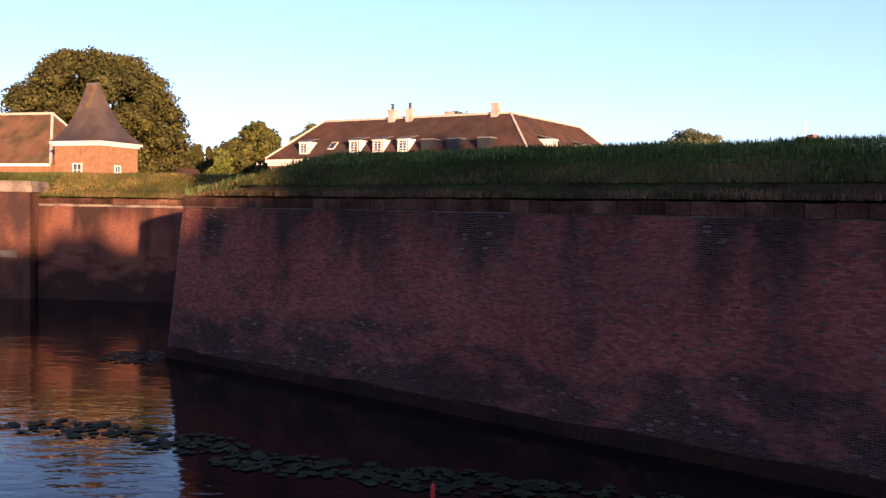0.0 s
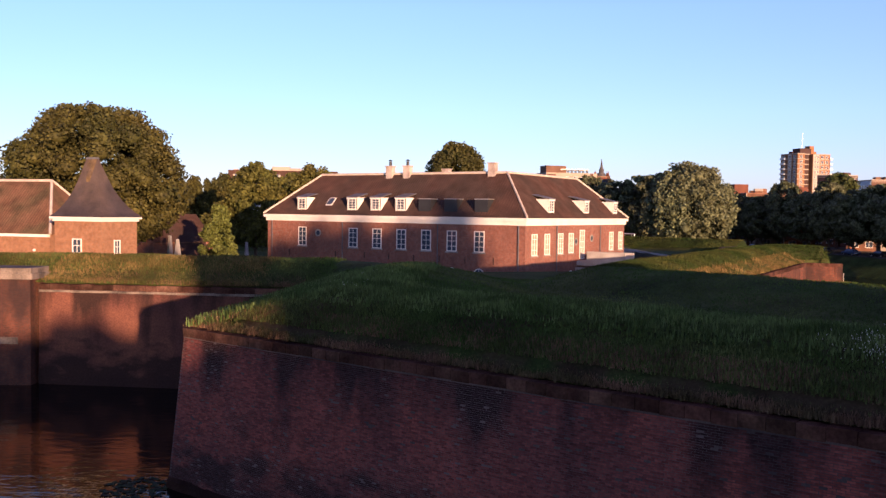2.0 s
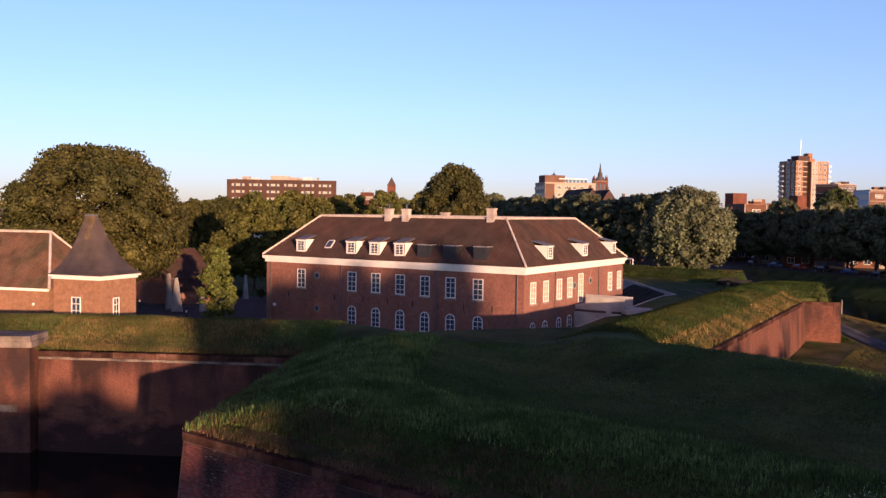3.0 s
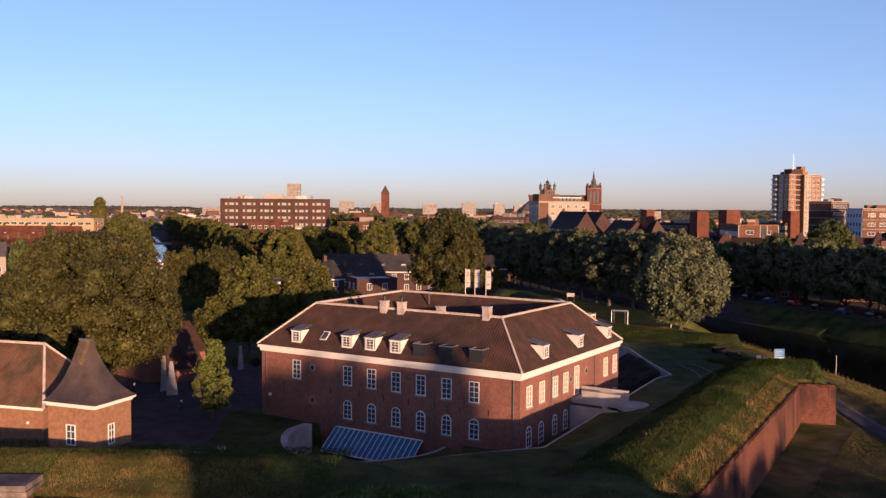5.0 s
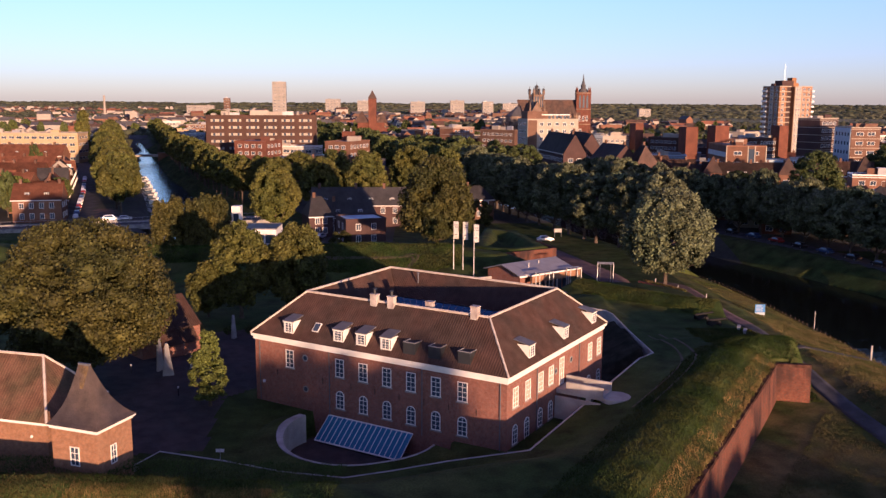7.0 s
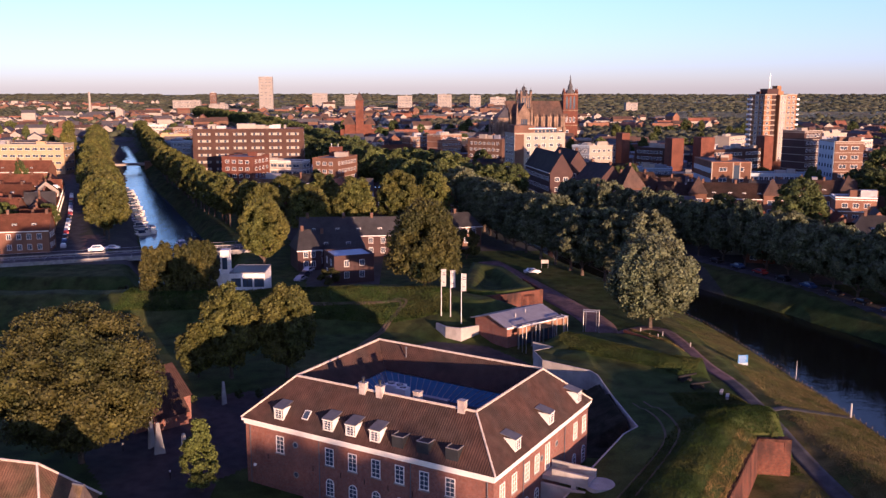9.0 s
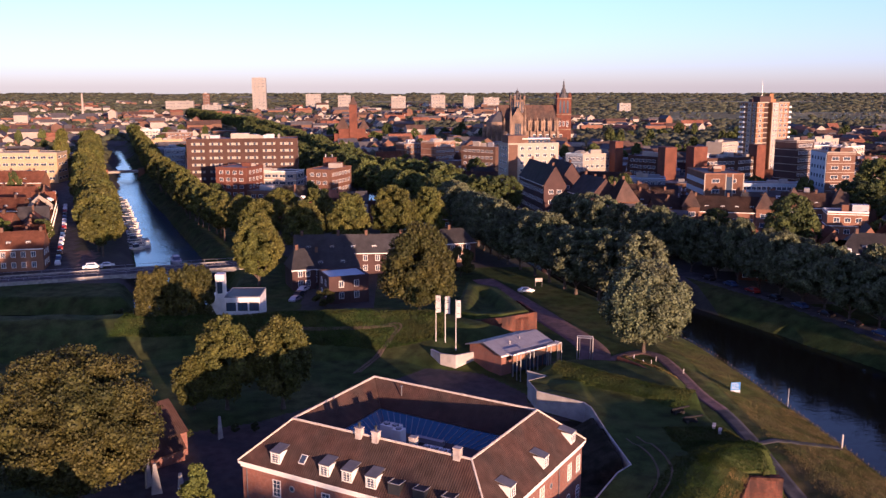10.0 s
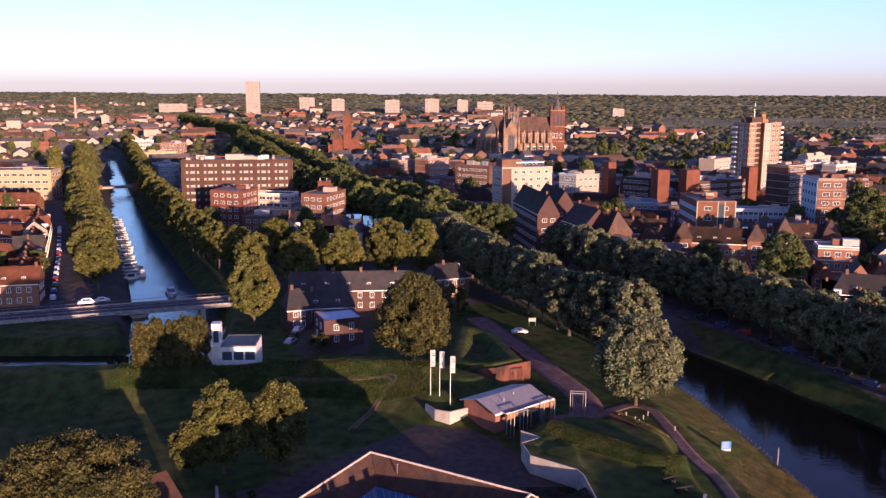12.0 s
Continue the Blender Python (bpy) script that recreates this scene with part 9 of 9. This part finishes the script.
def woods(n, y0, y1, r0, r1, seed, bias=1.0, clear=None):
    """Distant tree crowns, each an uneven clump."""
    rng = np.random.default_rng(seed)
    ico = bmesh.new()
    bmesh.ops.create_icosphere(ico, subdivisions=1, radius=1.0)
    bmesh.ops.delete(ico, geom=[v for v in ico.verts if v.co.z < -0.45], context="VERTS")
    ico.verts.index_update()
    iv = np.array([v.co[:] for v in ico.verts])
    it = np.array([[v.index for v in f.verts] for f in ico.faces])
    ico.free()
    y = y0 + (y1 - y0) * rng.random(n) ** bias
    x = 0.053 * y + (rng.random(n) * 2 - 1) * (0.53 * y + 30)
    keep = (polyline_distance(AVENUE, x, y) > 12) & (signed(RIVER_LEFT, x, y) < -6) & (np.hypot(x - 115, y - 826) > 55)
    fields = np.sin(x * 0.006 + 2.0) * np.cos(y * 0.0035 + 0.4) + 0.5 * np.sin(x * 0.017 + y * 0.004)
    keep &= ~((x > 0.30 * y) & (y > 1380) & (y < 1830) & (rng.random(n) < 0.96))
    if clear is not None:      # woods and hedges lie in long bands between the fields
        bands = np.sin(y * 0.013 + 1.2 * np.sin(x * 0.0021)) + 0.7 * np.sin(x * 0.005 + y * 0.002) + 0.4 * rng.normal(size=n)
        keep &= (fields > clear) & (bands > -0.25)
    x, y = x[keep], y[keep]
    n = len(x)
    r = rng.uniform(r0, r1, n) * (1 + (y - 1000) / 4000)
    h = rng.uniform(0.7, 1.1, n) * r * np.clip(1.15 - y / 2600, 0.28, 1.0)
    z = ground_z(x, y) + h * 0.55
    jitter = 1 + 0.2 * rng.normal(size=(n, len(iv), 1))
    P = iv[None] * jitter * np.stack([r, r, h], -1)[:, None, :] + np.stack([x, y, z], -1)[:, None, :]
    F = (np.arange(n) * len(iv))[:, None, None] + it[None]
    me = from_arrays("far_woods", P.reshape(-1, 3), F.reshape(-1, 3), [HAZED_WOODS])
    me.shade_smooth()
    return me


tagged(new("far_woods", woods(24000, 640, 2600, 2.6, 5.6, 31)), "distant tree crowns between houses, colour lightened for haze", "woods", kind="stuff")
tagged(new("far_woods", woods(18000, 2050, 4850, 5.0, 10.0, 32, clear=-0.75)), "far woods and hedges to the horizon, colour lightened for haze", "woods", kind="stuff")

mast = thing("radio_mast", (700.0, 1280.0, 3.0), "grey lattice radio mast far beyond the roofs", "mast")
for k in range(4):
    bm = bmesh.new()
    z = 10.0 * k
    s0, s1 = 1.6 - 0.34 * k, 1.6 - 0.34 * (k + 1)
    for a, c in ((-1, -1), (1, -1), (1, 1), (-1, 1)):
        tube(bm, (a * s0, c * s0, z), (a * s1, c * s1, z + 10), 0.07, 0.06, 4)
        tube(bm, (a * s0, c * s0, z), (-a * s1, c * s1, z + 10), 0.035, 0.035, 4)
    part("mast_section", bm, LEAD, mast)
chim = thing("factory_chimney", (-560.0, 1600.0, 3.0), "slim pale factory chimney far beyond the river", "chimney")
bm = bmesh.new()
tube(bm, (0, 0, 0), (0, 0, 42), 2.4, 1.6, 10)
part("stack", bm, PLASTER, chim)
# ---- water lilies, marker pole, grass tufts ----
LILY = material("lily_leaves", (0.024, 0.042, 0.014), 0.7, var=0.3, scale=2.0, island=0.4, spec=0.15)


def lily_patch(cx, cy, rx, ry, n, seed, turn=0.0):
    rng = np.random.default_rng(seed)
    vs, fs = [], []
    for i in range(n):
        a, q = rng.uniform(0, 6.28), math.sqrt(rng.random())
        ux, uy = rx * q * math.cos(a), ry * q * math.sin(a)
        x, y = cx + ux * math.cos(turn) - uy * math.sin(turn), cy + ux * math.sin(turn) + uy * math.cos(turn)
        r, t0, tilt = rng.uniform(0.09, 0.19), rng.uniform(0, 6.28), rng.uniform(0, 0.10)
        b = len(vs)
        vs.append((x, y, WATER_Z + 0.02))
        for k in range(9):
            t = t0 + 0.35 + k * (6.28 - 0.7) / 8
            vs.append((x + r * math.cos(t), y + r * math.sin(t), WATER_Z + 0.02 + tilt * r * math.cos(t - t0) + 0.012))
        fs += [(b, b + 1 + k, b + 2 + k) for k in range(8)]
    return from_arrays("water_lilies", np.array(vs), np.array(fs), [LILY])


for i, (cx, cy, rx, ry, n, turn) in enumerate(((-13.9, 40.2, 1.6, 1.8, 120, 0.3), (-11.2, 27.2, 2.5, 1.0, 90, -0.15), (-7.2, 25.7, 2.2, 1.0, 80, -0.3), (-3.8, 23.7, 2.5, 1.0, 120, -0.2), (0.3, 22.5, 2.7, 1.0, 140, -0.15), (3.8, 21.5, 2.4, 0.9, 80, -0.2))):
    tagged(new("water_lilies", lily_patch(cx, cy, rx, ry, n, 50 + i, turn)), "patch of round floating water lily leaves on the moat", "water lilies", kind="stuff")

bm = bmesh.new()
tube(bm, (0, 0, -1.0), (0, 0, 1.35), 0.05, 0.05, 10), tube(bm, (0.0, 0, 1.35), (0.0, 0, 1.42), 0.06, 0.03, 10)
pole = solid("marker_pole", bm, material("red_paint", (0.5, 0.03, 0.03), 0.5, var=0.15), "thin red marker pole standing in the moat", "pole")
pole.location = (-0.1, 17.6, -0.95)


def tufts(name, region, n, h0, h1, seed, mat, width=0.022, per=5, gap=0.16, lift=0.0, floor_z=-9.0, label="rough tufts of rampart grass"):
    """Clumps of grass blades on a stretch of the ground; region gives places in plan."""
    rng = np.random.default_rng(seed)
    x, y = region(rng, n)
    z = ground_z(x, y)
    if floor_z > 0:      # on the turf that laps over the coping
        z = np.maximum(z, floor_z + 0.24 * np.minimum(polyline_distance(BASTION_FRONT, x, y), 2.6))
    n = len(x)
    vs = []
    for k in range(per):
        a = rng.uniform(0, 6.28, n)
        h = rng.uniform(h0, h1, n)
        up = lift * rng.random(n)
        ox, oy = rng.normal(0, gap, n), rng.normal(0, gap, n)
        lean = rng.normal(0, 0.35, n) * h
        dx, dy = np.cos(a) * width * (1 + h), np.sin(a) * width * (1 + h)
        p = np.stack([x + ox - dx, y + oy - dy, z + up - 0.03], -1)
        q = np.stack([x + ox + dx, y + oy + dy, z + up - 0.03], -1)
        t = np.stack([x + ox + lean * np.cos(a + 1.5), y + oy + lean * np.sin(a + 1.5), z + up + h], -1)
        vs.append(np.stack([p, q, t], 1))
    P = np.concatenate(vs).reshape(-1, 3)
    F = np.arange(len(P)).reshape(-1, 3)
    return tagged(new(name, from_arrays(name, P, F, [mat])), label, "grass", kind="stuff")


def strip(a, c, d0, d1):
    def region(rng, n):
        s, o = rng.random(n), d0 + (d1 - d0) * rng.random(n) ** 1.3
        dx, dy = c[0] - a[0], c[1] - a[1]
        l = math.hypot(dx, dy)
        return a[0] + dx * s - dy / l * o, a[1] + dy * s + dx / l * o
    return region


DRY_BLADES = material("dry_grass_blades", (0.10, 0.085, 0.028), 0.9, var=0.35, scale=0.25, fine=3.0, second=(0.05, 0.065, 0.014), second_scale=0.1, island=0.35, spec=0.1)
tufts("grass_tufts", strip(A, B, 1.4, 12.0), 30000, 0.04, 0.15, 61, BLADES, floor_z=COPING_Z)
tufts("grass_tufts", strip(A, B, 1.0, 3.2), 9000, 0.05, 0.17, 62, BLADES, floor_z=COPING_Z)
tufts("grass_tufts", strip((-10.0, 62.2), A, 0.5, 9.0), 10000, 0.05, 0.18, 63, BLADES, floor_z=COPING_Z)
tufts("grass_tufts", strip((-56.0, 66.0), (-8.0, 62.2), 0.6, 13.0), 17000, 0.08, 0.24, 64, BLADES, floor_z=COPING_Z)
tufts("grass_tufts", strip((-56.0, 66.0), (-14.0, 62.6), 0.6, 9.0), 12000, 0.08, 0.24, 76, DRY_BLADES, floor_z=COPING_Z)
tufts("grass_tufts", strip((-4.0, 58.0), (30.0, 32.0), -6.0, 12.0), 18000, 0.04, 0.14, 65, BLADES)
tufts("grass_tufts", strip(E1, G1, 0.8, 10.0), 17000, 0.06, 0.22, 66, DIM_BLADES)
tufts("grass_tufts", strip((27.0, 152.5), (46.0, 135.0), -4.0, 3.0), 7000, 0.08, 0.26, 72, DIM_BLADES)
tufts("grass_tufts", strip((55.0, 50.0), (55.0, 190.0), -20.0, -2.0), 22000, 0.08, 0.26, 73, DRY_BLADES, width=0.018)
tufts("grass_tufts", strip((18.0, 58.0), (50.0, 106.0), -0.8, -30.0), 20000, 0.06, 0.22, 74, DRY_BLADES, width=0.014)
tufts("grass_tufts", strip((-60.0, 188.0), (8.0, 184.0), -10.0, 4.0), 12000, 0.12, 0.36, 75, DIM_BLADES, width=0.05)
HAY = material("mown_hay", (0.15, 0.115, 0.048), 0.9, var=0.35, scale=0.5, second=(0.075, 0.08, 0.025), second_scale=0.3, island=0.4, spec=0.1)
GOLD_WEEDS = material("golden_weeds", (0.20, 0.14, 0.05), 0.9, var=0.35, scale=0.5, second=(0.07, 0.075, 0.02), second_scale=0.3, island=0.4, spec=0.1)
WEEDS = material("dry_weeds", (0.14, 0.085, 0.05), 0.9, var=0.35, scale=0.5, second=(0.05, 0.055, 0.02), second_scale=0.4, island=0.4, spec=0.1)
tufts("dry_weeds", strip(A, B, 0.3, 2.2), 12000, 0.06, 0.22, 68, WEEDS, gap=0.12, floor_z=COPING_Z - 0.03, label="dry brown weeds overgrowing the coping")
tufts("dry_weeds", strip((-10.0, 62.2), A, 0.35, 1.6), 1500, 0.10, 0.38, 69, WEEDS, gap=0.12, floor_z=COPING_Z - 0.03, label="dry brown weeds overgrowing the coping")
tufts("dry_weeds", strip((-29.3, 64.3), (-10.0, 62.2), 0.35, 1.8), 1800, 0.10, 0.35, 70, WEEDS, gap=0.12, floor_z=COPING_Z - 0.03, label="dry brown weeds overgrowing the coping")
tufts("dry_weeds", strip(E1, G1, 0.35, 2.4), 4200, 0.10, 0.4, 71, GOLD_WEEDS, gap=0.14, floor_z=COPING_Z - 0.03, label="dry brown weeds overgrowing the coping")
tufts("dry_weeds", strip((41.4, 162.4), (46.4, 154.0), 0.2, 4.6), 4000, 0.12, 0.4, 86, GOLD_WEEDS, gap=0.16, width=0.03, label="golden dry grass on the mound of the river gate")
def bank_weeds(rng, n):
    x, y = strip((55.5, 100.0), (56.5, 150.0), -14.0, 0.0)(rng, n)
    clear = polyline_distance(PATH_S, x, y) > 1.1
    return x[clear], y[clear]


tufts("dry_weeds", bank_weeds, 11000, 0.08, 0.24, 87, HAY, gap=0.3, width=0.024, label="golden dry grass on the river bank")
tufts("grass_tufts", lambda rng, n: (rng.uniform(38.0, 50.6, n), rng.uniform(107.0, 125.0, n)), 7000, 0.08, 0.26, 88, DIM_BLADES, width=0.03)
FLOWER = material("pale_flowers", (0.62, 0.6, 0.5), 0.8, var=0.1)
LIGHT_BLADES = material("light_grass_blades", (0.105, 0.150, 0.045), 0.9, var=0.35, scale=0.6, fine=3.0, second=(0.05, 0.085, 0.02), second_scale=0.35, island=0.4, spec=0.1)
tufts("grass_tufts", strip((-10.0, 62.2), A, 0.5, 10.0), 6500, 0.14, 0.42, 81, LIGHT_BLADES, width=0.04, gap=0.2, floor_z=COPING_Z)
tufts("grass_tufts", strip(A, B, 3.0, 9.0), 8000, 0.10, 0.30, 82, LIGHT_BLADES, width=0.03, gap=0.2, floor_z=COPING_Z)
tufts("dry_weeds", strip((-29.3, 64.3), (-13.0, 62.5), 0.4, 5.0), 6000, 0.08, 0.3, 83, GOLD_WEEDS, gap=0.14, floor_z=COPING_Z, label="golden dry grass behind the wall's coping")
tufts("dry_weeds", strip((-10.0, 62.2), A, 0.3, 3.0), 1800, 0.08, 0.3, 84, GOLD_WEEDS, gap=0.14, floor_z=COPING_Z, label="golden dry grass behind the wall's coping")
tufts("wild_flowers", strip((-10.0, 62.2), A, 0.8, 9.0), 260, 0.02, 0.05, 85, FLOWER, width=0.014, per=3, lift=0.3, floor_z=COPING_Z, label="small pale wild flowers in the rampart grass")
tufts("wild_flowers", lambda rng, n: (12.6 + rng.normal(0.6, 0.7, n), 25.6 + rng.normal(0, 0.5, n)), 110, 0.02, 0.04, 67, FLOWER, width=0.012, per=3, lift=0.45, label="small pale wild flowers in the rampart grass")


# small sign and low lamps on the yard
sign = thing("small_sign", (-20.70, 85.33, 3.35), "small white information sign on a short post", "sign")
bm = bmesh.new()
tube(bm, (0, 0, -0.2), (0, 0, 0.9), 0.03, 0.03, 6)
part("post", bm, STEEL, sign)
for sx in (-0.22, 0.22):
    bm = bmesh.new()
    box(bm, sx - 0.2, -0.04, 0.75, sx + 0.2, -0.035, 1.1)
    part("panel", bm, WHITE, sign, "white sign panel")
for k, (x, y) in enumerate(((-29.93, 104.18), (-38.09, 112.05), (-39.46, 120.47))):
    lamp = thing("lawn_lamp", (x, y, ground_at(x, y)), "low black bollard lamp on the yard", "lamp", "yard lamps")
    bm = bmesh.new()
    tube(bm, (0, 0, -0.2), (0, 0, 0.95), 0.06, 0.06, 8)
    part("post", bm, IRON, lamp)
    bm = bmesh.new()
    tube(bm, (0, 0, 0.95), (0, 0, 1.12), 0.09, 0.09, 8), tube(bm, (0, 0, 1.12), (0, 0, 1.2), 0.14, 0.03, 8)
    part("lamp_head", bm, WHITE, lamp)

# stakes along the near water's edge, two taller poles, a notice board beside the gate road
STAKE_WOOD = material("weathered_stakes", (0.085, 0.07, 0.05), 0.9, var=0.3, scale=3.0)
SHORE = [(62.4, 206.0), (67.0, 187.4), (69.4, 160.0), (70.4, 142.0), (71.1, 130.0), (71.3, 110.0)]
bm = bmesh.new()
tube(bm, (0, 0, -1.2), (0, 0, 0.30), 0.075, 0.07, 6), tube(bm, (0, 0, 0.30), (0, 0, 0.36), 0.07, 0.03, 6)
stake_mesh = mesh_of("mooring_stake", bm, STAKE_WOOD)
stake_rng = random.Random(9)
for (xa, ya), (xb, yb) in zip(SHORE[:-1], SHORE[1:]):
    count = int(math.hypot(xb - xa, yb - ya) / 1.55)
    for k in range(count):
        f = (k + stake_rng.uniform(-0.12, 0.12)) / count
        ob = tagged(new("shore_stake", stake_mesh), "short weathered wooden stake at the water's edge", "stake", "stakes along the river bank")
        ob.matrix_world = Matrix.Translation((xa + (xb - xa) * f, ya + (yb - ya) * f, WATER_Z + stake_rng.uniform(-0.06, 0.12))) @ Matrix.Rotation(stake_rng.uniform(-0.06, 0.06), 4, "X")
for x, y, h, r, label in ((69.6, 152.2, 3.4, 0.07, "thin grey pole standing at the water's edge"), (69.9, 132.6, 2.6, 0.17, "thick pale post at the end of the side path")):
    bm = bmesh.new()
    tube(bm, (0, 0, -1.5), (0, 0, h - 0.1), r, r * 0.9, 10), tube(bm, (0, 0, h - 0.1), (0, 0, h), r * 0.9, r * 0.4, 10)
    ob = solid("shore_post", bm, CONCRETE, label, "post")
    ob.location = (x, y, WATER_Z)
notice = thing("notice_board", (36.6, 237.0, ground_at(36.6, 237.0)), "pale notice board on two posts beside the gate road", "sign")
for x in (-0.9, 0.9):
    bm = bmesh.new()
    tube(bm, (x, 0, -0.3), (x, 0, 2.2), 0.05, 0.05, 8)
    part("post", bm, STEEL, notice)
bm = bmesh.new()
box(bm, -1.0, -0.1, 1.3, 1.0, -0.05, 2.3)
part("panel", bm, CONCRETE, notice)
for x, y in ((45.9, 122.5), (45.7, 124.4)):
    bench = thing("stone_bench", Matrix.Translation((x, y, ground_at(x, y))) @ Matrix.Rotation(1.15, 4, "Z"), "short pale concrete bench beside the rampart path", "bench", "rampart benches")
    bm = bmesh.new()
    box(bm, -0.8, -0.24, 0.40, 0.8, 0.24, 0.52)
    part("seat", bm, CONCRETE, bench)
    for k in (-0.55, 0.55):
        bm = bmesh.new()
        box(bm, k - 0.09, -0.2, -0.2, k + 0.09, 0.2, 0.40)
        part("leg", bm, CONCRETE, bench)
